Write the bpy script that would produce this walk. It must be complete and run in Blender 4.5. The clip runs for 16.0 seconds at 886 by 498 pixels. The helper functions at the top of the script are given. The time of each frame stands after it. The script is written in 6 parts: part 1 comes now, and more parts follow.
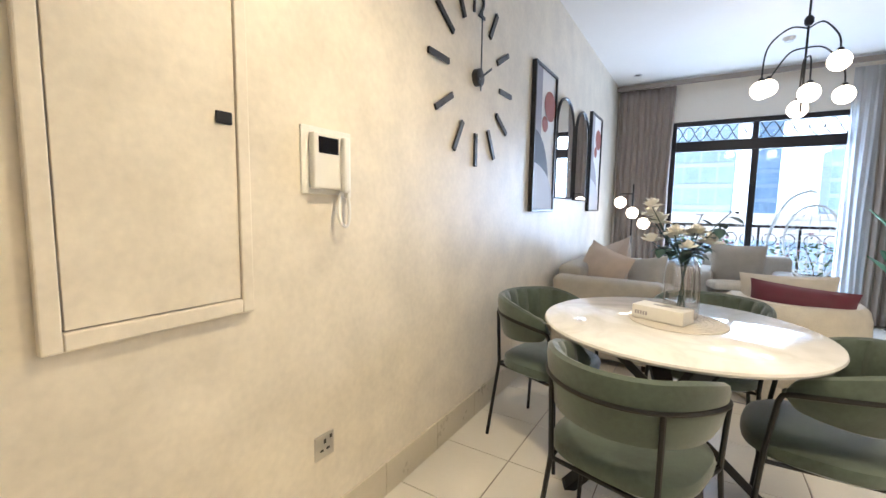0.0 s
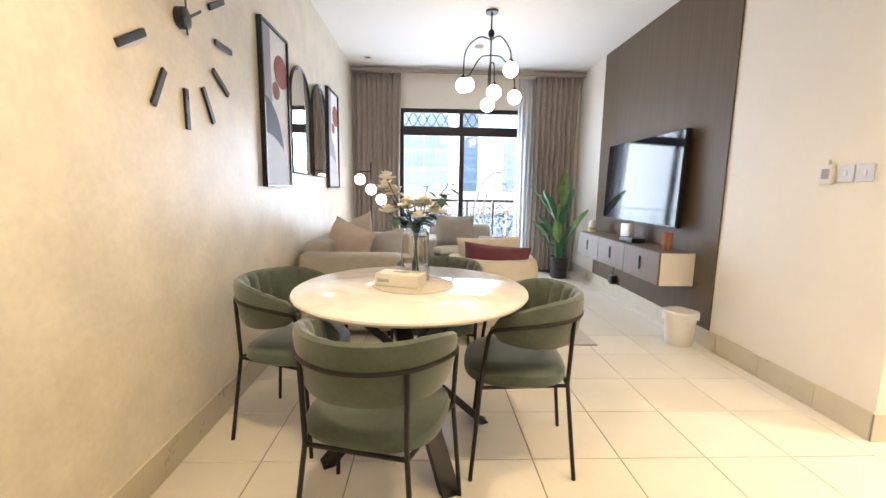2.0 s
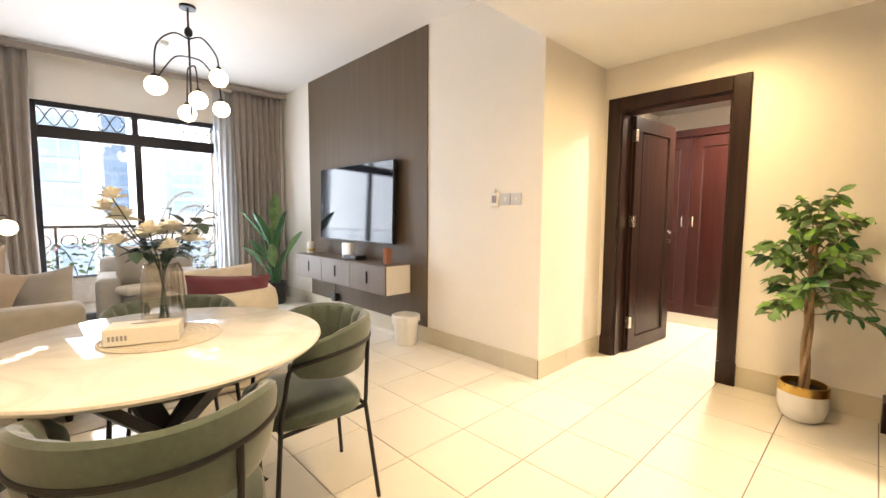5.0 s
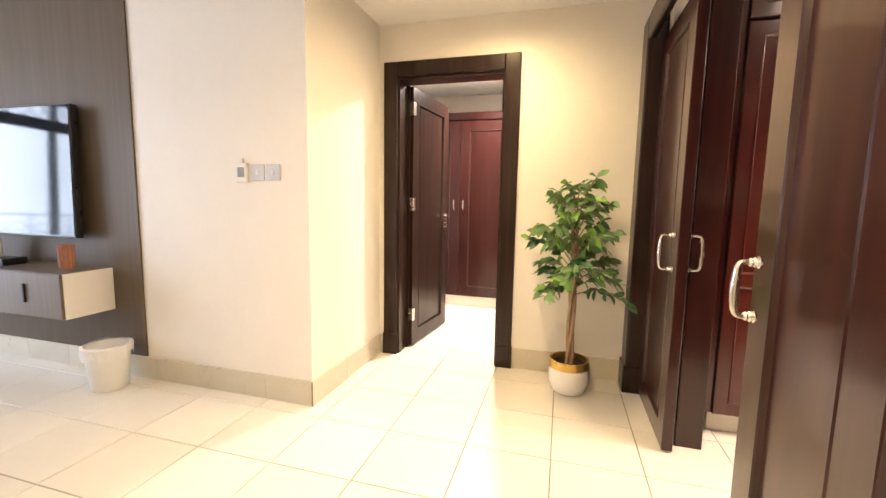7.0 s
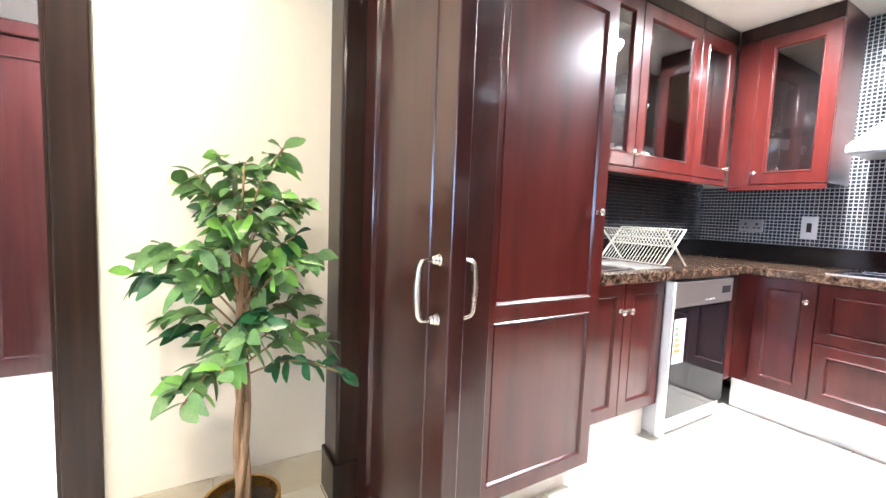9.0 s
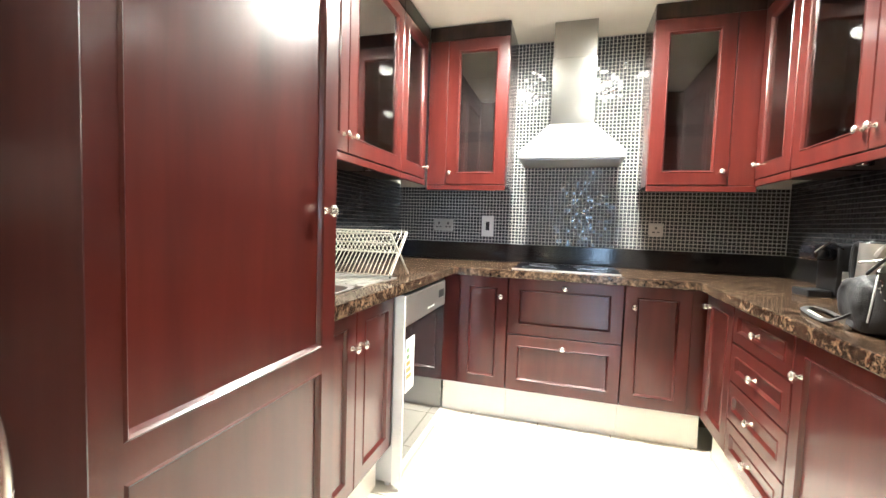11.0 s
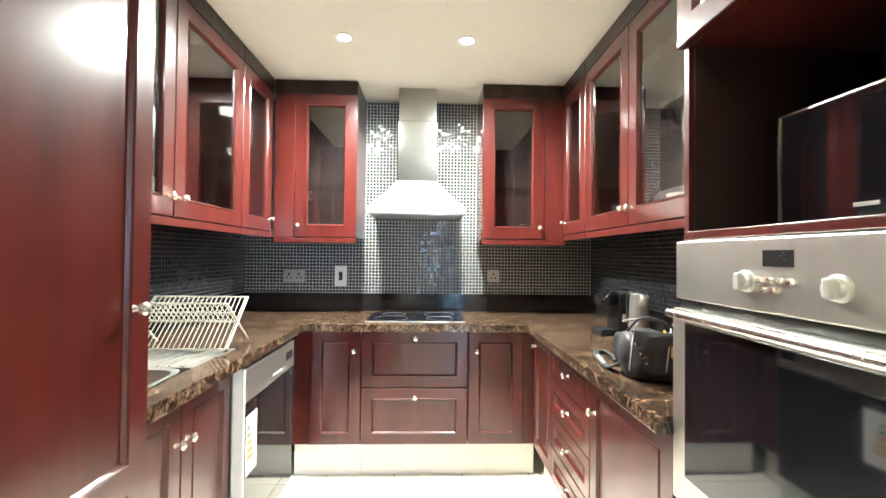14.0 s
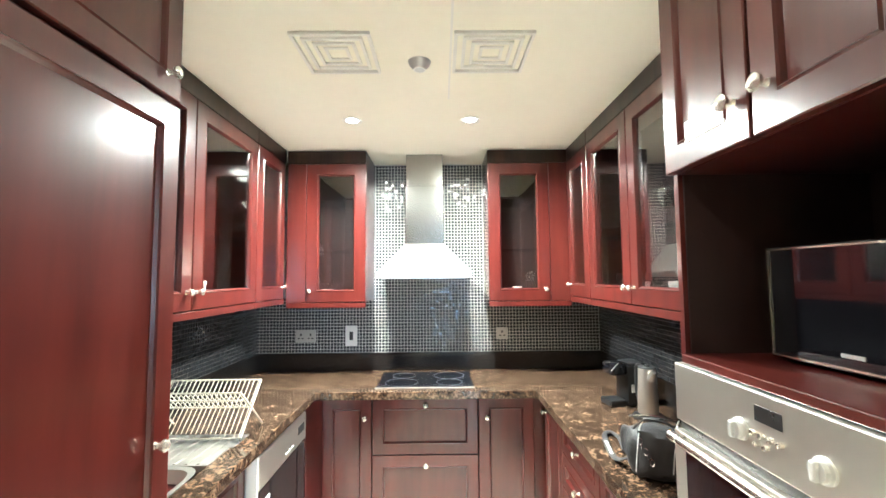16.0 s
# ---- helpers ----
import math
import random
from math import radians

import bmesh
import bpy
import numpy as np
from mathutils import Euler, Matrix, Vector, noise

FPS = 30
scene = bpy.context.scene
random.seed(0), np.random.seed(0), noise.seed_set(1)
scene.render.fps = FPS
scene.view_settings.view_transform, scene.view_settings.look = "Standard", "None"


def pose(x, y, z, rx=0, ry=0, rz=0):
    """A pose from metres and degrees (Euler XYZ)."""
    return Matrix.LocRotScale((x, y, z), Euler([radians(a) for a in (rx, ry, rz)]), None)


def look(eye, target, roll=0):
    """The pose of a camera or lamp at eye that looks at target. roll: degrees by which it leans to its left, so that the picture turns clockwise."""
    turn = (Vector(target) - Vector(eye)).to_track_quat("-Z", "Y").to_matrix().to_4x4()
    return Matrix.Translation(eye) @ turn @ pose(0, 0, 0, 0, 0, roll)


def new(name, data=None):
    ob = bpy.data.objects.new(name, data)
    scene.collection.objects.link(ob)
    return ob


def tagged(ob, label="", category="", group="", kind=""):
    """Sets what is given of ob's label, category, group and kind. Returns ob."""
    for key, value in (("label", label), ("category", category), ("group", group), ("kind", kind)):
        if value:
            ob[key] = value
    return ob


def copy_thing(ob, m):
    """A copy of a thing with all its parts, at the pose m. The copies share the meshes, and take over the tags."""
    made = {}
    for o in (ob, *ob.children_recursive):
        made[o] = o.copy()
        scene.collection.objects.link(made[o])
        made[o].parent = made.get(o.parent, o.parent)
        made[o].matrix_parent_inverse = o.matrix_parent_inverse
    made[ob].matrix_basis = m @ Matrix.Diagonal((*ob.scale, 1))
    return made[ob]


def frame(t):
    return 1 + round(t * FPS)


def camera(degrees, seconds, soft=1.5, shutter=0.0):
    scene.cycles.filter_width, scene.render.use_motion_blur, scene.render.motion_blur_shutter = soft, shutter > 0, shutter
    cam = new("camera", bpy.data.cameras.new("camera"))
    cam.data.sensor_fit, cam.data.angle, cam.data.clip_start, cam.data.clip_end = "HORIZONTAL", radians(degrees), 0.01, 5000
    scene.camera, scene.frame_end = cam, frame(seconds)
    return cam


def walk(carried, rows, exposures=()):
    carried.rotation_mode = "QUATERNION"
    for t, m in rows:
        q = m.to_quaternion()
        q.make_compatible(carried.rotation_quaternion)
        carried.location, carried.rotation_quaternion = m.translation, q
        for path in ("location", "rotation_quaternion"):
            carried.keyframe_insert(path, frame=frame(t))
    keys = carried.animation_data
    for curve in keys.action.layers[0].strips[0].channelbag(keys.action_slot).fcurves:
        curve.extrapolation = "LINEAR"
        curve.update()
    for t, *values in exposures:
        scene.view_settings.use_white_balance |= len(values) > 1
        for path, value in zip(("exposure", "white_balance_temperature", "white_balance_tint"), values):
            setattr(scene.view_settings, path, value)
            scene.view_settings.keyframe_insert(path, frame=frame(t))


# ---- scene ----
cam = camera(93.6, 16.0)

PATH = [
    (0, (0.836, 1.128, 1.231), (-0.21, 2.82, 1.027), 0.9),
    (0.5, (0.845, 1.15, 1.223), (0.056, 2.975, 1.0), 0.8),
    (0.7, (0.85, 1.157, 1.219), (0.172, 3.024, 0.99), 0.8),
    (1, (0.858, 1.161, 1.217), (0.348, 3.079, 0.971), 0.9),
    (1.5, (0.858, 1.194, 1.209), (0.64, 3.164, 0.943), 0.8),
    (2, (0.837, 1.218, 1.201), (0.915, 3.196, 0.919), 0.9),
    (2.5, (0.799, 1.254, 1.199), (1.177, 3.196, 0.905), 0.9),
    (3, (0.764, 1.333, 1.168), (1.435, 3.197, 0.894), 0.6),
    (3.5, (0.727, 1.377, 1.176), (1.657, 3.128, 0.912), -0.0),
    (3.7, (0.699, 1.379, 1.176), (1.725, 3.077, 0.924), -0.2),
    (5.8, (0.437, 1.435, 1.205), (2.017, 2.649, 1.033), 0.9),
    (6, (0.512, 1.488, 1.195), (2.157, 2.607, 0.998), 1.1),
    (6.5, (0.784, 1.625, 1.194), (2.578, 2.481, 0.971), 1.2),
    (7, (1.066, 1.724, 1.181), (2.977, 2.267, 0.95), 1.0),
    (7.5, (1.377, 1.824, 1.193), (3.358, 1.99, 0.968), 1.1),
    (8, (1.673, 1.863, 1.17), (3.648, 1.622, 0.967), 1.4),
    (8.5, (1.966, 1.822, 1.17), (3.851, 1.181, 0.978), 1.7),
    (9, (2.276, 1.769, 1.161), (3.984, 0.74, 0.993), 2.3),
    (9.5, (2.503, 1.642, 1.155), (3.969, 0.29, 1.001), 2.2),
    (10, (2.668, 1.487, 1.16), (3.866, -0.109, 1.025), 2.0),
    (10.2, (2.706, 1.44, 1.158), (3.776, -0.245, 1.024), 2.0),
    (12.3, (2.889, 1.166, 1.192), (2.905, -0.832, 1.098), 0.7),
    (12.5, (2.879, 1.164, 1.191), (2.845, -0.834, 1.104), 0.5),
    (13, (2.852, 1.178, 1.199), (2.737, -0.818, 1.137), 0.4),
    (13.5, (2.809, 1.235, 1.244), (2.705, -0.761, 1.204), 0.3),
    (14, (2.742, 1.326, 1.319), (2.679, -0.673, 1.35), 0.6),
    (14.5, (2.698, 1.389, 1.418), (2.675, -0.609, 1.499), 0.5),
    (15, (2.695, 1.4, 1.514), (2.68, -0.595, 1.648), 0.6),
    (15.5, (2.709, 1.381, 1.577), (2.697, -0.615, 1.711), 0.1),
    (16, (2.723, 1.387, 1.584), (2.712, -0.608, 1.718), -0.5),
]
walk(cam, [(t, look(eye, target, roll)) for t, eye, target, roll in PATH],
     [(0, 0.06, 5750, 17), (0.5, 0.12, 6300, 19), (2.5, 0.18, 6900, 20), (3.7, 0.22, 7300, 22), (6, 0.28, 7400, 22), (7, 0.36, 6800, 23), (8, 0.68, 5500, 19), (8.5, 0.92, 5200, 20), (9, 1.05, 5000, 18), (10, 1.03, 5500, 14), (12.5, 0.72, 5400, 4), (14, 0.90, 5300, 5), (16, 1.08, 5200, 4)])

# ---- world, sun, large lights ----
world = bpy.data.worlds.new("world")
scene.world = world
world.use_nodes = True
wn = world.node_tree.nodes
sky = wn.new("ShaderNodeTexSky")
sky.sky_type, sky.sun_disc = "NISHITA", False
sky.sun_elevation, sky.sun_rotation = radians(48), radians(160)
world.node_tree.links.new(sky.outputs[0], wn["Background"].inputs[0])
wn["Background"].inputs[1].default_value = 0.15


def lamp(name, kind, energy, m, color=(1, 1, 1), **extra):
    data = bpy.data.lights.new(name, kind)
    data.energy, data.color = energy, color
    for key, value in extra.items():
        if key == "size":
            data.size = value
        elif key == "size_y":
            data.shape, data.size_y = "RECTANGLE", value
        elif key == "radius":
            data.shadow_soft_size = value
        elif key == "spot":
            data.spot_size, data.spot_blend = radians(value), 1.0
        elif key == "angle":
            data.angle = radians(value)
    ob = new(name, data)
    ob.matrix_world = m
    return ob


lamp("sun", "SUN", 5.0, look((-6, -20, 22), (1.4, 0, 0)), (1, 0.95, 0.88), angle=0.5)
# daylight entering through the balcony door
lamp("window_daylight", "AREA", 125, look((1.32, 7.52, 1.25), (1.32, 0, 1.1)), (0.68, 0.83, 1.0), size=1.7, size_y=2.2)
WARM, NEUTRAL = (1.0, 0.80, 0.47), (1.0, 0.89, 0.68)
for lx, ly, lz, e in ((3.42, 2.15, 2.40, 24), (0.55, 2.15, 2.40, 30), (2.0, 2.15, 2.40, 28)):
    lamp("hall_downlight_lamp", "SPOT", e * 3.2, look((lx, ly, lz), (lx, ly, 0)), WARM if lx < 3 else (1.0, 0.775, 0.39), radius=0.05, spot=172)
for lx, ly, e in ((3.19, -0.79, 320), (2.56, -0.79, 320), (2.65, 0.45, 26)):
    lamp("kitchen_downlight_lamp", "SPOT", e * 0.85, look((lx, ly, 2.40), (lx, ly, 0)), NEUTRAL, radius=0.05, spot=175)
lamp("bedroom_downlight_lamp", "SPOT", 340, look((4.95, 2.3, 2.40), (4.95, 2.3, 0)), (1, 0.93, 0.8), radius=0.05, spot=172)

# ---- materials ----


def nodes_of(name):
    m = bpy.data.materials.new(name)
    m.use_nodes = True
    nt = m.node_tree
    return m, nt, nt.nodes, nt.links, nt.nodes["Principled BSDF"]


def mat(name, color, rough=0.5, metal=0.0, vary=0.08, scale=6.0, bump=0.0, bump_scale=80.0, coat=0.0, stretch=(1, 1, 1), island=0.0, coat_rough=0.05, sheen=0.0):
    """Procedural surface: colour that varies at two scales, uneven gloss and fine relief."""
    m, nt, n, l, b = nodes_of(name)
    geo = n.new("ShaderNodeNewGeometry")
    mp = n.new("ShaderNodeMapping")
    mp.inputs["Scale"].default_value = stretch
    l.new(geo.outputs["Position"], mp.inputs[0])
    big, fine = n.new("ShaderNodeTexNoise"), n.new("ShaderNodeTexNoise")
    big.inputs["Scale"].default_value, fine.inputs["Scale"].default_value = scale, scale * 9
    big.inputs["Detail"].default_value, fine.inputs["Detail"].default_value = 4, 3
    add = n.new("ShaderNodeMath")
    add.operation = "ADD"
    half = n.new("ShaderNodeMath")
    half.operation, half.inputs[1].default_value = "MULTIPLY", 0.5
    for t in (big, fine):
        l.new(mp.outputs[0], t.inputs["Vector"])
    l.new(fine.outputs["Fac"], half.inputs[0])
    l.new(big.outputs["Fac"], add.inputs[0])
    l.new(half.outputs[0], add.inputs[1])
    src = add.outputs[0]
    if island:
        info = n.new("ShaderNodeObjectInfo")
        mul, ad2 = n.new("ShaderNodeMath"), n.new("ShaderNodeMath")
        mul.operation, mul.inputs[1].default_value = "MULTIPLY", island
        ad2.operation = "ADD"
        l.new(info.outputs["Random"], mul.inputs[0])
        l.new(mul.outputs[0], ad2.inputs[0])
        l.new(src, ad2.inputs[1])
        src = ad2.outputs[0]
    ramp = n.new("ShaderNodeMapRange")
    ramp.inputs["From Min"].default_value, ramp.inputs["From Max"].default_value = 0.45, 1.05 + island
    ramp.inputs["To Min"].default_value, ramp.inputs["To Max"].default_value = 1 - vary, 1 + vary
    l.new(src, ramp.inputs["Value"])
    tint = n.new("ShaderNodeVectorMath")
    tint.operation = "SCALE"
    tint.inputs[0].default_value = color
    l.new(ramp.outputs[0], tint.inputs["Scale"])
    l.new(tint.outputs[0], b.inputs["Base Color"])
    rr = n.new("ShaderNodeMapRange")
    rr.inputs["From Min"].default_value, rr.inputs["From Max"].default_value = 0.45, 1.05
    rr.inputs["To Min"].default_value, rr.inputs["To Max"].default_value = max(0.02, rough * 0.85), min(1, rough * 1.15)
    l.new(add.outputs[0], rr.inputs["Value"])
    l.new(rr.outputs[0], b.inputs["Roughness"])
    b.inputs["Metallic"].default_value = metal
    b.inputs["Coat Weight"].default_value, b.inputs["Coat Roughness"].default_value = coat, coat_rough
    b.inputs["Sheen Weight"].default_value = sheen
    if bump:
        bn, bt = n.new("ShaderNodeBump"), n.new("ShaderNodeTexNoise")
        bt.inputs["Scale"].default_value, bt.inputs["Detail"].default_value = bump_scale, 4
        bn.inputs["Strength"].default_value, bn.inputs["Distance"].default_value = bump, 0.01
        l.new(mp.outputs[0], bt.inputs["Vector"])
        l.new(bt.outputs["Fac"], bn.inputs["Height"])
        l.new(bn.outputs[0], b.inputs["Normal"])
    return m


def wood(name, dark, light, rough=0.3, coat=0.4, grain=3.0, under=0.5, coat_rough=0.12):
    """Stained wood with a vertical grain."""
    m, nt, n, l, b = nodes_of(name)
    geo, mp = n.new("ShaderNodeNewGeometry"), n.new("ShaderNodeMapping")
    mp.inputs["Scale"].default_value = (14 * grain / 3, 14 * grain / 3, 0.8)
    l.new(geo.outputs["Position"], mp.inputs[0])
    t1, t2 = n.new("ShaderNodeTexNoise"), n.new("ShaderNodeTexNoise")
    t1.inputs["Scale"].default_value, t1.inputs["Detail"].default_value, t1.inputs["Distortion"].default_value = 1.5, 3, 0.3
    t2.inputs["Scale"].default_value, t2.inputs["Detail"].default_value = 9, 3
    l.new(mp.outputs[0], t1.inputs["Vector"])
    l.new(mp.outputs[0], t2.inputs["Vector"])
    mix = n.new("ShaderNodeMath")
    mix.operation = "MULTIPLY_ADD"
    mix.inputs[1].default_value = 0.15
    l.new(t2.outputs["Fac"], mix.inputs[0])
    l.new(t1.outputs["Fac"], mix.inputs[2])
    ramp = n.new("ShaderNodeValToRGB")
    ramp.color_ramp.elements[0].position, ramp.color_ramp.elements[1].position = 0.30, 0.85
    ramp.color_ramp.elements[0].color, ramp.color_ramp.elements[1].color = (*dark, 1), (*light, 1)
    l.new(mix.outputs[0], ramp.inputs[0])
    l.new(ramp.outputs[0], b.inputs["Base Color"])
    b.inputs["Roughness"].default_value = rough
    b.inputs["Coat Weight"].default_value, b.inputs["Coat Roughness"].default_value = coat, coat_rough
    b.inputs["Specular IOR Level"].default_value = under
    return m


def marble(name, base, vein, scale, rough=0.08, spread=0.12):
    m, nt, n, l, b = nodes_of(name)
    geo = n.new("ShaderNodeNewGeometry")
    t = n.new("ShaderNodeTexNoise")
    t.inputs["Scale"].default_value, t.inputs["Detail"].default_value, t.inputs["Distortion"].default_value = scale, 8, 1.8
    l.new(geo.outputs["Position"], t.inputs["Vector"])
    r = n.new("ShaderNodeValToRGB")
    e = r.color_ramp.elements
    e[0].position, e[0].color = 0.5 - spread, (*base, 1)
    e[1].position, e[1].color = 0.5 + spread, (*base, 1)
    mid = e.new(0.5)
    mid.color = (*vein, 1)
    l.new(t.outputs["Fac"], r.inputs[0])
    l.new(r.outputs[0], b.inputs["Base Color"])
    b.inputs["Roughness"].default_value = rough
    return m


def granite(name, dark, brown, fleck, scale, rough=0.1):
    """Polished stone: dark ground, brown clouds and small pale flecks."""
    m, nt, n, l, b = nodes_of(name)
    geo, cloud, grain, add = n.new("ShaderNodeNewGeometry"), n.new("ShaderNodeTexNoise"), n.new("ShaderNodeTexNoise"), n.new("ShaderNodeMath")
    cloud.inputs["Scale"].default_value, cloud.inputs["Detail"].default_value = scale * 0.25, 5
    grain.inputs["Scale"].default_value, grain.inputs["Detail"].default_value, grain.inputs["Roughness"].default_value = scale, 7, 0.7
    add.operation, add.inputs[1].default_value = "MULTIPLY_ADD", 0.6
    for t in (cloud, grain):
        l.new(geo.outputs["Position"], t.inputs["Vector"])
    l.new(cloud.outputs["Fac"], add.inputs[0])
    l.new(grain.outputs["Fac"], add.inputs[2])
    r = n.new("ShaderNodeValToRGB")
    e = r.color_ramp.elements
    e[0].position, e[0].color = 0.66, (*dark, 1)
    e[1].position, e[1].color = 0.98, (*fleck, 1)
    e.new(0.82).color = (*brown, 1)
    l.new(add.outputs[0], r.inputs[0])
    l.new(r.outputs[0], b.inputs["Base Color"])
    b.inputs["Roughness"].default_value = rough
    return m


def pane(name, color=(0.9, 0.95, 0.95), gloss=0.1):
    """Thin flat glazing: clear, with a share of mirror reflection."""
    m, nt, n, l, b = nodes_of(name)
    tr, gl, mx, fr = n.new("ShaderNodeBsdfTransparent"), n.new("ShaderNodeBsdfGlossy"), n.new("ShaderNodeMixShader"), n.new("ShaderNodeLayerWeight")
    tr.inputs[0].default_value = (*color, 1)
    gl.inputs["Roughness"].default_value = 0.02
    fr.inputs["Blend"].default_value = 0.35
    rng_ = n.new("ShaderNodeMapRange")
    rng_.inputs["To Min"].default_value, rng_.inputs["To Max"].default_value = 0.25 * gloss, gloss
    l.new(fr.outputs["Facing"], rng_.inputs["Value"])
    l.new(rng_.outputs[0], mx.inputs[0])
    l.new(tr.outputs[0], mx.inputs[1])
    l.new(gl.outputs[0], mx.inputs[2])
    l.new(mx.outputs[0], n["Material Output"].inputs[0])
    n.remove(b)
    return m


def glow(name, color, strength):
    m, nt, n, l, b = nodes_of(name)
    b.inputs["Base Color"].default_value = (0.9, 0.88, 0.84, 1)
    b.inputs["Emission Color"].default_value, b.inputs["Emission Strength"].default_value = (*color, 1), strength
    return m


M_WALL = mat("cream_wall_paint", (0.74, 0.68, 0.57), 0.42, vary=0.13, scale=4.5, bump=0.12, bump_scale=18)
M_WALL2 = mat("off_white_paint", (0.80, 0.76, 0.69), 0.6, vary=0.025, scale=3, bump=0.04, bump_scale=120)
M_CEIL = mat("white_ceiling_paint", (0.82, 0.81, 0.78), 0.85, vary=0.02, scale=2)
M_CEILK = mat("cream_ceiling_paint", (0.86, 0.83, 0.72), 0.8, vary=0.025, scale=2)
M_TILE = mat("cream_floor_tile", (0.74, 0.70, 0.61), 0.22, vary=0.05, scale=4, island=0.5)
M_GROUT = mat("grey_grout", (0.24, 0.20, 0.15), 0.9, vary=0.2, scale=30)
M_SKIRT = mat("beige_skirting_tile", (0.58, 0.53, 0.42), 0.3, vary=0.10, scale=5, island=0.5)
M_PANEL = wood("taupe_wood_panel", (0.108, 0.079, 0.053), (0.134, 0.100, 0.069), 0.55, 0.0, 5, under=0.3)
M_CONSOLE = wood("taupe_wood_drawer", (0.135, 0.10, 0.072), (0.18, 0.138, 0.102), 0.5, 0.0, 12)
M_DARK = wood("dark_walnut_stain", (0.010, 0.0055, 0.0045), (0.034, 0.0155, 0.011), 0.32, 0.42, under=0.12, coat_rough=0.12)
M_DARKRED = wood("dark_mahogany_leaf", (0.019, 0.0046, 0.0042), (0.044, 0.0105, 0.0082), 0.32, 0.8, under=0.18, coat_rough=0.14)
M_RED = wood("red_mahogany_lacquer", (0.042, 0.0056, 0.0046), (0.086, 0.0130, 0.0090), 0.34, 1.0, 1.6, under=0.18, coat_rough=0.17)
# cabinet wood with the shade of the insides put into its colour
M_INSIDE_SHADE = wood("cabinet_inside_shaded_wood", (0.012, 0.005, 0.004), (0.025, 0.009, 0.007), 0.5, 0.0)
M_METAL_BLACK = mat("black_powder_coat", (0.012, 0.012, 0.013), 0.4, 0.3, vary=0.1, scale=30)
M_BLACK = mat("black_plastic", (0.015, 0.015, 0.016), 0.3, vary=0.1, scale=20)
M_BLACKGLASS = mat("black_glass", (0.006, 0.006, 0.008), 0.05, vary=0.05, scale=5, coat=0.5)
M_SCREEN = mat("tv_screen", (0.008, 0.009, 0.012), 0.06, vary=0.03, scale=5, coat=0.0)
M_SCREEN.node_tree.nodes["Principled BSDF"].inputs["Specular IOR Level"].default_value = 0.34
M_STEEL = mat("brushed_steel", (0.60, 0.58, 0.54), 0.33, 0.92, vary=0.04, scale=4)
M_CHIMNEY = mat("polished_hood_steel", (0.34, 0.335, 0.32), 0.2, 1.0, vary=0.05, scale=4)
M_CHROME = mat("chrome", (0.75, 0.74, 0.72), 0.1, 1.0, vary=0.03, scale=20)
M_NICKEL = mat("satin_nickel", (0.72, 0.68, 0.62), 0.25, 1.0, vary=0.05, scale=30)
M_KNOB = mat("cream_metal_knob", (0.78, 0.72, 0.63), 0.22, 0.75, vary=0.04, scale=30)
M_WHITE = mat("white_plastic", (0.78, 0.77, 0.73), 0.35, vary=0.02, scale=20)
M_SILVER = mat("silver_paint", (0.60, 0.60, 0.60), 0.35, 0.5, vary=0.03, scale=20)
M_PORC = mat("white_porcelain", (0.80, 0.79, 0.76), 0.12, vary=0.03, scale=20)
M_VELVET = mat("sage_green_velvet", (0.058, 0.083, 0.063), 0.7, vary=0.42, scale=7, bump=0.15, bump_scale=300, sheen=0.45)
M_SOFA = mat("grey_beige_upholstery", (0.43, 0.41, 0.37), 0.9, vary=0.1, scale=12, bump=0.3, bump_scale=350, sheen=0.2)
M_CREAM = mat("cream_boucle", (0.68, 0.63, 0.54), 0.95, vary=0.08, scale=15, bump=0.6, bump_scale=160)
M_PILLOW = mat("beige_cushion_linen", (0.56, 0.47, 0.40), 0.9, vary=0.08, scale=14, bump=0.3, bump_scale=400)
M_REDCUSH = mat("burgundy_cushion_velvet", (0.12, 0.013, 0.03), 0.7, vary=0.2, scale=12, sheen=0.5)
M_CURTAIN = mat("taupe_curtain_cloth", (0.33, 0.285, 0.25), 0.9, vary=0.08, scale=10, bump=0.2, bump_scale=500)
M_MARBLE = marble("white_marble", (0.80, 0.79, 0.77), (0.71, 0.70, 0.68), 3.0, 0.07, 0.10)
M_WEAVE = mat("cream_woven_mat", (0.62, 0.58, 0.52), 0.9, vary=0.1, scale=30, bump=0.5, bump_scale=300)
M_WATER = pane("water", (0.97, 0.98, 0.98), 0.1)
M_BROWNGRANITE = granite("brown_granite", (0.012, 0.008, 0.006), (0.052, 0.031, 0.019), (0.16, 0.105, 0.066), 60.0, 0.11)
M_UPSTAND = mat("dark_granite_upstand", (0.012, 0.011, 0.011), 0.12, vary=0.3, scale=40)
M_RUG = mat("beige_rug_pile", (0.48, 0.45, 0.40), 0.98, vary=0.12, scale=30, bump=0.6, bump_scale=250)
M_MIRROR = mat("mirror_silvering", (0.92, 0.93, 0.93), 0.02, 1.0, vary=0.01, scale=3)
M_FRAME = mat("bronze_aluminium_frame", (0.018, 0.017, 0.02), 0.35, 0.3, vary=0.1, scale=10)
M_LEAF = mat("green_leaf", (0.14, 0.26, 0.09), 0.4, vary=0.45, scale=14)
M_LEAF3 = mat("young_green_leaf", (0.20, 0.42, 0.07), 0.4, vary=0.3, scale=14)
M_LEAF2 = mat("deep_green_leaf", (0.030, 0.130, 0.045), 0.35, vary=0.35, scale=8)
M_BARK = mat("brown_bark", (0.36, 0.24, 0.14), 0.9, vary=0.3, scale=40, bump=0.6, bump_scale=90, stretch=(1, 1, 0.3))
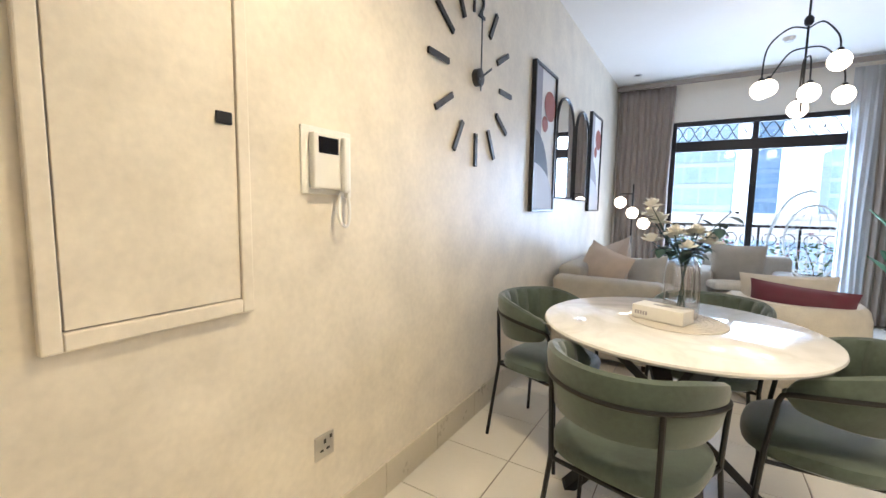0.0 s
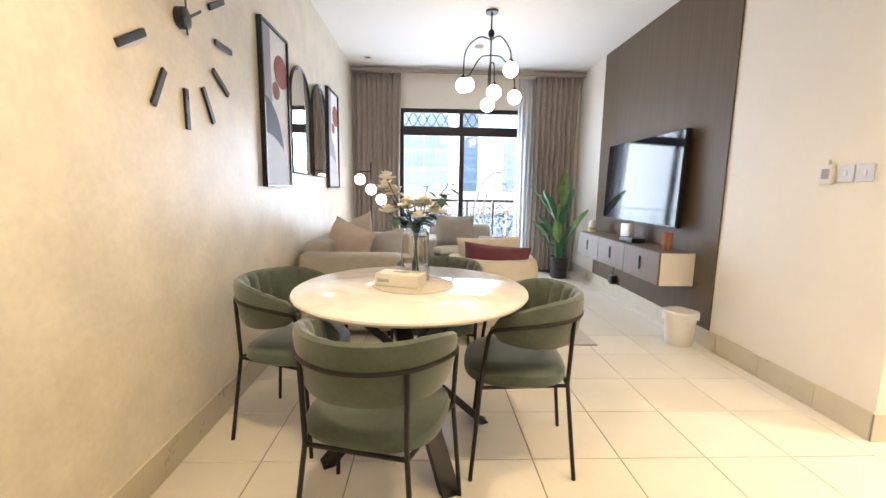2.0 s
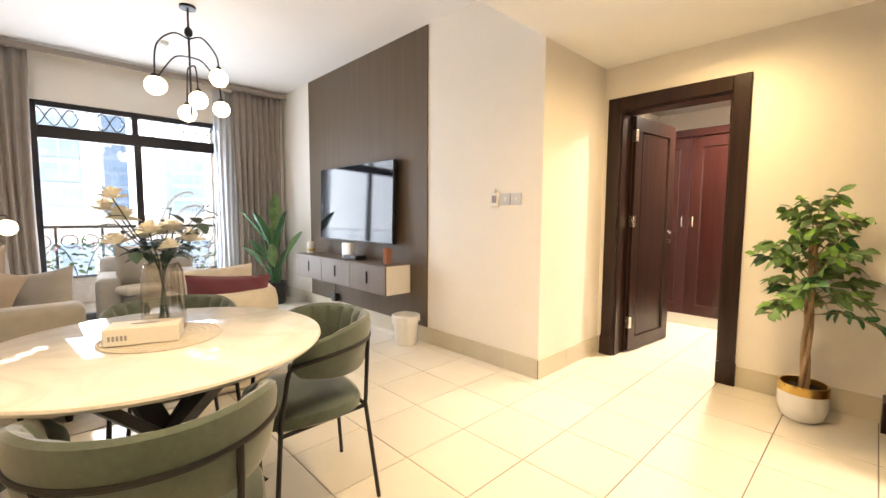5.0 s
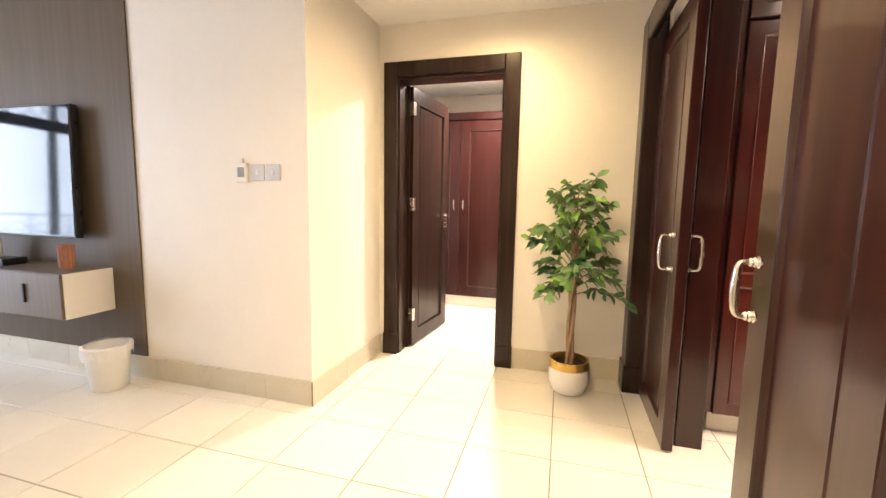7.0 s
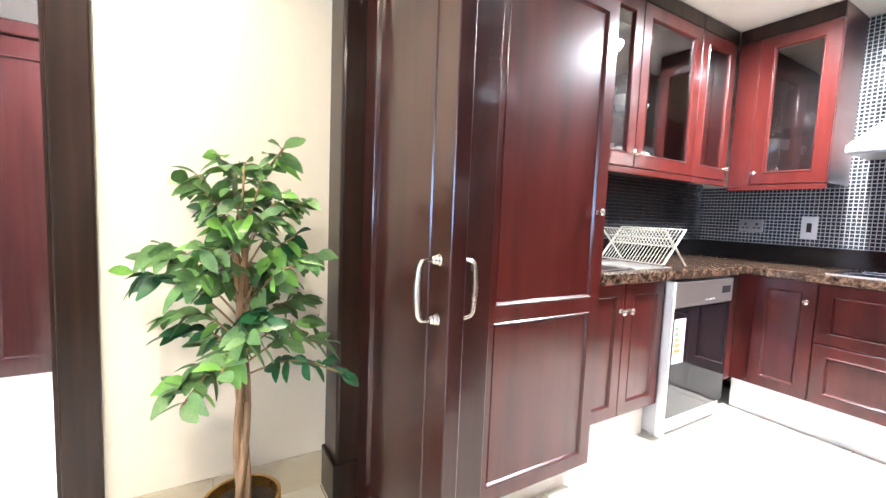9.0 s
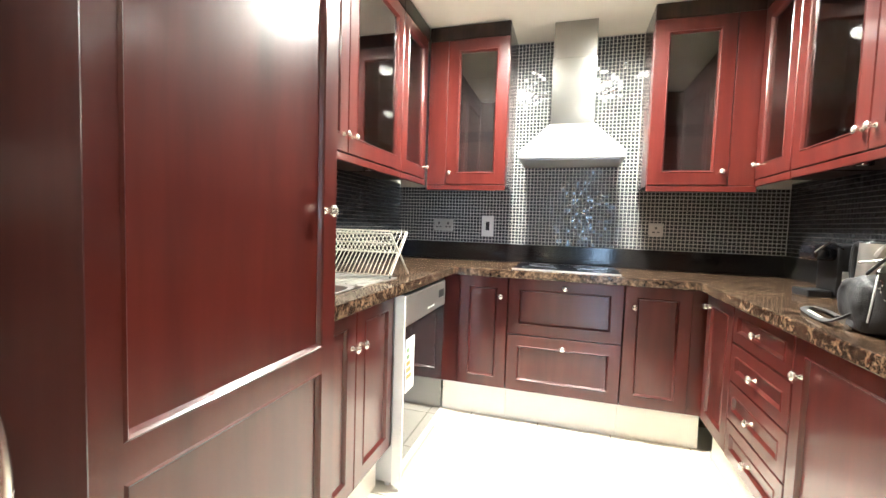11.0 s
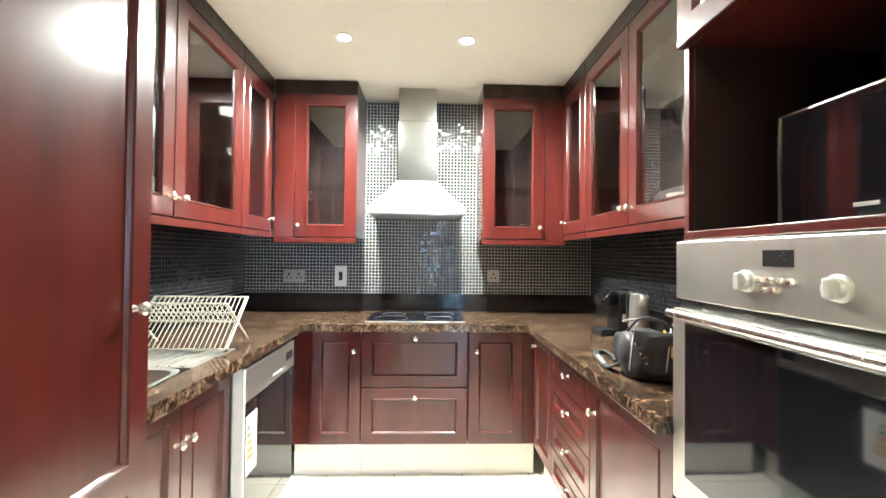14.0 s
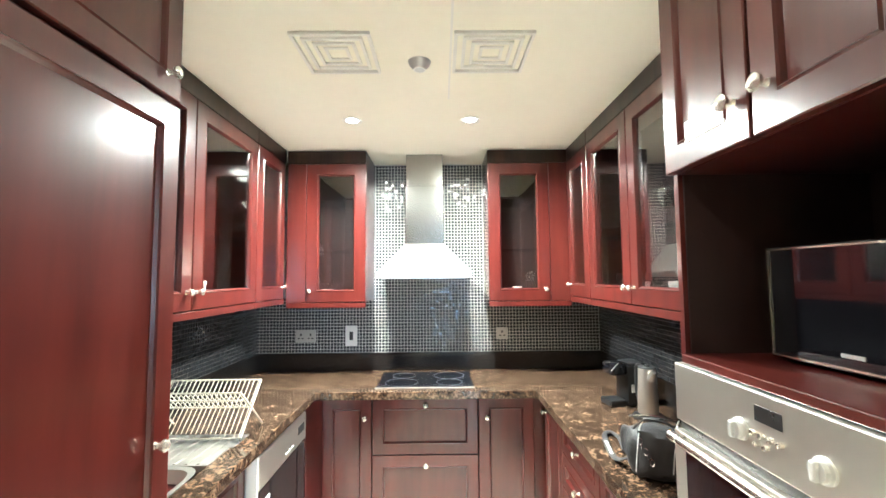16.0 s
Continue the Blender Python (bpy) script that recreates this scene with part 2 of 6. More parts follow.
M_SOIL = mat("dark_soil", (0.05, 0.035, 0.025), 1.0, vary=0.4, scale=60, bump=0.8, bump_scale=120)
M_GOLD = mat("brushed_gold", (0.62, 0.40, 0.12), 0.3, 1.0, vary=0.05, scale=30)
M_GLOBE = glow("opal_globe_lit", (1.0, 0.80, 0.54), 7)
M_LAMPDISC = glow("downlight_lens", (1.0, 0.9, 0.72), 30)
M_GLASS = pane("cabinet_glass", (0.88, 0.87, 0.86), 0.36)
M_WINDOW = pane("window_glass", (0.93, 0.97, 0.98), 0.3)
M_SMOKEGLASS = pane("smoky_vase_glass", (0.86, 0.83, 0.80), 0.55)
M_CRYSTAL = pane("clear_glassware", (0.96, 0.97, 0.97), 0.8)
M_PAPER = mat("printed_paper", (0.75, 0.74, 0.71), 0.8, vary=0.03, scale=30)
M_ART1 = mat("art_dark_blue_grey", (0.05, 0.055, 0.075), 0.6, vary=0.25, scale=6)
M_ART2 = mat("art_grey_mauve", (0.30, 0.29, 0.32), 0.6, vary=0.1, scale=6)
M_ART3 = mat("art_rust", (0.27, 0.06, 0.035), 0.6, vary=0.1, scale=8)
M_ART4 = mat("art_pale_blue_grey", (0.52, 0.53, 0.58), 0.6, vary=0.06, scale=4)
M_BALCONY = mat("balcony_render_peach", (0.62, 0.50, 0.40), 0.9, vary=0.08, scale=4)
# distance haze is mixed into the tower wall and glazing colours
M_TOWER_HAZE = mat("tower_concrete_with_haze", (0.60, 0.75, 0.90), 0.6, vary=0.06, scale=0.3)
M_TOWERGLASS_HAZE = mat("tower_blue_glazing_with_haze", (0.44, 0.63, 0.84), 0.25, vary=0.2, scale=0.2)
M_PALE = mat("pale_stone_facade", (0.84, 0.84, 0.83), 0.8, vary=0.05, scale=0.4)
M_SAND = mat("pale_ground", (0.45, 0.42, 0.36), 0.95, vary=0.15, scale=0.2)
M_AMBER = mat("amber_glass_holder", (0.42, 0.17, 0.10), 0.2, vary=0.2, scale=20, coat=0.3)
M_BAG = mat("black_nylon", (0.020, 0.020, 0.022), 0.55, vary=0.2, scale=40, bump=0.3, bump_scale=300)
M_YELLOW = mat("yellow_webbing", (0.62, 0.36, 0.04), 0.7, vary=0.1, scale=30)
M_LABEL = mat("sticker_white", (0.8, 0.8, 0.78), 0.5, vary=0.02, scale=20)
M_ORANGE = mat("sticker_orange", (0.7, 0.28, 0.05), 0.5, vary=0.02, scale=20)
M_SKYGLOW = glow("bright_hazy_sky", (0.74, 0.87, 1.0), 3.2)
M_PETAL = mat("cream_white_petal", (0.82, 0.81, 0.76), 0.6, vary=0.08, scale=30)
M_BOUQUET = mat("blue_green_bouquet_leaf", (0.030, 0.065, 0.060), 0.45, vary=0.3, scale=20)
M_WIRE = mat("ivory_coated_wire", (0.46, 0.44, 0.37), 0.4, vary=0.05, scale=20)
M_BLOSSOM = mat("pink_blossom", (0.72, 0.36, 0.42), 0.8, vary=0.3, scale=12)
M_MOSAIC = mat("black_mosaic_glass", (0.035, 0.037, 0.042), 0.12, vary=0.6, scale=60)
# shaded copy of the mosaic grout: unlit side walls darkened by colour
M_MGROUT_SHADE = mat("shaded_mosaic_grout", (0.20, 0.19, 0.175), 0.8, vary=0.1, scale=30)
M_MGROUT = mat("pale_mosaic_grout", (0.60, 0.58, 0.53), 0.8, vary=0.05, scale=30)
m_, nt_, n_, l_, b_ = nodes_of("white_sheer_voile")
tr_, df_, mx_ = n_.new("ShaderNodeBsdfTransparent"), n_.new("ShaderNodeBsdfTranslucent"), n_.new("ShaderNodeMixShader")
df_.inputs[0].default_value, mx_.inputs[0].default_value = (0.85, 0.87, 0.9, 1), 0.6
l_.new(tr_.outputs[0], mx_.inputs[1]), l_.new(df_.outputs[0], mx_.inputs[2])
l_.new(mx_.outputs[0], n_["Material Output"].inputs[0])
M_SHEER = m_

# ---- building helpers ----


def link_mesh(name, bm, material, smooth=False):
    me = bpy.data.meshes.new(name)
    bmesh.ops.recalc_face_normals(bm, faces=bm.faces)
    bm.to_mesh(me)
    bm.free()
    for mm in (material if isinstance(material, (list, tuple)) else [material]):
        me.materials.append(mm)
    if smooth:
        for p in me.polygons:
            p.use_smooth = True
        me.set_sharp_from_angle(angle=radians(38))
    return new(name, me)


def part(name, bm, material, parent, label="", smooth=False):
    ob = link_mesh(name, bm, material, smooth)
    ob.parent = parent
    if label:
        tagged(ob, label)
    return ob


def thing(name, label, category, m=None, group="", kind=""):
    ob = new(name)
    ob.empty_display_size = 0.1
    ob.matrix_world = m if m is not None else Matrix()
    return tagged(ob, label, category, group, kind)


def structure(name, bm, material, label, smooth=False):
    return tagged(link_mesh(name, bm, material, smooth), label, kind="structure", category=name.rstrip("_0123456789").split("_")[0])


def box(x0, x1, y0, y1, z0, z1, bevel=0.0, bm=None, seg=2):
    own = bmesh.new()
    bmesh.ops.create_cube(own, size=1)
    for v in own.verts:
        v.co = Vector(((x0 + x1) / 2 + v.co.x * abs(x1 - x0), (y0 + y1) / 2 + v.co.y * abs(y1 - y0), (z0 + z1) / 2 + v.co.z * abs(z1 - z0)))
    if bevel:
        bmesh.ops.bevel(own, geom=own.edges[:], offset=bevel, segments=seg, affect="EDGES", profile=0.5)
    return merge(bm, own)


def merge(bm, own):
    if bm is None:
        return own
    me = bpy.data.meshes.new("tmp")
    own.to_mesh(me)
    own.free()
    bm.from_mesh(me)
    bpy.data.meshes.remove(me)
    return bm


def lathe(profile, centre=(0, 0, 0), seg=24, bm=None, m=None):
    """Turned shape: profile of (radius, height), closed where the radius is 0."""
    own = bmesh.new()
    rings = []
    for r, z in profile:
        if r < 1e-5:
            rings.append([own.verts.new((0, 0, z))])
        else:
            rings.append([own.verts.new((r * math.cos(2 * math.pi * i / seg), r * math.sin(2 * math.pi * i / seg), z)) for i in range(seg)])
    for a, b in zip(rings, rings[1:]):
        for i in range(seg):
            j = (i + 1) % seg
            f = [a[i % len(a)], a[j % len(a)], b[j % len(b)], b[i % len(b)]]
            f = list(dict.fromkeys(f))
            if len(f) > 2:
                own.faces.new(f)
    own.transform(Matrix.Translation(centre) @ (m if m is not None else Matrix()))
    return merge(bm, own)


def tube(points, r, seg=8, bm=None, closed=False, flat=1.0):
    """A round bar along points; flat squashes its section."""
    own = bmesh.new()
    pts = [Vector(p) for p in points]
    rings = []
    n = len(pts)
    up = Vector((0, 0, 1))
    for i, p in enumerate(pts):
        a, b = (pts[(i - 1) % n], pts[(i + 1) % n]) if closed else (pts[max(i - 1, 0)], pts[min(i + 1, n - 1)])
        d = (b - a).normalized()
        if i == 0:
            s = d.cross(up)
            if s.length < 0.05:
                s = d.cross(Vector((1, 0, 0)))
        else:
            s = s - d * s.dot(d)
        s.normalize()
        u = s.cross(d)
        rr = r[i] if isinstance(r, (list, tuple)) else r
        rings.append([own.verts.new(p + s * math.cos(2 * math.pi * k / seg) * rr + u * math.sin(2 * math.pi * k / seg) * rr * flat) for k in range(seg)])
    pairs = list(zip(rings, rings[1:])) + ([(rings[-1], rings[0])] if closed else [])
    for a, b in pairs:
        for k in range(seg):
            own.faces.new((a[k], a[(k + 1) % seg], b[(k + 1) % seg], b[k]))
    if not closed:
        own.faces.new(rings[0][::-1]), own.faces.new(rings[-1])
    return merge(bm, own)


def smooth_path(points, steps=6):
    """Points along a soft curve through those given."""
    p = [Vector(q) for q in points]
    out = []
    for i in range(len(p) - 1):
        a, b, c, d = p[max(i - 1, 0)], p[i], p[i + 1], p[min(i + 2, len(p) - 1)]
        for k in range(steps):
            t = k / steps
            out.append(0.5 * ((2 * b) + (c - a) * t + (2 * a - 5 * b + 4 * c - d) * t * t + (3 * b - a - 3 * c + d) * t ** 3))
    return out + [p[-1]]


def sphere(c, r, bm=None, seg=20, squash=1.0):
    own = bmesh.new()
    bmesh.ops.create_uvsphere(own, u_segments=seg, v_segments=seg // 2, radius=r)
    own.transform(Matrix.Translation(c) @ Matrix.Diagonal((1, 1, squash, 1)))
    return merge(bm, own)


def cushion(w, h, d, m, bm=None, seed=0, soft=0.5):
    """A stuffed pillow w by h, d thick at the middle, with pulled corners and wrinkles."""
    own = bmesh.new()
    n = 14
    rows = {}
    for side in (1, -1):
        for i in range(n + 1):
            for j in range(n + 1):
                u, v = i / n * 2 - 1, j / n * 2 - 1
                edge = (1 - abs(u) ** 2.6) * (1 - abs(v) ** 2.6)
                pull = 1 - 0.07 * (1 - abs(v) ** 2) * abs(u) ** 3
                pull2 = 1 - 0.07 * (1 - abs(u) ** 2) * abs(v) ** 3
                t = d / 2 * max(edge, 0) ** soft
                wob = noise.noise(Vector((u * 2.2 + seed, v * 2.2, side + seed * 3))) * 0.012
                co = Vector((u * w / 2 * pull, side * (t + wob * (1 if edge > 0.05 else 0)), v * h / 2 * pull2))
                if edge < 1e-6:
                    if side == -1:
                        rows[(side, i, j)] = rows[(1, i, j)]
                        continue
                    co.y = 0
                rows[(side, i, j)] = own.verts.new(co)
        for i in range(n):
            for j in range(n):
                f = [rows[(side, i, j)], rows[(side, i + 1, j)], rows[(side, i + 1, j + 1)], rows[(side, i, j + 1)]]
                try:
                    own.faces.new(f)
                except ValueError:
                    pass
    own.transform(m)
    return merge(bm, own)


def blob_box(x0, x1, y0, y1, z0, z1, r=0.05, bm=None, seg=4, puff=0.0):
    """Upholstered block with well-rounded edges."""
    own = box(x0, x1, y0, y1, z0, z1, r, None, seg)
    if puff:
        cx, cy = (x0 + x1) / 2, (y0 + y1) / 2
        for v in own.verts:
            if v.co.z > z1 - 1e-4:
                v.co.z += puff * (1 - ((v.co.x - cx) / (x1 - x0) * 2) ** 2) * (1 - ((v.co.y - cy) / (y1 - y0) * 2) ** 2)
    return merge(bm, own)

# ---- the large structure ----
XW, XE, YN, ZC, ZH = -0.24, 3.05, 7.42, 2.88, 2.42
YS, XD, YK0, YK1 = 0.35, 3.97, 1.03, 1.14
KX0, KX1, KY0 = 1.57, 4.06, -1.665

structure("wall_west", box(XW - 0.15, XW, YS - 0.15, YN + 0.2, -0.02, ZC), M_WALL, "cream mottled plaster wall")
structure("wall_south", box(XW, 1.42, YS - 0.15, YS, -0.02, ZH), M_WALL, "cream plaster wall behind the entry")
structure("wall_entry_return", box(1.42, 1.57, YS - 0.15, YK0, -0.02, ZH), M_WALL2, "cream plaster return wall beside the kitchen")
structure("wall_east_living", box(XE, XE + 0.14, 3.19, YN + 0.2, -0.02, ZC), M_WALL2, "off-white wall with a taupe panel")
structure("wall_hall_side", box(XE, XD + 0.15, 3.05, 3.19, -0.02, ZC), M_WALL2, "off-white wall between living room and hall")
bm = box(XD, XD + 0.15, 1.14, 2.125, -0.02, ZH)
box(XD, XD + 0.15, 2.915, 3.05, -0.02, ZH, bm=bm)
box(XD, XD + 0.15, 2.125, 2.915, 2.06, ZH, bm=bm)
structure("wall_hall_east", bm, M_WALL2, "off-white hall wall with a door opening")
bm = box(1.42, 2.20, YK0, YK1, -0.02, ZH)
box(3.26, 4.12, YK0, YK1, -0.02, ZH, bm=bm)
box(2.20, 3.26, YK0, YK1, 2.16, ZH, bm=bm)
structure("wall_kitchen_front", bm, M_WALL2, "off-white wall with the kitchen opening")
structure("wall_kitchen_east", box(KX1, KX1 + 0.15, KY0 - 0.15, YK0, -0.02, ZH), M_WALL2, "painted kitchen wall")
structure("wall_kitchen_west", box(KX0 - 0.15, KX0, KY0 - 0.15, YS - 0.15, -0.02, ZH), M_WALL2, "painted kitchen wall")
structure("wall_kitchen_back", box(KX0, KX1, KY0 - 0.15, KY0, -0.02, ZH), M_MGROUT, "kitchen wall behind mosaic tiles")
bm = box(XW, 0.43, YN, YN + 0.2, -0.02, ZC)
box(2.21, XE, YN, YN + 0.2, -0.02, ZC, bm=bm)
box(0.43, 2.21, YN, YN + 0.2, 2.36, ZC, bm=bm)
structure("wall_north", bm, M_WALL2, "off-white wall around the balcony door")
# room beyond the hall door
bm = box(4.12, 6.2, 3.35, 3.5, -0.02, ZH)
box(4.12, 6.2, 1.35, 1.5, -0.02, ZH, bm=bm)
box(6.05, 6.2, 1.5, 3.35, -0.02, ZH, bm=bm)
structure("wall_bedroom", bm, M_WALL2, "white painted walls of the room beyond")
structure("ceiling_bedroom", box(4.12, 6.2, 1.35, 3.5, ZH, ZH + 0.1), M_CEIL, "white ceiling of the room beyond")
structure("ceiling_living", box(XW - 0.15, XE + 0.3, 3.05, YN + 0.2, ZC, ZC + 0.1), M_CEIL, "high white living room ceiling")
bm = box(XW - 0.15, XD + 0.15, YS - 0.15, 3.05, ZH, ZH + 0.1)
box(XW - 0.15, XE + 0.02, 2.95, 3.05, ZH + 0.1, ZC + 0.1, bm=bm)
structure("ceiling_hall", bm, M_CEIL, "lower white ceiling over the entry hall")
structure("ceiling_kitchen", box(KX0 - 0.15, KX1 + 0.15, KY0 - 0.15, YK0 + 0.05, ZH + 0.004, ZH + 0.1), M_CEILK, "cream painted kitchen ceiling")
# cornice over the curtains
structure("cornice_north", box(XW, XE, YN - 0.16, YN - 0.12, 2.80, 2.855, 0.006), M_CURTAIN, "taupe curtain track cover along the ceiling")

floor = structure("floor", box(-0.4, 6.3, -1.9, 7.7, -0.12, -0.004), M_GROUT, "cream ceramic tile floor with thin grey joints")


def skirting(name, x0, x1, y0, y1, top=0.145, start=0.0):
    """A run of skirting tiles with thin joints, standing on a bedding strip."""
    along = (x1 - x0) > (y1 - y0)
    bed = box(x0 + (0 if along else 0.003), x1 - (0 if along else 0.003), y0 + (0.003 if along else 0), y1 - (0.003 if along else 0), -0.01, top - 0.003)
    run = structure(name, bed, M_GROUT, "beige tile skirting in separate lengths")
    a, b = (x0, x1) if along else (y0, y1)
    at = a
    while at < b - 0.004:
        end = min(b, (math.floor((at - start) / 0.4035 + 1e-4) + 1) * 0.4035 + start)
        lo, hi = at + 0.0008, end - 0.0008
        if hi - lo > 0.01:
            t = box(lo, hi, y0, y1, -0.01, top, 0.0015, seg=1) if along else box(x0, x1, lo, hi, -0.01, top, 0.0015, seg=1)
            part("tile", t, M_SKIRT, run)
        at = end


skirting("baseboard_west", XW, XW + 0.012, YS, YN - 0.01)
skirting("baseboard_east", XE - 0.014, XE, 3.05, YN - 0.01, start=0.13)
skirting("baseboard_hall_side", XE - 0.014, XD, 3.036, 3.05, start=0.2)
skirting("baseboard_hall_east", XD - 0.012, XD, 1.30, 2.035, start=0.1)
skirting("baseboard_north", 2.30, XE - 0.02, YN - 0.012, YN)
structure("trim_tv_panel", box(XE - 0.012, XE, 4.262, 6.575, 0.145, ZC, 0.002), M_PANEL, "taupe wood-grain wall panel behind the television")


def framed(w, h, t=0.02, stile=0.07, glazed=False, mid=None, depth=0.009, split=False):
    """Door front in the xz plane, facing -y: stiles, rails, mitred bead and a recessed field. mid: height of a middle rail."""
    offs, ys = (0.0, 0.004, 0.008, 0.013), {-1: 0.0025, 0: 0.0, 1: -0.0035, 2: 0.0005, 3: depth}
    round_ = min(0.003, t / 2)

    def lines(spans, end):
        out = [(0.0, -1), (round_, 0)]
        for a, b in spans:
            out += [(a + o, r) for r, o in enumerate(offs)] + [(b - o, r) for r, o in reversed(list(enumerate(offs)))]
        return out + [(end - round_, 0), (end, -1)]

    levels = [(stile, h - stile)] if not mid else [(stile, mid - stile / 2), (mid + stile / 2, h - stile)]
    xs, zs = lines([(stile, w - stile)], w), lines(levels, h)
    bm, fields = bmesh.new(), bmesh.new()
    ring = [[min(a[1], b[1]) for b in zs] for a in xs]
    grid = [[bm.verts.new((a[0], -t + ys[ring[i][j]], b[0])) for j, b in enumerate(zs)] for i, a in enumerate(xs)]
    for i in range(len(xs) - 1):
        for j in range(len(zs) - 1):
            at = [(i, j), (i + 1, j), (i + 1, j + 1), (i, j + 1)]
            r = [ring[a][b] for a, b in at]
            v = [grid[a][b] for a, b in at]
            if min(r) == 3:
                if glazed:
                    continue
                if split:
                    box(xs[i][0], xs[i + 1][0], -t + depth, -0.001, zs[j][0], zs[j + 1][0], 0, fields)
                    continue
            odd = [k for k in range(4) if r.count(r[k]) == 1]
            if len(odd) == 1:
                k = odd[0]
                bm.faces.new((v[k], v[(k + 1) % 4], v[(k + 2) % 4]))
                bm.faces.new((v[k], v[(k + 2) % 4], v[(k + 3) % 4]))
            else:
                bm.faces.new(v)
    # edges returned to the back
    for e in [e for e in bm.edges if e.is_boundary]:
        a, b = e.verts
        c, d = bm.verts.new((b.co.x, 0, b.co.z)), bm.verts.new((a.co.x, 0, a.co.z))
        bm.faces.new((a, b, c, d))
    bmesh.ops.remove_doubles(bm, verts=bm.verts[:], dist=1e-5)
    if split:
        return bm, fields
    return bm


def facing(x, y, z, rz):
    return pose(x, y, z, 0, 0, rz)


# ---- hall door and casing ----
casing = thing("door_1", "dark walnut hall door standing open with panelled leaf", "door", kind="structure")
bm = box(XD - 0.022, XD, 2.03, 2.135, -0.005, 2.16, 0.006)
box(XD - 0.022, XD, 2.905, 3.01, -0.005, 2.16, 0.006, bm)
box(XD - 0.022, XD, 2.135, 2.905, 2.055, 2.16, 0.006, bm)
box(XD - 0.03, XD, 2.024, 2.14, -0.005, 0.16, 0.004, bm)
box(XD - 0.03, XD, 2.90, 3.016, -0.005, 0.16, 0.004, bm)
part("casing", bm, M_DARK, casing, "dark walnut door casing")
bm = box(XD, XD + 0.15, 2.125, 2.15, -0.005, 2.06)
box(XD, XD + 0.15, 2.89, 2.915, -0.005, 2.06, bm=bm)
box(XD, XD + 0.15, 2.15, 2.89, 2.035, 2.06, bm=bm)
box(XD + 0.15, XD + 0.175, 2.872, 2.93, -0.005, 2.06, bm=bm)
part("jamb", bm, M_DARK, casing)
leaf_m = pose(XD + 0.165, 2.885, 0, 0, 0, -6.5)


def swing_leaf():
    w, h = 0.72, 2.02
    bm = framed(w, h, 0.04, 0.11, depth=0.014)
    back = framed(w, h, 0.004, 0.11, depth=0.002)
    back.transform(Matrix.Translation((w, 0, 0)) @ Matrix.Rotation(math.pi, 4, "Z"))
    merge(bm, back)
    bm.transform(leaf_m @ Matrix.Translation((0, 0, 0.012)))
    leaf = part("door_leaf", bm, M_DARK, casing, "dark walnut panelled door leaf, open")
    bm = bmesh.new()
    lathe([(0, 0), (0.025, 0), (0.025, 0.008), (0.009, 0.01), (0.009, 0.05), (0, 0.05)], (w - 0.06, -0.04, 1.04), 16, bm, Matrix.Rotation(radians(90), 4, "X"))
    tube(smooth_path([(w - 0.06, -0.085, 1.04), (w - 0.10, -0.09, 1.04), (w - 0.17, -0.085, 1.035)], 4), 0.009, 8, bm)
    lathe([(0, 0), (0.022, 0), (0.022, 0.01), (0, 0.012)], (w - 0.06, -0.04, 0.96), 16, bm, Matrix.Rotation(radians(90), 4, "X"))
    bm.transform(leaf_m)
    part("door_handle", bm, M_NICKEL, leaf, "satin nickel lever handle", True)
    for hz in (0.22, 1.1, 1.82):
        bm = box(-0.012, 0.03, -0.05, 0.0, hz, hz + 0.1, 0.002)
        bm.transform(leaf_m)
        part("hinge", bm, M_NICKEL, leaf, "brushed metal hinge")


swing_leaf()

# ---- kitchen double doors ----
kdoor = thing("door_2", "dark mahogany kitchen doors, both leaves slid open", "door", kind="structure")
bm = box(3.80, XD, 1.19, 1.30, -0.005, 2.26, 0.012)
box(1.66, 3.80, 1.255, 1.30, 2.12, 2.26, 0.012, bm)
box(3.79, XD, 1.18, 1.312, -0.005, 0.17, 0.006, bm)
part("casing", bm, M_DARK, kdoor, "dark walnut surround")
bm = box(3.236, 3.26, YK0 - 0.01, YK1 - 0.002, -0.005, 2.16, 0.003)
box(2.20, 2.224, YK0 - 0.01, YK1 - 0.002, -0.005, 2.16, 0.003, bm)
box(2.224, 3.236, YK0 - 0.01, YK1 - 0.002, 2.13, 2.16, 0.003, bm)
box(3.26, 3.79, YK0 - 0.015, YK0, -0.005, 2.2, 0.003, bm)
part("jamb", bm, M_DARKRED, kdoor, "dark mahogany jamb lining")


def pull(bm, x, z0, z1, y, side, out=0.060):
    """A D-shaped cast handle with turned ends, standing out to side (+1: +y)."""
    d = out * side
    path = smooth_path([(x, y, z0), (x, y + d * 0.72, z0), (x, y + d * 0.97, z0 + 0.012), (x, y + d * 1.04, z0 + 0.045), (x, y + d * 1.06, (z0 + z1) / 2),
                        (x, y + d * 1.04, z1 - 0.045), (x, y + d * 0.97, z1 - 0.012), (x, y + d * 0.72, z1), (x, y, z1)], 6)
    mid, half = (z0 + z1) / 2, (z1 - z0) / 2
    tube(path, [0.0066 + 0.0042 * max(0.0, 1 - (abs(p[2] - mid) / half) ** 2) for p in path], 12, bm)
    for z in (z0, z1):
        rot = Matrix.Rotation(radians(-90 * side), 4, "X")
        lathe([(0, 0), (0.015, 0), (0.016, 0.004), (0.011, 0.007), (0.014, 0.012), (0.010, 0.017), (0.012, 0.021), (0.008, 0.026), (0, 0.026)], (x, y, z), 14, bm, rot)


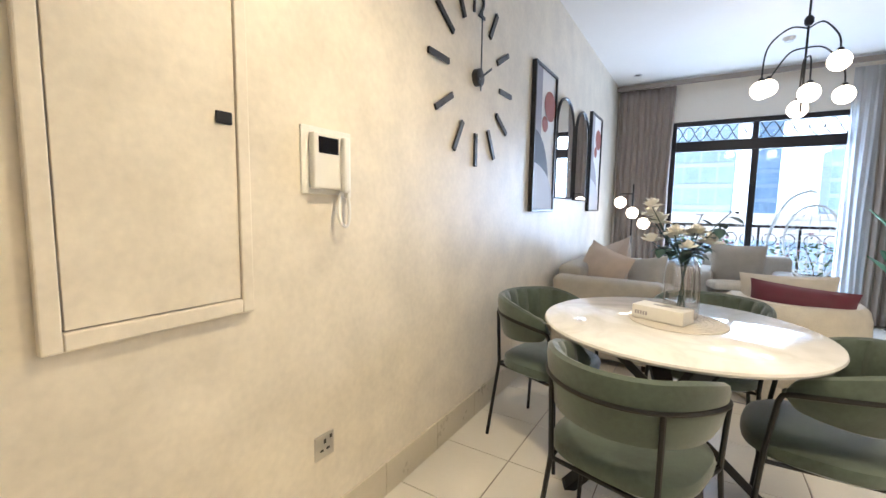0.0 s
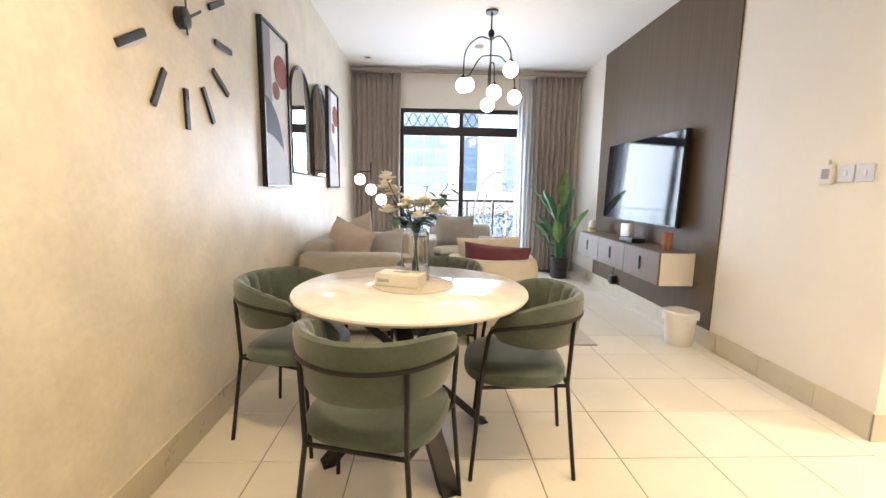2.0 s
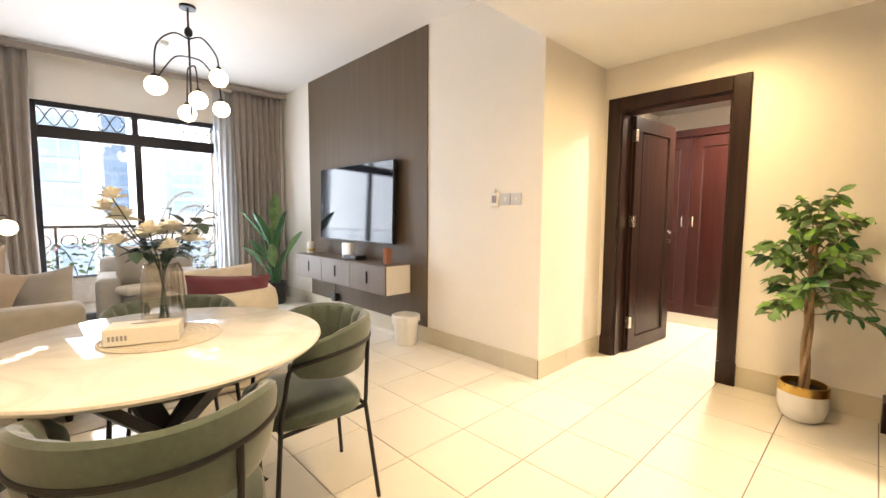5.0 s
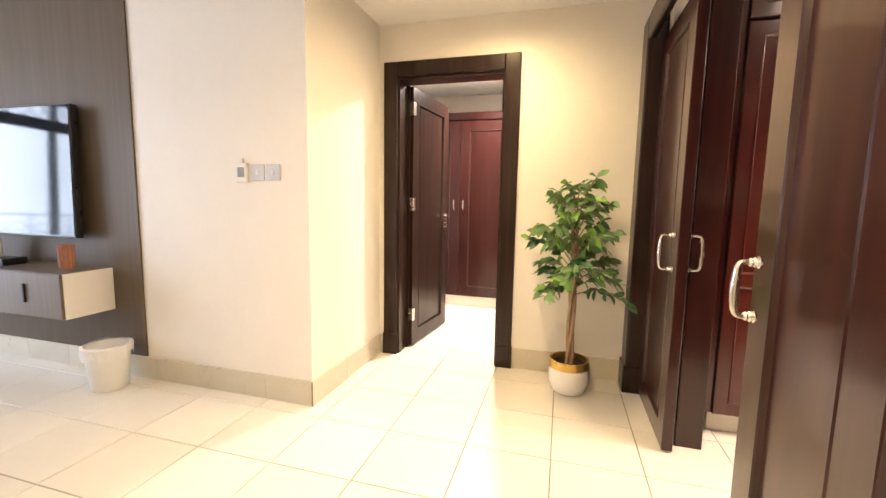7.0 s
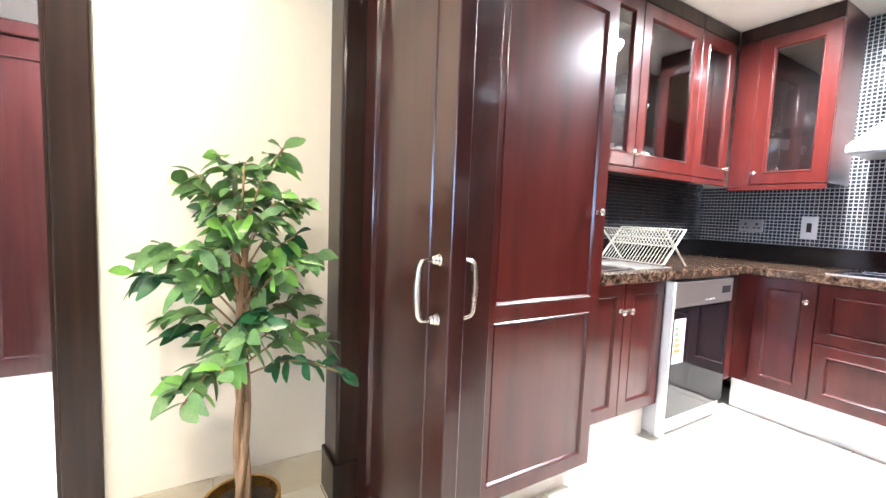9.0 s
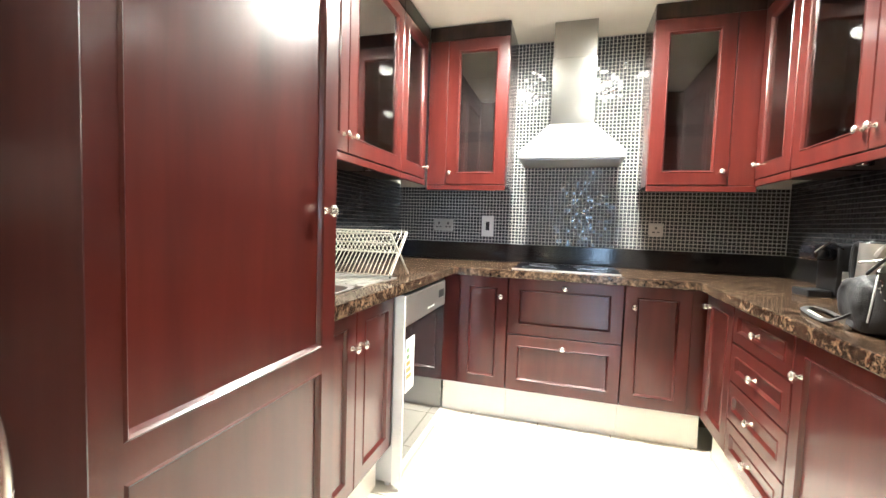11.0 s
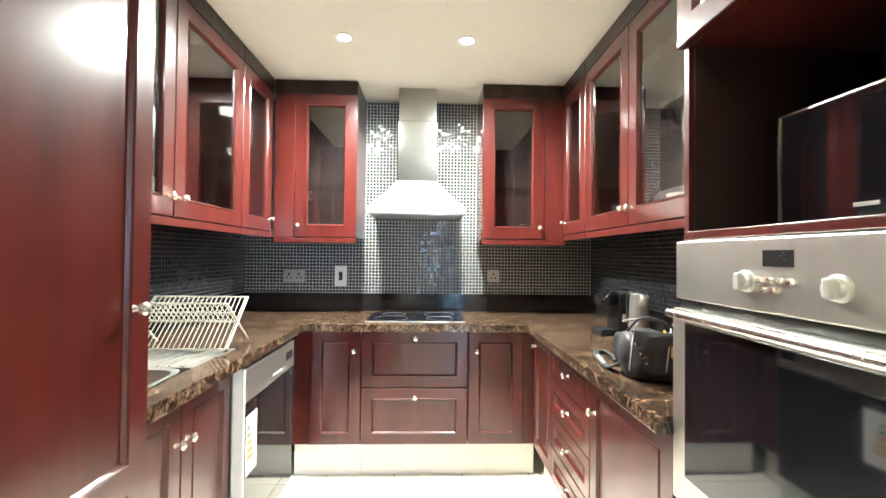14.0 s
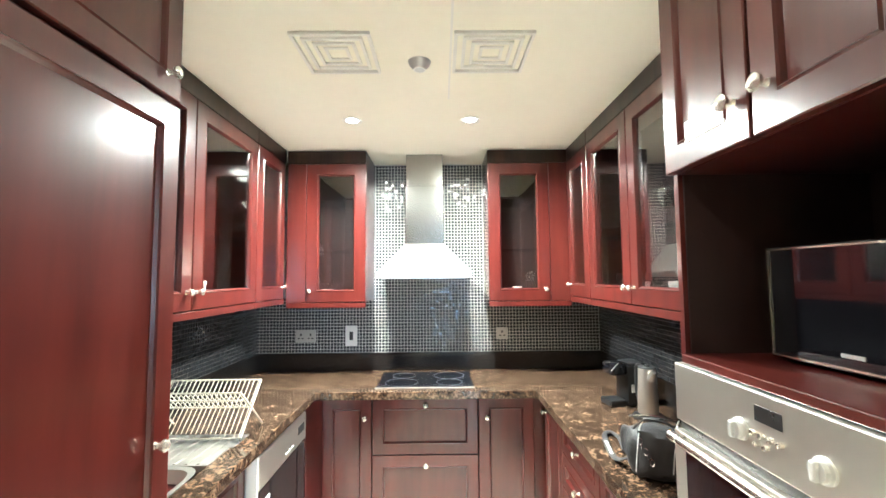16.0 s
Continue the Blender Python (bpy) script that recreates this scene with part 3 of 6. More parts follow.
def sliding_leaf(x0, x1, handle_x, face):
    w, h = x1 - x0, 2.10
    bm = framed(w, h, 0.045, 0.105, depth=0.012)
    bm.transform(Matrix.Translation((x1, face - 0.045, 0.012)) @ Matrix.Rotation(math.pi, 4, "Z"))
    back = framed(w, h, 0.003, 0.105, depth=0.002)
    back.transform(Matrix.Translation((x0, face - 0.045, 0.012)))
    merge(bm, back)
    leaf = part("door_leaf", bm, M_DARKRED, kdoor, "dark mahogany panelled leaf")
    bm = bmesh.new()
    pull(bm, handle_x + (0.008 if x0 > 3 else 0.0), 0.882 if x0 > 3 else 0.902, 1.041, face, 1, 0.060 if x0 > 3 else 0.048)
    part("door_handle", bm, M_NICKEL, leaf, "satin nickel D-shaped pull", True)
    bm = bmesh.new()
    pull(bm, handle_x + (0.006 if x0 > 3 else 0.0), 0.880, 1.039, face - 0.048, -1)
    part("door_handle", bm, M_NICKEL, leaf, "satin nickel D-shaped pull", True)


sliding_leaf(3.155, 3.80, 3.199, 1.215)
sliding_leaf(1.82, 2.305, 2.272, 1.243)

# ---- balcony door ----
win = thing("window_1", "bronze aluminium sliding balcony door with latticed toplights", "window", kind="structure")
y0, y1 = YN + 0.04, YN + 0.11
bm = box(0.43, 0.49, y0, y1, 0, 2.36, 0.004)
box(2.15, 2.21, y0, y1, 0, 2.36, 0.004, bm)
box(0.49, 2.15, y0, y1, 2.30, 2.36, 0.004, bm)
box(0.49, 2.15, y0, y1, 1.98, 2.11, 0.004, bm)
box(0.49, 2.15, y0, y1, 0.0, 0.07, 0.004, bm)
box(1.30, 1.37, y0, y1, 0.07, 1.98, 0.004, bm)
box(1.29, 1.35, y0, y1, 2.11, 2.30, 0.004, bm)
part("window_frame", bm, M_FRAME, win, "dark bronze aluminium frame")
for a, b in ((0.49, 1.30), (1.37, 2.15)):
    g = part("pane", box(a, b, y0 + 0.03, y0 + 0.036, 0.07, 1.98), M_WINDOW, win, "clear glass pane")
    g.visible_shadow = False
for a, b in ((0.49, 1.29), (1.35, 2.15)):
    g = part("pane", box(a, b, y0 + 0.03, y0 + 0.036, 2.11, 2.30), M_WINDOW, win, "clear toplight pane")
    g.visible_shadow = False
    n = 6
    step = (b - a) / n
    for k in range(n):
        bm = bmesh.new()
        for s in (1, -1):
            pts = [(a + step * (k + t / 8), y0 + 0.012, 2.205 + s * 0.088 * math.cos(math.pi * t / 8 * 1.0)) for t in range(9)]
            tube(pts, 0.006, 6, bm)
        part("lattice", bm, M_FRAME, win, "curved wrought lattice bars")


def curtain(name, x0, x1, y, z0, z1, folds, amp, material, label, category="curtain", seed=0):
    bm = bmesh.new()
    n, rows = folds * 10, 14
    rng = random.Random(seed)
    ph = [rng.uniform(-0.5, 0.5) for _ in range(folds + 1)]
    grid = []
    for j in range(rows + 1):
        z = z0 + (z1 - z0) * j / rows
        gather = 1 - 0.03 * math.sin(math.pi * j / rows)
        line = []
        for i in range(n + 1):
            u = i / n
            k = min(int(u * folds), folds - 1)
            a = amp * (0.75 + 0.5 * abs(ph[k])) * (1 - 0.35 * (j / rows) ** 3)
            yy = y + a * math.sin(2 * math.pi * folds * u + ph[k] * 0.6) + 0.006 * math.sin(9 * u + z * 3)
            xx = (x0 + x1) / 2 + (x0 + (x1 - x0) * u - (x0 + x1) / 2) * gather + 0.006 * math.sin(z * 2.2 + k)
            line.append(bm.verts.new((xx, yy, z)))
        grid.append(line)
    for a, b in zip(grid, grid[1:]):
        for i in range(n):
            bm.faces.new((a[i], a[i + 1], b[i + 1], b[i]))
    ob = link_mesh(name, bm, material, True)
    sol = ob.modifiers.new("thickness", "SOLIDIFY")
    sol.thickness = 0.003
    return tagged(ob, label, category, kind="thing")


curtain("curtain", XW + 0.03, 0.45, YN - 0.09, 0.02, 2.80, 9, 0.032, M_CURTAIN, "taupe pleated floor-length curtain drawn aside", seed=3)
curtain("curtain", 2.36, 2.98, YN - 0.09, 0.02, 2.80, 8, 0.032, M_CURTAIN, "taupe pleated floor-length curtain drawn aside", seed=5)
curtain("sheer_curtain", 2.13, 2.50, YN - 0.04, 0.02, 2.78, 6, 0.014, M_SHEER, "white sheer voile curtain gathered beside the window", seed=8)

# ---- outdoors ----
bm = box(-400, 400, 8.0, 900, -30.2, -30)
tagged(link_mesh("ground", bm, M_SAND), "pale sandy ground far below", kind="structure")
structure("floor_balcony", box(-1.5, 4.5, YN + 0.2, 9.3, -0.15, -0.02), M_BALCONY, "balcony slab")
structure("wall_balcony", box(2.62, 2.9, YN + 0.2, 9.4, -0.02, 3.0), M_BALCONY, "peach rendered balcony side wall")
structure("ceiling_balcony", box(-1.5, 4.5, YN + 0.2, 9.4, 3.0, 3.2), M_BALCONY, "balcony soffit")
rail = thing("balcony_railing", "dark wrought-iron balcony railing with scrolled infill", "railing", pose(0, 9.2, 0))
bm = box(-1.5, 2.62, -0.025, 0.025, 0.98, 1.02, 0.004)
part("top_rail", bm, M_FRAME, rail)
part("bottom_rail", box(-1.5, 2.62, -0.015, 0.015, 0.10, 0.13, 0.003), M_FRAME, rail)
for k in range(9):
    x = -1.4 + k * 0.5
    part("post", box(x - 0.015, x + 0.015, -0.015, 0.015, -0.02, 0.98), M_FRAME, rail)
for k in range(8):
    x = -1.15 + k * 0.5
    bm = bmesh.new()
    for s in (-1, 1):
        tube([(x + s * 0.11 + 0.09 * math.cos(t * math.pi / 6), 0, 0.80 + 0.09 * math.sin(t * math.pi / 6)) for t in range(12)], 0.007, 6, bm, closed=True)
        tube([(x + s * 0.22 * t / 6, 0, 0.13 + 0.58 * math.sin(math.pi / 2 * t / 6)) for t in range(7)], 0.007, 6, bm)
    part("scroll", bm, M_FRAME, rail)
egg = thing("hanging_chair", "white wicker egg chair hung from an arched stand", "chair", pose(2.0, 8.35, -0.02))
part("base_ring", tube([(0.36 * math.cos(t * math.pi / 16), 0.30 * math.sin(t * math.pi / 16), 0.016) for t in range(32)], 0.016, 8, closed=True), M_WHITE, egg, "white steel base ring", True)
part("stand", tube(smooth_path([(-0.36, 0, 0.016), (-0.40, 0, 0.50), (-0.36, 0, 0.95), (-0.20, 0, 1.38), (0.0, 0, 1.52), (0.10, 0, 1.50)], 7), 0.018, 8), M_WHITE, egg, "white arched stand", True)
part("hanger", tube([(0.08, 0, 1.505), (0.08, 0, 1.36)], 0.006, 6), M_WHITE, egg)
basket = part("basket_rim", tube([(0.08 + 0.30 * math.cos(t * math.pi / 16), -0.14 + 0.05 * math.sin(t * math.pi / 16), 0.86 + 0.48 * math.sin(t * math.pi / 16)) for t in range(32)], 0.014, 8, closed=True), M_WHITE, egg, "white wicker rim", True)
for k in range(9):
    th = math.pi * (k + 1) / 10
    zz, hw = 0.86 - 0.48 * math.cos(th), 0.30 * math.sin(th)
    part("wicker_hoop", tube([(0.08 - hw * math.cos(math.pi * t / 12), -0.14 + 0.32 * math.sin(th) * math.sin(math.pi * t / 12), zz) for t in range(13)], 0.006, 6), M_WHITE, basket)
for k in range(1, 8):
    ph = math.pi * k / 8
    part("wicker_rib", tube([(0.08 - 0.30 * math.sin(math.pi * t / 12) * math.cos(ph), -0.14 + 0.32 * math.sin(math.pi * t / 12) * math.sin(ph), 0.86 - 0.48 * math.cos(math.pi * t / 12)) for t in range(13)], 0.005, 6), M_WHITE, basket)
tagged(link_mesh("backdrop", box(-500, 500, 420, 421, -40, 300), M_SKYGLOW), "bright hazy sky at the horizon", kind="structure")
# towers across the road
def tower(name, label, x, y, w, d, h, cols, rows, material):
    tw = thing(name, label, "building", pose(x, y, -30))
    part("wall", box(-w / 2, w / 2, -d / 2, d / 2, 0, h, 0.3), material, tw)
    part("roof", box(-w / 2 + 1, w / 2 - 1, -d / 2 + 1, d / 2 - 1, h, h + 2, 0.2), material, tw)
    me = None
    for i in range(cols):
        for j in range(rows):
            cw, rh = w / cols, h / rows
            if me is None:
                ob = part("window", box(-cw * 0.45, cw * 0.45, -0.12, 0.1, -rh * 0.38, rh * 0.38), M_TOWERGLASS_HAZE, tw)
                me = ob.data
            else:
                ob = new("window", me)
                ob.parent = tw
            ob.location = (-w / 2 + cw * (i + 0.5), -d / 2, rh * (j + 0.5))


tower("office_tower", "blue glazed high-rise tower across the street, paled with haze in its colour", -6, 95, 22, 20, 92, 9, 26, M_TOWER_HAZE)
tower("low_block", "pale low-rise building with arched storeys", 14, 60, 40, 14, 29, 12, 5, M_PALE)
tower("slender_tower", "slim tower far behind the street, coloured with blue haze", 13.4, 130, 4.6, 8, 88, 3, 26, M_TOWER_HAZE)
tower("apartment_tower", "apartment tower with pale blue haze in its colour", 25.5, 118, 6.5, 8, 44, 3, 14, M_TOWER_HAZE)

# ---- dining set ----
TX, TY, TZ = 0.77, 3.085, 0.76
table = thing("dining_table", "round white marble dining table on crossed black steel legs", "table", pose(TX, TY, 0))
part("tabletop", lathe([(0, TZ), (0.515, TZ), (0.524, TZ - 0.004), (0.527, TZ - 0.012), (0.520, TZ - 0.022), (0.49, TZ - 0.03), (0, TZ - 0.03)], seg=72), M_MARBLE, table, "glossy white marble top", True)
for a in (25, 115, 205, 295):
    bm = box(-0.04, 0.04, -0.016, 0.016, 0, 1, 0.003)
    c, s = math.cos(radians(a)), math.sin(radians(a))
    foot, top = Vector((0.40 * c, 0.40 * s, 0.0)), Vector((-0.33 * c, -0.33 * s, TZ - 0.03))
    for v in bm.verts:
        lat, th, k = v.co.x, v.co.y, v.co.z
        off = Vector((-s, c, 0)) * lat + Vector((c, s, 0)) * th * 1.5
        v.co = foot + (top - foot) * k + off
    part("leg", bm, M_METAL_BLACK, table, "flat black steel bar leg")
    part("foot_pad", lathe([(0, 0), (0.03, 0), (0.03, 0.012), (0, 0.012)], foot * 0.98, 12), M_METAL_BLACK, table)


def dining_chair():
    """Faces +y, origin on the floor under the seat's middle."""
    ch = thing("dining_chair", "sage green velvet dining chair on thin black metal legs", "chair", group="chairs round the dining table")
    bm = bmesh.new()
    n = 36
    prof = [(0.0, 0.475), (0.55, 0.478), (0.85, 0.47), (0.97, 0.452), (1.0, 0.432), (0.985, 0.412), (0.9, 0.398), (0.0, 0.395)]
    rings = []
    for f, z in prof:
        if f == 0:
            rings.append([bm.verts.new((0, 0.01, z))])
            continue
        ring = []
        for i in range(n):
            a = 2 * math.pi * i / n
            ca, sa = math.cos(a), math.sin(a)
            x = 0.238 * f * math.copysign(abs(ca) ** 0.72, ca)
            y = 0.01 + 0.225 * f * math.copysign(abs(sa) ** 0.72, sa)
            if sa > 0:
                x *= 1 + 0.05 * sa
            ring.append(bm.verts.new((x, y, z)))
        rings.append(ring)
    for a, b in zip(rings, rings[1:]):
        for i in range(n):
            f = list(dict.fromkeys([a[i % len(a)], a[(i + 1) % n % len(a)], b[(i + 1) % n % len(b)], b[i % len(b)]]))
            if len(f) > 2:
                bm.faces.new(f)
    part("seat", bm, M_VELVET, ch, "green velvet seat cushion", True)
    # wrap-around back: a band whose ends drop towards the front
    bm = bmesh.new()
    steps, ring_n = 130, 12
    half = radians(118)
    rows = []
    for i in range(steps + 1):
        t = i / steps * 2 - 1
        a = t * half
        rx, ry = 0.268, 0.262
        cx, cy = rx * math.sin(a), 0.0 - ry * math.cos(a)
        fall = max(0, abs(t) - 0.45) / 0.55
        ztop = 0.775 - 0.085 * fall ** 1.6
        zbot = 0.562 + 0.045 * fall ** 2
        if abs(t) > 0.9:
            e = (abs(t) - 0.9) / 0.1
            ztop, zbot = ztop - 0.06 * e ** 2.2, zbot + 0.05 * e ** 2.2
        out = Vector((math.sin(a), -math.cos(a), 0))
        thick = 0.027 * (1 - 0.3 * (1 if abs(t) > 0.97 else 0))
        flute = 0.013 * abs(math.sin(math.pi * 13 * (t + 1) / 2))
        row = []
        for k in range(ring_n):
            b = 2 * math.pi * k / ring_n
            cb, sb = math.cos(b), math.sin(b)
            zz = (ztop + zbot) / 2 + (ztop - zbot) / 2 * math.copysign(abs(sb) ** 0.6, sb)
            lean = 0.045 * ((zz - 0.5) / 0.28)
            oo = thick * math.copysign(abs(cb) ** 0.7, cb)
            if cb < -0.2:
                oo -= flute * (1 - abs(sb) ** 4)
            p = Vector((cx, cy, zz)) + out * (oo + lean - 0.02)
            row.append(bm.verts.new(p))
        rows.append(row)
    for a, b in zip(rows, rows[1:]):
        for k in range(ring_n):
            bm.faces.new((a[k], a[(k + 1) % ring_n], b[(k + 1) % ring_n], b[k]))
    bm.faces.new(rows[0][::-1]), bm.faces.new(rows[-1])
    bm.transform(Matrix.Diagonal((0.89, 0.93, 1, 1)))
    part("backrest", bm, M_VELVET, ch, "channel-stitched green velvet wrap-around back", True)
    # hoop round the back
    pts = []
    for i in range(41):
        t = i / 40 * 2 - 1
        a = t * radians(112)
        fall = max(0, abs(t) - 0.5) / 0.5
        pts.append((0.270 * math.sin(a), -0.276 * math.cos(a), 0.685 - 0.035 * fall ** 2))
    part("back_rail", tube(pts, 0.009, 8), M_METAL_BLACK, ch, "thin black metal hoop", True)
    x, y, z = pts[-1]
    for s in (-1, 1):
        part("leg", tube([(s * x, y, z), (s * x, y + 0.018, z - 0.008), (s * x * 0.995, y + 0.026, z - 0.03), (s * 0.236, y + 0.05, 0.44), (s * 0.234, y + 0.052, 0.41), (s * 0.262, y + 0.085, 0.0)], 0.009, 8), M_METAL_BLACK, ch, "", True)
        part("leg", tube([(s * 0.172, -0.216, 0.684), (s * 0.168, -0.206, 0.44), (s * 0.168, -0.204, 0.41), (s * 0.205, -0.245, 0.0)], 0.009, 8), M_METAL_BLACK, ch, "", True)
    bm = tube([(-0.168, -0.204, 0.40), (0.168, -0.204, 0.40)], 0.008, 8)
    tube([(-0.234, 0.15, 0.40), (0.234, 0.15, 0.40)], 0.008, 8, bm)
    tube([(-0.168, -0.204, 0.40), (-0.234, 0.15, 0.40)], 0.008, 8, bm)
    tube([(0.168, -0.204, 0.40), (0.234, 0.15, 0.40)], 0.008, 8, bm)
    part("seat_frame", bm, M_METAL_BLACK, ch)
    return ch


chair = dining_chair()
chair.matrix_world = pose(0.675, 2.60, 0, 0, 0, -15)
copy_thing(chair, pose(1.25, 3.03, 0, 0, 0, 82))
copy_thing(chair, pose(0.20, 3.25, 0, 0, 0, -102))
copy_thing(chair, pose(0.90, 3.62, 0, 0, 0, 172))

mat_ = thing("placemat", "round woven beige placemat on the marble table", "placemat", pose(0.777, 3.12, TZ))
bm = lathe([(0, 0), (0.185, 0), (0.188, 0.003), (0.185, 0.006), (0, 0.006)], seg=48)
part("mat_disc", bm, M_WEAVE, mat_)
for k in range(1, 9):
    part("weave_ring", tube([(0.022 * k * math.cos(2 * math.pi * t / 40), 0.022 * k * math.sin(2 * math.pi * t / 40), 0.006) for t in range(40)], 0.0022, 5, closed=True), M_WEAVE, mat_)

tb = thing("tissue_box", "white cardboard tissue box lying on the placemat", "box", pose(0.722, 3.085, TZ + 0.0085, 0, 0, -20))
part("carton", box(-0.105, 0.105, -0.055, 0.055, 0, 0.058, 0.004), M_PAPER, tb)
part("slot", lathe([(0, 0.0585), (0.04, 0.0585), (0.04, 0.0595), (0, 0.0595)], seg=20, m=Matrix.Diagonal((1, 0.25, 1, 1))), M_ART2, tb, "grey oval opening")
for k in range(5):
    part("printed_bar", box(-0.09 + k * 0.011, -0.083 + k * 0.011, -0.0558, -0.055, 0.018, 0.034), M_ART2, tb, "grey printed lettering")

vase = thing("vase", "smoky glass cylinder vase with white flowers", "vase", pose(0.786, 3.13, TZ + 0.0085))
prof = [(0.001, 0.004), (0.055, 0.004), (0.066, 0.02), (0.068, 0.06), (0.066, 0.16), (0.062, 0.225), (0.052, 0.252), (0.049, 0.254)]
part("glass_body", lathe(prof, seg=32), M_SMOKEGLASS, vase, "smoky clear glass", True)
part("water", lathe([(0, 0.013), (0.05, 0.013), (0.062, 0.06), (0.062, 0.085), (0, 0.085)], seg=24), M_WATER, vase, "", True)


def leaf_shape(bm, base, direction, length, width, droop=0.3, fold=0.25, n=5, twist=0.0):
    """One leaf blade with a folded midrib."""
    d = Vector(direction).normalized()
    side = d.cross(Vector((0, 0, 1)))
    if side.length < 0.05:
        side = Vector((1, 0, 0))
    side.normalize()
    up = side.cross(d)
    side = (side * math.cos(twist) + up * math.sin(twist)).normalized()
    up = side.cross(d)
    p = Vector(base)
    rows = []
    for i in range(n + 1):
        t = i / n
        w = width / 2 * (math.sin(math.pi * min(1, t * 0.93 + 0.04)) ** 0.8)
        c = p + d * length * t + Vector((0, 0, -1)) * droop * length * t * t
        rows.append((bm.verts.new(c + side * w + up * fold * w), bm.verts.new(c), bm.verts.new(c - side * w + up * fold * w)))
    for a, b in zip(rows, rows[1:]):
        bm.faces.new((a[0], a[1], b[1], b[0]))
        bm.faces.new((a[1], a[2], b[2], b[1]))


rng = random.Random(11)
# bloom stems: direction in degrees, reach and height of the tip
for k, (deg, r, h) in enumerate(((185, 0.125, 0.325), (170, 0.105, 0.405), (195, 0.135, 0.475), (230, 0.060, 0.360), (150, 0.05, 0.340), (280, 0.075, 0.310), (20, 0.045, 0.365), (350, 0.090, 0.325), (75, 0.08, 0.35), (160, 0.150, 0.435))):
    a = radians(deg)
    tip = Vector((r * math.cos(a), r * math.sin(a), h))
    root = Vector((-0.02 * math.cos(a), -0.02 * math.sin(a), 0.015))
    mid = Vector((0.012 * math.cos(a), 0.012 * math.sin(a), 0.24))
    stem = part("stem", tube(smooth_path([root, mid, mid.lerp(tip, 0.55), tip], 5), 0.0024, 6), M_BOUQUET, vase, "", True)
    bm = bmesh.new()
    big = rng.uniform(0.80, 1.15)
    for q in range(14):
        ring_ = q // 5
        aa, el = q * 1.257 + ring_ * 0.6 + rng.uniform(-0.2, 0.2), (0.12, 0.65, 1.15)[min(ring_, 2)] + rng.uniform(-0.15, 0.15)
        leaf_shape(bm, tip, (math.cos(aa) * math.cos(el), math.sin(aa) * math.cos(el), math.sin(el)), 0.050 * big * (1 - 0.12 * ring_), 0.040 * big, rng.uniform(-0.35, 0.15), 0.55, 4)
    part("flower", bm, M_PETAL, vase, "creamy white open bloom", True)
    bm = bmesh.new()
    for q in range(3):
        at = mid.lerp(tip, 0.35 + q * 0.2)
        aa = a + q * 2.1 + k
        leaf_shape(bm, at, (math.cos(aa), math.sin(aa), 0.25), rng.uniform(0.055, 0.08), rng.uniform(0.03, 0.042), 0.4)
    part("foliage", bm, M_BOUQUET, stem, "blue-green leaves", True)
# leafy sprigs rising past the blooms
for deg, r, h in ((10, 0.150, 0.455), (335, 0.135, 0.405), (60, 0.10, 0.44), (215, 0.10, 0.30), (300, 0.06, 0.30)):
    a = radians(deg)
    tip, root = Vector((r * math.cos(a), r * math.sin(a), h)), Vector((-0.02 * math.cos(a), 0.01, 0.015))
    mid = Vector((0.014 * math.cos(a), 0.014 * math.sin(a), 0.24))
    line = smooth_path([root, mid, mid.lerp(tip, 0.55) + Vector((0, 0, 0.02)), tip], 6)
    stem = part("stem", tube(line, 0.002, 6), M_BOUQUET, vase, "", True)
    for q in range(6):
        at = line[9 + (q * 9) // 5]
        aa = a + (1 if q % 2 else -1) * rng.uniform(0.5, 1.2)
        bm = bmesh.new()
        leaf_shape(bm, at, (math.cos(aa), math.sin(aa), rng.uniform(-0.3, 0.5)), rng.uniform(0.05, 0.075), rng.uniform(0.032, 0.045), 0.35, 0.2, 4)
        part("leaf", bm, M_BOUQUET, stem, "blue-green leaf", True)

# ---- entry wall ----
dbx = thing("fuse_box", "flush wall cabinet painted like the cream plaster, closed", "cabinet", pose(XW, 0, 0))
bm = box(0.0, 0.022, 1.378, 1.414, 0.93, 1.885, 0.004)
box(0.0, 0.022, 1.795, 1.829, 0.93, 1.885, 0.004, bm)
box(0.0, 0.022, 1.414, 1.795, 0.93, 0.969, 0.004, bm)
box(0.0, 0.022, 1.414, 1.795, 1.843, 1.885, 0.004, bm)
part("frame", bm, M_WALL, dbx)
part("door", box(0.0, 0.017, 1.418, 1.792, 0.972, 1.84, 0.002), M_WALL, dbx, "cream flush door")
part("latch", box(0.017, 0.022, 1.738, 1.782, 1.432, 1.464, 0.003), M_BLACK, dbx, "black recessed latch")
part("shadow_gap", box(0.0, 0.006, 1.412, 1.797, 0.967, 1.846), M_BLACK, dbx, "dark gap round the door")

icom = thing("intercom", "white wall intercom with small black screen and coiled cord", "intercom", pose(XW, 2.011, 1.264))
part("backplate", box(0, 0.008, 0, 0.215, 0, 0.215, 0.003), M_WHITE, icom)
part("body", box(0.008, 0.035, 0.028, 0.175, 0.018, 0.195, 0.006), M_WHITE, icom)
part("handset", box(0.030, 0.055, 0.138, 0.168, 0.006, 0.19, 0.008), M_WHITE, icom)
part("screen", box(0.035, 0.0365, 0.045, 0.13, 0.13, 0.182, 0.001), M_BLACKGLASS, icom, "black screen")
part("cord", tube(smooth_path([(0.03, 0.145, 0.006), (0.03, 0.132, -0.05), (0.035, 0.140, -0.095), (0.035, 0.168, -0.105), (0.03, 0.184, -0.06), (0.02, 0.185, 0.02)], 6), 0.006, 8), M_WHITE, icom, "white looped cord", True)
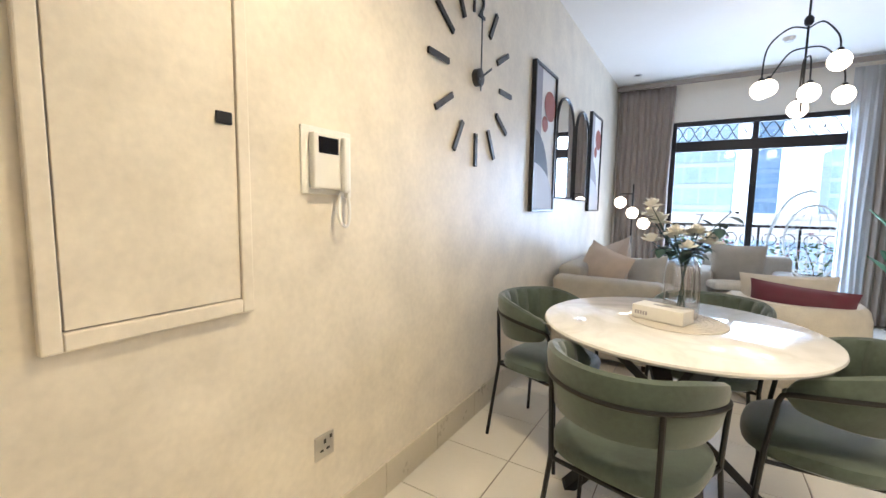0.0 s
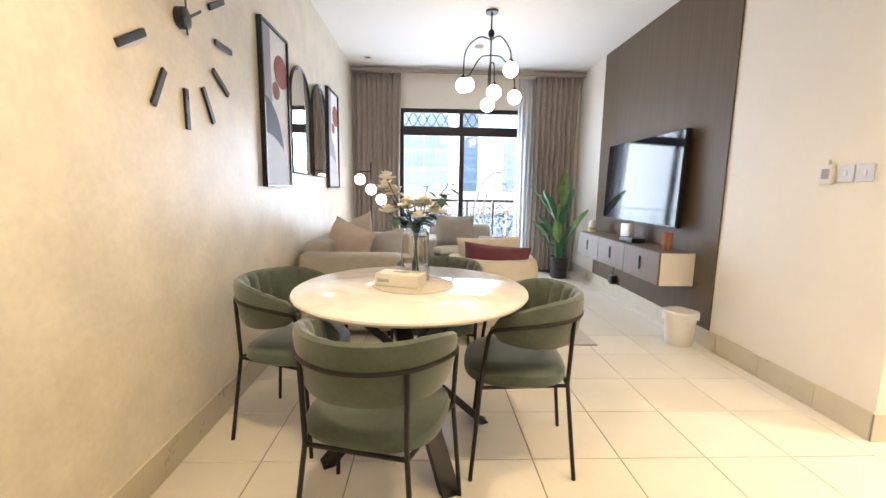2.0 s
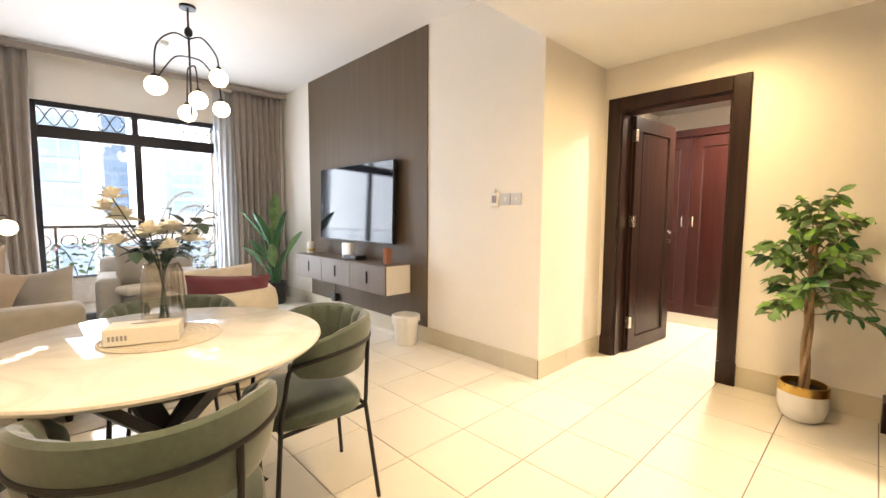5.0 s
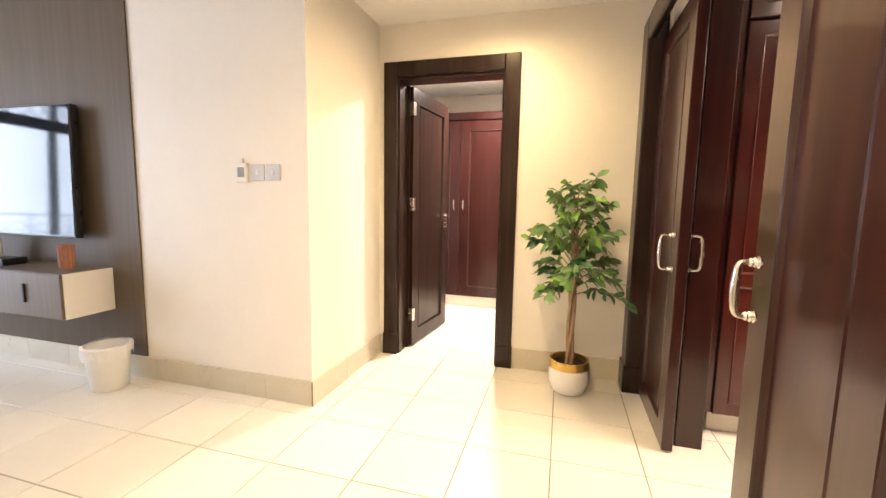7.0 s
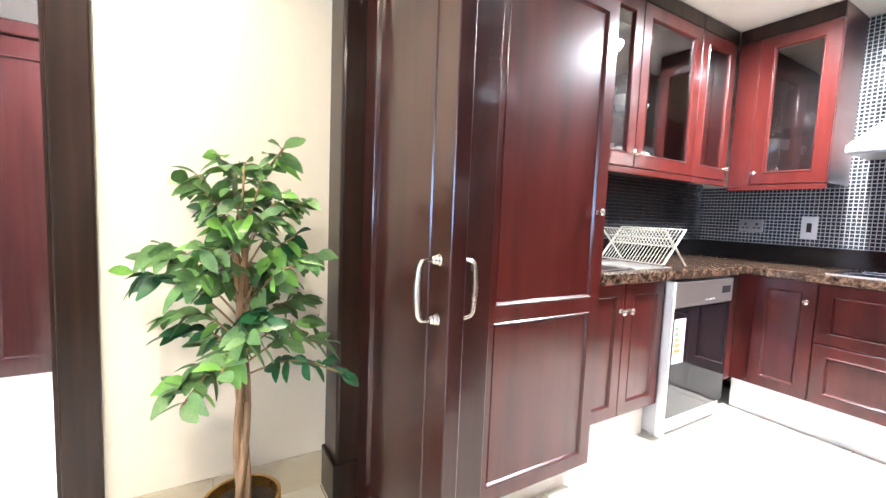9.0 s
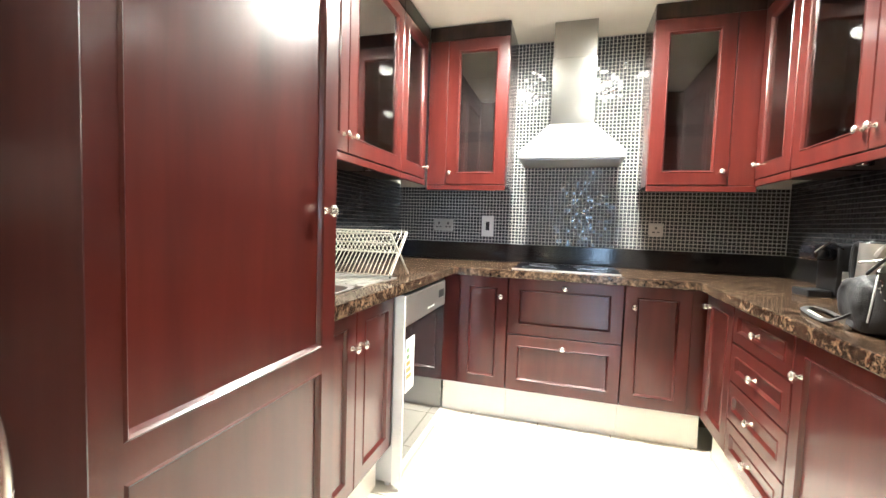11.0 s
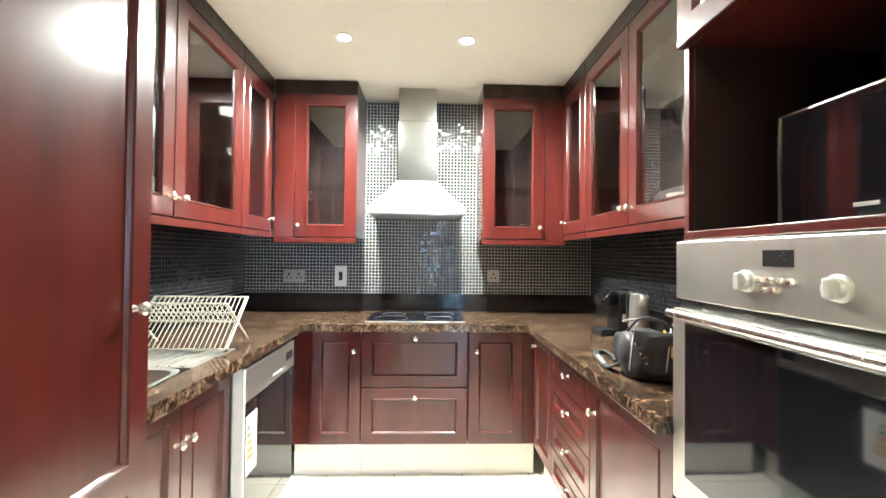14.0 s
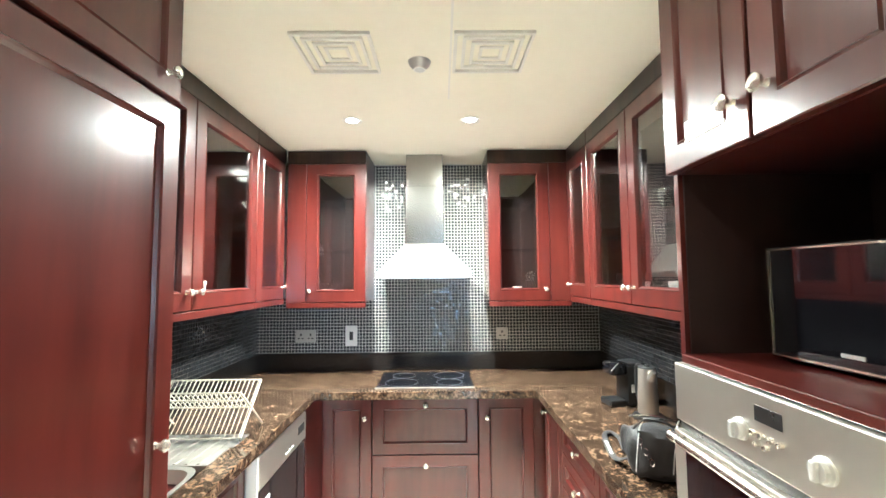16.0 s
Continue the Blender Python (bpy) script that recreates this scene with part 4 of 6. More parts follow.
part("plug", box(0.008, 0.03, 0.178, 0.194, -0.01, 0.03, 0.003), M_WHITE, icom)

sock = thing("wall_socket", "brushed steel single wall socket", "socket", pose(XW, 2.048, 0.346))
part("plate", box(0, 0.006, 0, 0.086, 0, 0.086, 0.002), M_STEEL, sock)
for dy, dz, w, h in ((0.038, 0.052, 0.010, 0.016), (0.022, 0.026, 0.014, 0.008), (0.05, 0.026, 0.014, 0.008), (0.066, 0.062, 0.009, 0.013)):
    part("slot", box(0.0055, 0.0075, dy, dy + w, dz, dz + h), M_BLACK, sock)

clock = thing("wall_clock", "large black frameless wall clock of separate hour bars", "clock", pose(XW, 3.174, 1.916))
for k in range(12):
    a = radians(90 - 30 * k)
    bm = box(-0.088, 0.088, -0.0145, 0.0145, 0, 0.012, 0.002)
    if k == 0:
        continue
    bm.transform(Matrix(((0, 0, 1, 0.002), (1, 0, 0, 0), (0, 1, 0, 0), (0, 0, 0, 1))) @ Matrix.Translation((0.379 * math.cos(a), 0.379 * math.sin(a), 0)) @ Matrix.Rotation(a, 4, "Z"))
    part("hour_bar", bm, M_BLACK, clock)
txt = bpy.data.curves.new("numeral", "FONT")
txt.body, txt.size, txt.extrude, txt.align_x, txt.align_y = "12", 0.17, 0.004, "CENTER", "CENTER"
ob = new("numeral", txt)
me = bpy.data.meshes.new_from_object(ob)
bpy.data.objects.remove(ob)
me.materials.append(M_BLACK)
ob = new("numeral", me)
ob.parent = clock
ob.matrix_local = Matrix(((0, 0, 1, 0.006), (1, 0, 0, 0), (0, 1, 0, 0.37), (0, 0, 0, 1)))
turn = Matrix.Rotation(radians(90), 4, "Y")
part("hub", lathe([(0, 0), (0.045, 0), (0.045, 0.03), (0.03, 0.036), (0, 0.036)], seg=28, m=turn), M_BLACK, clock, "", True)
part("minute_hand", box(0.03, 0.034, -0.005, 0.005, -0.07, 0.33, 0.001), M_BLACK, clock)
bm = box(0.034, 0.038, -0.006, 0.006, -0.04, 0.14, 0.001)
bm.transform(Matrix.Rotation(radians(-58), 4, "X"))
part("hour_hand", bm, M_BLACK, clock)


def flat_disc(x, y, z, ry, rz, seg=32, t=0.001, lo=-9.0, hi=9.0, ylo=-9.0, yhi=9.0):
    bm = bmesh.new()
    vs = [bm.verts.new((x, min(max(y + ry * math.cos(2 * math.pi * i / seg), ylo), yhi), min(max(z + rz * math.sin(2 * math.pi * i / seg), lo), hi))) for i in range(seg)]
    bm.faces.new(vs)
    ret = bmesh.ops.extrude_face_region(bm, geom=bm.faces[:])
    bmesh.ops.translate(bm, verts=[v for v in ret["geom"] if isinstance(v, bmesh.types.BMVert)], vec=(t, 0, 0))
    return bm


def picture(y0, y1, z0, z1, flip):
    w, h = y1 - y0, z1 - z0
    p = thing("framed_picture", "framed abstract print of rounded shapes in a deep black frame", "picture", pose(XW, y0, z0), group="abstract prints on the wall")
    bm = box(0, 0.035, 0, 0.018, 0, h, 0.002)
    box(0, 0.035, w - 0.018, w, 0, h, 0.002, bm)
    box(0, 0.035, 0.018, w - 0.018, 0, 0.018, 0.002, bm)
    box(0, 0.035, 0.018, w - 0.018, h - 0.018, h, 0.002, bm)
    part("frame", bm, M_BLACK, p, "black frame")
    part("print", box(0.0, 0.02, 0.018, w - 0.018, 0.018, h - 0.018), M_PAPER, p, "off-white print")
    lim = dict(lo=0.02, hi=h - 0.02, ylo=0.02, yhi=w - 0.02)
    part("printed_shape", box(0.0205, 0.0215, 0.02, w * 0.34, h * 0.5, h - 0.02), M_ART2, p, "grey-mauve block")
    part("printed_shape", box(0.0205, 0.0215, 0.02, w - 0.02, 0.03, h * 0.12), M_ART4, p, "pale blue-grey band")
    part("printed_shape", flat_disc(0.0215, w * 0.05, h * 0.12, w * 0.72, h * 0.44, **lim), M_ART1 if not flip else M_ART2, p, "dark blue-grey arch")
    part("printed_shape", flat_disc(0.0235, 0.0, 0.06, w * 0.98, h * 0.28, **lim), M_ART4, p, "pale blue-grey arch")
    part("printed_shape", flat_disc(0.0225, w * 0.72, h * 0.76, w * 0.27, h * 0.105, **lim), M_ART3, p, "rust-red circle")
    part("printed_shape", flat_disc(0.0225, w * 0.50, h * 0.62, w * 0.13, h * 0.055, **lim), M_ART3, p, "rust-red circle")


picture(4.018, 4.524, 1.203, 2.264, False)
picture(5.776, 6.29, 1.203, 2.254, True)


def arch_mirror(y0, y1, z0, z1):
    w, h = y1 - y0, z1 - z0
    p = thing("arched_mirror", "arched wall mirror with a thin dark frame", "mirror", pose(XW, y0, z0), group="arched mirrors")
    r = w / 2
    outline = [(0.0, 0.0), (w, 0.0)] + [(r + r * math.cos(math.pi * t / 24), h - r + r * math.sin(math.pi * t / 24)) for t in range(25)]
    bm = bmesh.new()
    f = bm.faces.new([bm.verts.new((0.012, a, b)) for a, b in outline])
    ret = bmesh.ops.extrude_face_region(bm, geom=[f])
    bmesh.ops.translate(bm, verts=[v for v in ret["geom"] if isinstance(v, bmesh.types.BMVert)], vec=(0.008, 0, 0))
    part("mirror_glass", bm, M_MIRROR, p, "silvered glass")
    part("frame", tube([(0.018, a, b) for a, b in outline], 0.014, 8, closed=True, flat=0.8), M_BLACK, p, "thin dark frame", True)
    part("backing", box(0, 0.012, 0.03, w - 0.03, 0.03, h - r), M_BLACK, p)


arch_mirror(4.581, 5.111, 1.322, 2.171)
arch_mirror(5.189, 5.698, 1.314, 2.171)

# ---- seating ----
rug = thing("rug", "thin beige rug under the seating group", "rug", pose(0, 0, 0))
part("rug_top", box(0.35, 2.19, 4.32, 6.55, 0.001, 0.010, 0.003), M_RUG, rug)
part("border", box(0.345, 2.195, 4.315, 6.555, 0.001, 0.006, 0.002), M_ART2, rug, "grey bound edge")

sofa = thing("sofa", "grey-beige upholstered two-seat sofa against the wall", "sofa")
part("base", blob_box(-0.17, 0.60, 4.56, 6.10, 0.07, 0.30, 0.03), M_SOFA, sofa, "", True)
for a, b in ((4.45, 4.63), (6.05, 6.23)):
    part("arm", blob_box(-0.17, 0.64, a, b, 0.06, 0.69, 0.045), M_SOFA, sofa, "", True)
part("backrest", blob_box(-0.18, 0.03, 4.63, 6.05, 0.28, 0.76, 0.05), M_SOFA, sofa, "", True)
for a, b in ((4.635, 5.335), (5.345, 6.045)):
    part("seat_cushion", blob_box(0.03, 0.64, a, b, 0.30, 0.47, 0.05, puff=0.015), M_SOFA, sofa, "", True)
for x in (-0.12, 0.54):
    for y in (4.52, 6.16):
        part("leg", lathe([(0, 0), (0.014, 0), (0.022, 0.07), (0, 0.07)], (x, y, 0), 12), M_DARK, sofa)


def scatter(name, label, w, h, d, m, material, seed, cat="cushion"):
    p = thing(name, label, cat, m)
    part("cover", cushion(w, h, d, Matrix(), seed=seed), material, p, "", True)
    part("piping", tube([(w / 2 * c[0], 0, h / 2 * c[1]) for c in ((-0.94, -0.94), (0, -0.905), (0.94, -0.94), (0.905, 0), (0.94, 0.94), (0, 0.905), (-0.94, 0.94), (-0.905, 0))], 0.004, 6, closed=True), material, p, "", True)


scatter("sofa_cushion", "beige linen cushion leaning on the sofa back", 0.50, 0.47, 0.18, pose(0.13, 4.87, 0.675, -18, 14, -36), M_PILLOW, 1)
scatter("sofa_cushion", "beige linen cushion leaning on another cushion", 0.48, 0.48, 0.17, pose(0.16, 5.22, 0.705, -15, -18, -48), M_PILLOW, 2)
scatter("sofa_cushion", "pale grey patterned cushion on the sofa seat", 0.36, 0.34, 0.14, pose(0.46, 5.08, 0.665, -26, -12, -30), M_SOFA, 3)

arm = thing("armchair", "grey-beige armchair by the balcony window", "armchair", pose(1.24, 6.42, 0, 0, 0, -6))
part("base", blob_box(-0.40, 0.40, -0.40, 0.40, 0.08, 0.30, 0.04), M_SOFA, arm, "", True)
part("backrest", blob_box(-0.40, 0.40, 0.22, 0.44, 0.28, 0.76, 0.06), M_SOFA, arm, "", True)
for s in (-1, 1):
    part("arm", blob_box(s * 0.33 - 0.09, s * 0.33 + 0.09, -0.40, 0.24, 0.10, 0.62, 0.05), M_SOFA, arm, "", True)
part("seat_cushion", blob_box(-0.24, 0.24, -0.41, 0.22, 0.30, 0.45, 0.05, puff=0.02), M_SOFA, arm, "", True)
for x in (-0.33, 0.33):
    for y in (-0.33, 0.36):
        part("leg", lathe([(0, 0), (0.013, 0), (0.02, 0.08), (0, 0.08)], (x, y, 0), 12), M_DARK, arm)
scatter("armchair_cushion", "grey-beige square cushion propped in the armchair", 0.47, 0.47, 0.17, pose(1.17, 6.22, 0.675, 14, 0, -5), M_SOFA, 5)

th = thing("throw_blanket", "white fluffy throw folded on the armchair seat", "blanket", pose(1.10, 6.02, 0.472, 0, 0, 20))
bm = blob_box(-0.17, 0.17, -0.12, 0.10, 0.0, 0.075, 0.03, seg=4)
bmesh.ops.subdivide_edges(bm, edges=bm.edges[:], cuts=2, use_grid_fill=True)
for v in bm.verts:
    v.co += Vector((0, 0, 1)) * noise.noise(v.co * 18) * 0.016 * (1 if v.co.z > 0.01 else 0)
part("fold", bm, M_CREAM, th, "", True)

lounge = thing("lounge_chair", "cream boucle lounge chair with low rounded back", "armchair", pose(1.37, 4.55, 0, 0, 0, -4))
pts = []
for i in range(25):
    a = radians(-100 + 200 * i / 24)
    pts.append((0.30 * math.sin(a), 0.05 - 0.30 * math.cos(a), 0.42))
bm = bmesh.new()
rows = []
for i, p in enumerate(pts):
    a = radians(-100 + 200 * i / 24)
    out = Vector((math.sin(a), -math.cos(a), 0))
    row = []
    for k in range(14):
        b = 2 * math.pi * k / 14
        row.append(bm.verts.new(Vector(p) + out * (0.085 * math.copysign(abs(math.cos(b)) ** 0.6, math.cos(b))) + Vector((0, 0, 1)) * (0.255 * math.copysign(abs(math.sin(b)) ** 0.55, math.sin(b)))))
    rows.append(row)
for a, b in zip(rows, rows[1:]):
    for k in range(14):
        bm.faces.new((a[k], a[(k + 1) % 14], b[(k + 1) % 14], b[k]))
bm.faces.new(rows[0][::-1]), bm.faces.new(rows[-1])
part("backrest", bm, M_CREAM, lounge, "", True)
part("seat_cushion", lathe([(0, 0.47), (0.22, 0.465), (0.28, 0.44), (0.295, 0.40), (0.28, 0.30), (0, 0.28)], (0, 0.06, 0), 32), M_CREAM, lounge, "", True)
part("base", lathe([(0, 0.02), (0.30, 0.02), (0.33, 0.06), (0.33, 0.24), (0.30, 0.30), (0, 0.30)], (0, 0.04, 0), 32), M_CREAM, lounge, "", True)
for k in range(4):
    a = radians(45 + 90 * k)
    part("leg", lathe([(0, 0), (0.02, 0), (0.025, 0.03), (0, 0.03)], (0.25 * math.cos(a), 0.04 + 0.25 * math.sin(a), 0), 12), M_DARK, lounge)
scatter("red_cushion", "burgundy velvet lumbar cushion on the cream chair", 0.53, 0.31, 0.15, pose(1.385, 4.44, 0.625, -10, 4, -8), M_REDCUSH, 6)
scatter("cream_cushion", "cream fringed cushion behind a burgundy one", 0.52, 0.36, 0.15, pose(1.345, 4.60, 0.645, -14, -3, -8), M_CREAM, 7)

# ---- lamps ----
fl = thing("floor_lamp", "black floor lamp with three lit opal globes", "lamp", pose(0.14, 6.45, 0))
part("base", lathe([(0, 0), (0.14, 0), (0.14, 0.015), (0.02, 0.025), (0, 0.025)], seg=32), M_METAL_BLACK, fl, "", True)
part("pole", tube([(0, 0, 0.02), (0, 0, 1.52)], 0.009, 10), M_METAL_BLACK, fl, "", True)
for dx, dz in ((-0.13, 1.31), (0.005, 1.19), (0.13, 1.07)):
    part("arm", tube([(0, 0, dz + 0.10), (dx, -0.03, dz + 0.10), (dx, -0.03, dz + 0.06)], 0.006, 8), M_METAL_BLACK, fl)
    part("globe", sphere((dx, -0.03, dz), 0.066), M_GLOBE, fl, "lit opal glass globe", True)

ch = thing("chandelier", "black chandelier of arched arms with lit opal globes", "lamp", pose(1.43, 5.40, 0))
part("canopy", lathe([(0, 2.86), (0.06, 2.86), (0.06, 2.88), (0, 2.88)], seg=24), M_METAL_BLACK, ch)
part("rod", tube([(0, 0, 2.0), (0, 0, 2.87)], 0.008, 8), M_METAL_BLACK, ch)
part("hub", lathe([(0, 2.64), (0.018, 2.64), (0.03, 2.66), (0.03, 2.69), (0.018, 2.71), (0, 2.71)], seg=20), M_METAL_BLACK, ch, "", True)
for i, (x, y, z) in enumerate(((0.16, -0.2, 2.30), (0.27, 0.14, 2.13), (0.0, 0.14, 2.05), (0.02, -0.14, 2.11), (-0.27, -0.12, 2.17), (-0.20, 0.18, 2.25))):
    top = 2.62 - 0.14 * (i % 2)
    if abs(x) > 0.05:
        pts = smooth_path([(0, 0, top), (x * 0.45, y * 0.5, top + 0.0), (x * 0.92, y * 0.95, top - 0.14), (x, y, z + 0.06)], 7)
    else:
        pts = smooth_path([(0, 0, 2.40), (x, y * 0.6, 2.38), (x, y, z + 0.06)], 6)
    part("arm", tube(pts, 0.006, 8), M_METAL_BLACK, ch, "", True)
    part("socket_cup", lathe([(0, 0), (0.02, 0), (0.02, 0.03), (0.008, 0.04), (0, 0.04)], (x, y, z + 0.055), 14), M_METAL_BLACK, ch)
    part("globe", sphere((x, y, z), 0.07), M_GLOBE, ch, "lit opal glass globe", True)

# ---- television wall ----
tv = thing("television", "large black flat television on a wall bracket, off", "television", pose(2.955, 5.39, 1.32, 0, 1.5, 0))
part("case", box(-0.005, 0.04, -0.735, 0.735, -0.415, 0.415, 0.006), M_BLACK, tv)
part("screen", box(-0.008, -0.0052, -0.725, 0.725, -0.40, 0.406, 0.001), M_SCREEN, tv, "dark glossy screen")
part("bracket", box(0.04, 0.082, -0.2, 0.2, -0.2, 0.2, 0.004), M_BLACK, tv)

con = thing("tv_console", "floating taupe wood television console with three drawers", "console", pose(0, 0, 0))
part("body", box(2.752, XE - 0.014, 4.50, 6.34, 0.442, 0.715, 0.003), M_WALL2, con, "cream console body")
for k in range(3):
    a, b = 4.504 + k * 0.612, 4.504 + (k + 1) * 0.612 - 0.006
    d = part("drawer", box(2.735, 2.752, a, b, 0.446, 0.712, 0.002), M_CONSOLE, con, "taupe wood drawer front")
    part("handle", box(2.725, 2.736, (a + b) / 2 - 0.008, (a + b) / 2 + 0.008, 0.53, 0.645, 0.002), M_METAL_BLACK, d, "black bar handle")
part("top_panel", box(2.735, XE - 0.014, 4.50, 6.34, 0.7155, 0.720, 0.001), M_CONSOLE, con)

rt = thing("wifi_router", "white upright router on the console", "router", pose(2.90, 5.42, 0.7205, 0, 0, 8))
part("shell", box(-0.03, 0.03, -0.075, 0.075, 0, 0.165, 0.012), M_WHITE, rt, "", True)
part("foot", box(-0.045, 0.045, -0.06, 0.06, 0, 0.01, 0.003), M_SILVER, rt)
sb = thing("set_top_box", "black set-top box on the console", "box", pose(2.86, 5.22, 0.7205, 0, 0, 5))
part("shell", box(-0.07, 0.07, -0.11, 0.11, 0.004, 0.045, 0.006), M_BLACK, sb)
part("foot", box(-0.06, 0.06, -0.1, 0.1, 0, 0.005), M_BLACK, sb)
cd = thing("candle_holder", "ribbed amber glass candle holder on the console", "candle holder", pose(2.88, 4.66, 0.7205))
prof = [(0.001, 0), (0.034, 0), (0.038, 0.01), (0.036, 0.12), (0.038, 0.15), (0.033, 0.15), (0.031, 0.02), (0.001, 0.015)]
part("cup", lathe(prof, seg=24), M_AMBER, cd, "", True)
for k in range(12):
    a = 2 * math.pi * k / 12
    part("rib", tube([(0.038 * math.cos(a), 0.038 * math.sin(a), 0.008), (0.038 * math.cos(a), 0.038 * math.sin(a), 0.146)], 0.004, 6), M_AMBER, cd)
jar = thing("candle_jar", "white candle jar with gold band on the console", "candle", pose(2.86, 6.22, 0.7205))
part("jar", lathe([(0, 0), (0.04, 0), (0.045, 0.01), (0.045, 0.12), (0.03, 0.14), (0, 0.14)], seg=24), M_WHITE, jar, "", True)
part("band", lathe([(0.0455, 0.03), (0.047, 0.03), (0.047, 0.055), (0.0455, 0.055)], seg=24), M_GOLD, jar, "gold band")

sp = thing("power_adapter", "black power adapter hanging under the console", "adapter", pose(3.0, 5.90, 0.146))
part("block", box(-0.03, 0.03, -0.045, 0.045, 0, 0.1, 0.012), M_BLACK, sp, "", True)
part("cable", tube(smooth_path([(0.0, 0, 0.1), (0.01, 0.01, 0.16), (0.02, 0.0, 0.24), (0.02, 0, 0.30)], 5), 0.004, 6), M_BLACK, sp)

bn = thing("waste_bin", "white tapered waste bin with a folded liner bag", "bin", pose(2.875, 4.37, 0) @ Matrix.Diagonal((1.12, 1.12, 1.03, 1)))
part("tub", lathe([(0, 0), (0.083, 0), (0.088, 0.006), (0.105, 0.25), (0.11, 0.255), (0.11, 0.262), (0.1, 0.262), (0.082, 0.012), (0, 0.01)], seg=28), M_WHITE, bn, "", True)
bm = bmesh.new()
rng = random.Random(4)
ringa = [bm.verts.new((0.104 * math.cos(2 * math.pi * k / 40), 0.104 * math.sin(2 * math.pi * k / 40), 0.267 + rng.uniform(0, 0.006))) for k in range(40)]
ringb = [bm.verts.new(((0.116 + rng.uniform(0, 0.006)) * math.cos(2 * math.pi * k / 40), (0.116 + rng.uniform(0, 0.006)) * math.sin(2 * math.pi * k / 40), 0.262)) for k in range(40)]
ringc = [bm.verts.new(((0.111 + rng.uniform(0, 0.007)) * math.cos(2 * math.pi * k / 40), (0.111 + rng.uniform(0, 0.007)) * math.sin(2 * math.pi * k / 40), 0.205 + rng.uniform(-0.02, 0.02))) for k in range(40)]
for a, b in ((ringa, ringb), (ringb, ringc)):
    for k in range(40):
        bm.faces.new((a[k], a[(k + 1) % 40], b[(k + 1) % 40], b[k]))
part("liner", bm, M_LABEL, bn, "crumpled white plastic liner")

# planting on the balcony
fp = thing("flower_planter", "long balcony planter full of green foliage with pink blossom", "planter", pose(0.6, 8.93, -0.02))
bm = box(-1.9, 1.95, -0.14, 0.14, 0.0, 0.34, 0.012)
part("trough", bm, M_BALCONY, fp, "peach rendered trough")
part("soil", box(-1.87, 1.92, -0.11, 0.11, 0.341, 0.35), M_SOIL, fp)
rng = random.Random(33)
bm, fl = bmesh.new(), bmesh.new()
for k in range(620):
    x, y = rng.uniform(-1.88, 1.93), rng.uniform(-0.16, 0.16)
    z = rng.uniform(0.36, 0.80 + 0.10 * math.sin(x * 5) + 0.06 * math.sin(x * 13))
    aa = rng.uniform(0, 6.28)
    leaf_shape(fl if rng.random() < 0.22 and z > 0.6 else bm, (x, y, z), (math.cos(aa), math.sin(aa), rng.uniform(-0.4, 0.9)), rng.uniform(0.06, 0.10), rng.uniform(0.035, 0.055), 0.3, 0.25, 3, rng.uniform(-1, 1))
part("foliage", bm, M_LEAF, fp, "dense green foliage", True)
part("blossom", fl, M_BLOSSOM, fp, "pink and white blossom", True)
rng = random.Random(7)

# big potted plant
pl = thing("potted_palm", "tall potted plant with broad paddle leaves by the curtain", "plant", pose(2.70, 6.93, 0))
part("pot", lathe([(0, 0), (0.105, 0), (0.115, 0.01), (0.135, 0.29), (0.135, 0.30), (0.12, 0.30), (0.115, 0.26), (0, 0.26)], seg=28), M_BLACK, pl, "black pot", True)
part("soil", lathe([(0, 0.262), (0.115, 0.262), (0.115, 0.265), (0, 0.275)], seg=20), M_SOIL, pl)
rng = random.Random(7)
for k, (a, lean, h, ln, w) in enumerate(((60, 0.02, 0.98, 0.56, 0.125), (200, 0.09, 0.80, 0.52, 0.12), (170, 0.13, 0.86, 0.56, 0.125), (-10, 0.12, 0.62, 0.46, 0.11), (20, 0.10, 0.48, 0.40, 0.10), (185, 0.16, 0.50, 0.44, 0.115), (240, 0.09, 0.50, 0.40, 0.12), (300, 0.07, 0.46, 0.36, 0.11), (205, 0.16, 0.60, 0.40, 0.105), (80, 0.08, 0.66, 0.46, 0.115), (270, 0.04, 0.66, 0.44, 0.12), (350, 0.03, 0.80, 0.50, 0.12))):
    c, s = math.cos(radians(a)), math.sin(radians(a))
    base = Vector((0.045 * c, 0.045 * s, 0.265))
    top = Vector((lean * c, lean * s, h))
    part("stalk", tube(smooth_path([base, base.lerp(top, 0.5) + Vector((-0.02 * c, -0.02 * s, 0.05)), top], 4), [0.017] * 6 + [0.012, 0.010, 0.008], 6), M_LEAF2, pl, "", True)
    bm = bmesh.new()
    leaf_shape(bm, top, (c * (0.12 + lean * 4.2), s * (0.12 + lean * 4.2), 1.0), ln, w * 1.15, 0.10, 0.35, 10, rng.uniform(-0.5, 0.5))
    part("leaf", bm, M_LEAF2 if k % 3 else M_LEAF, pl, "broad green paddle leaf", True)

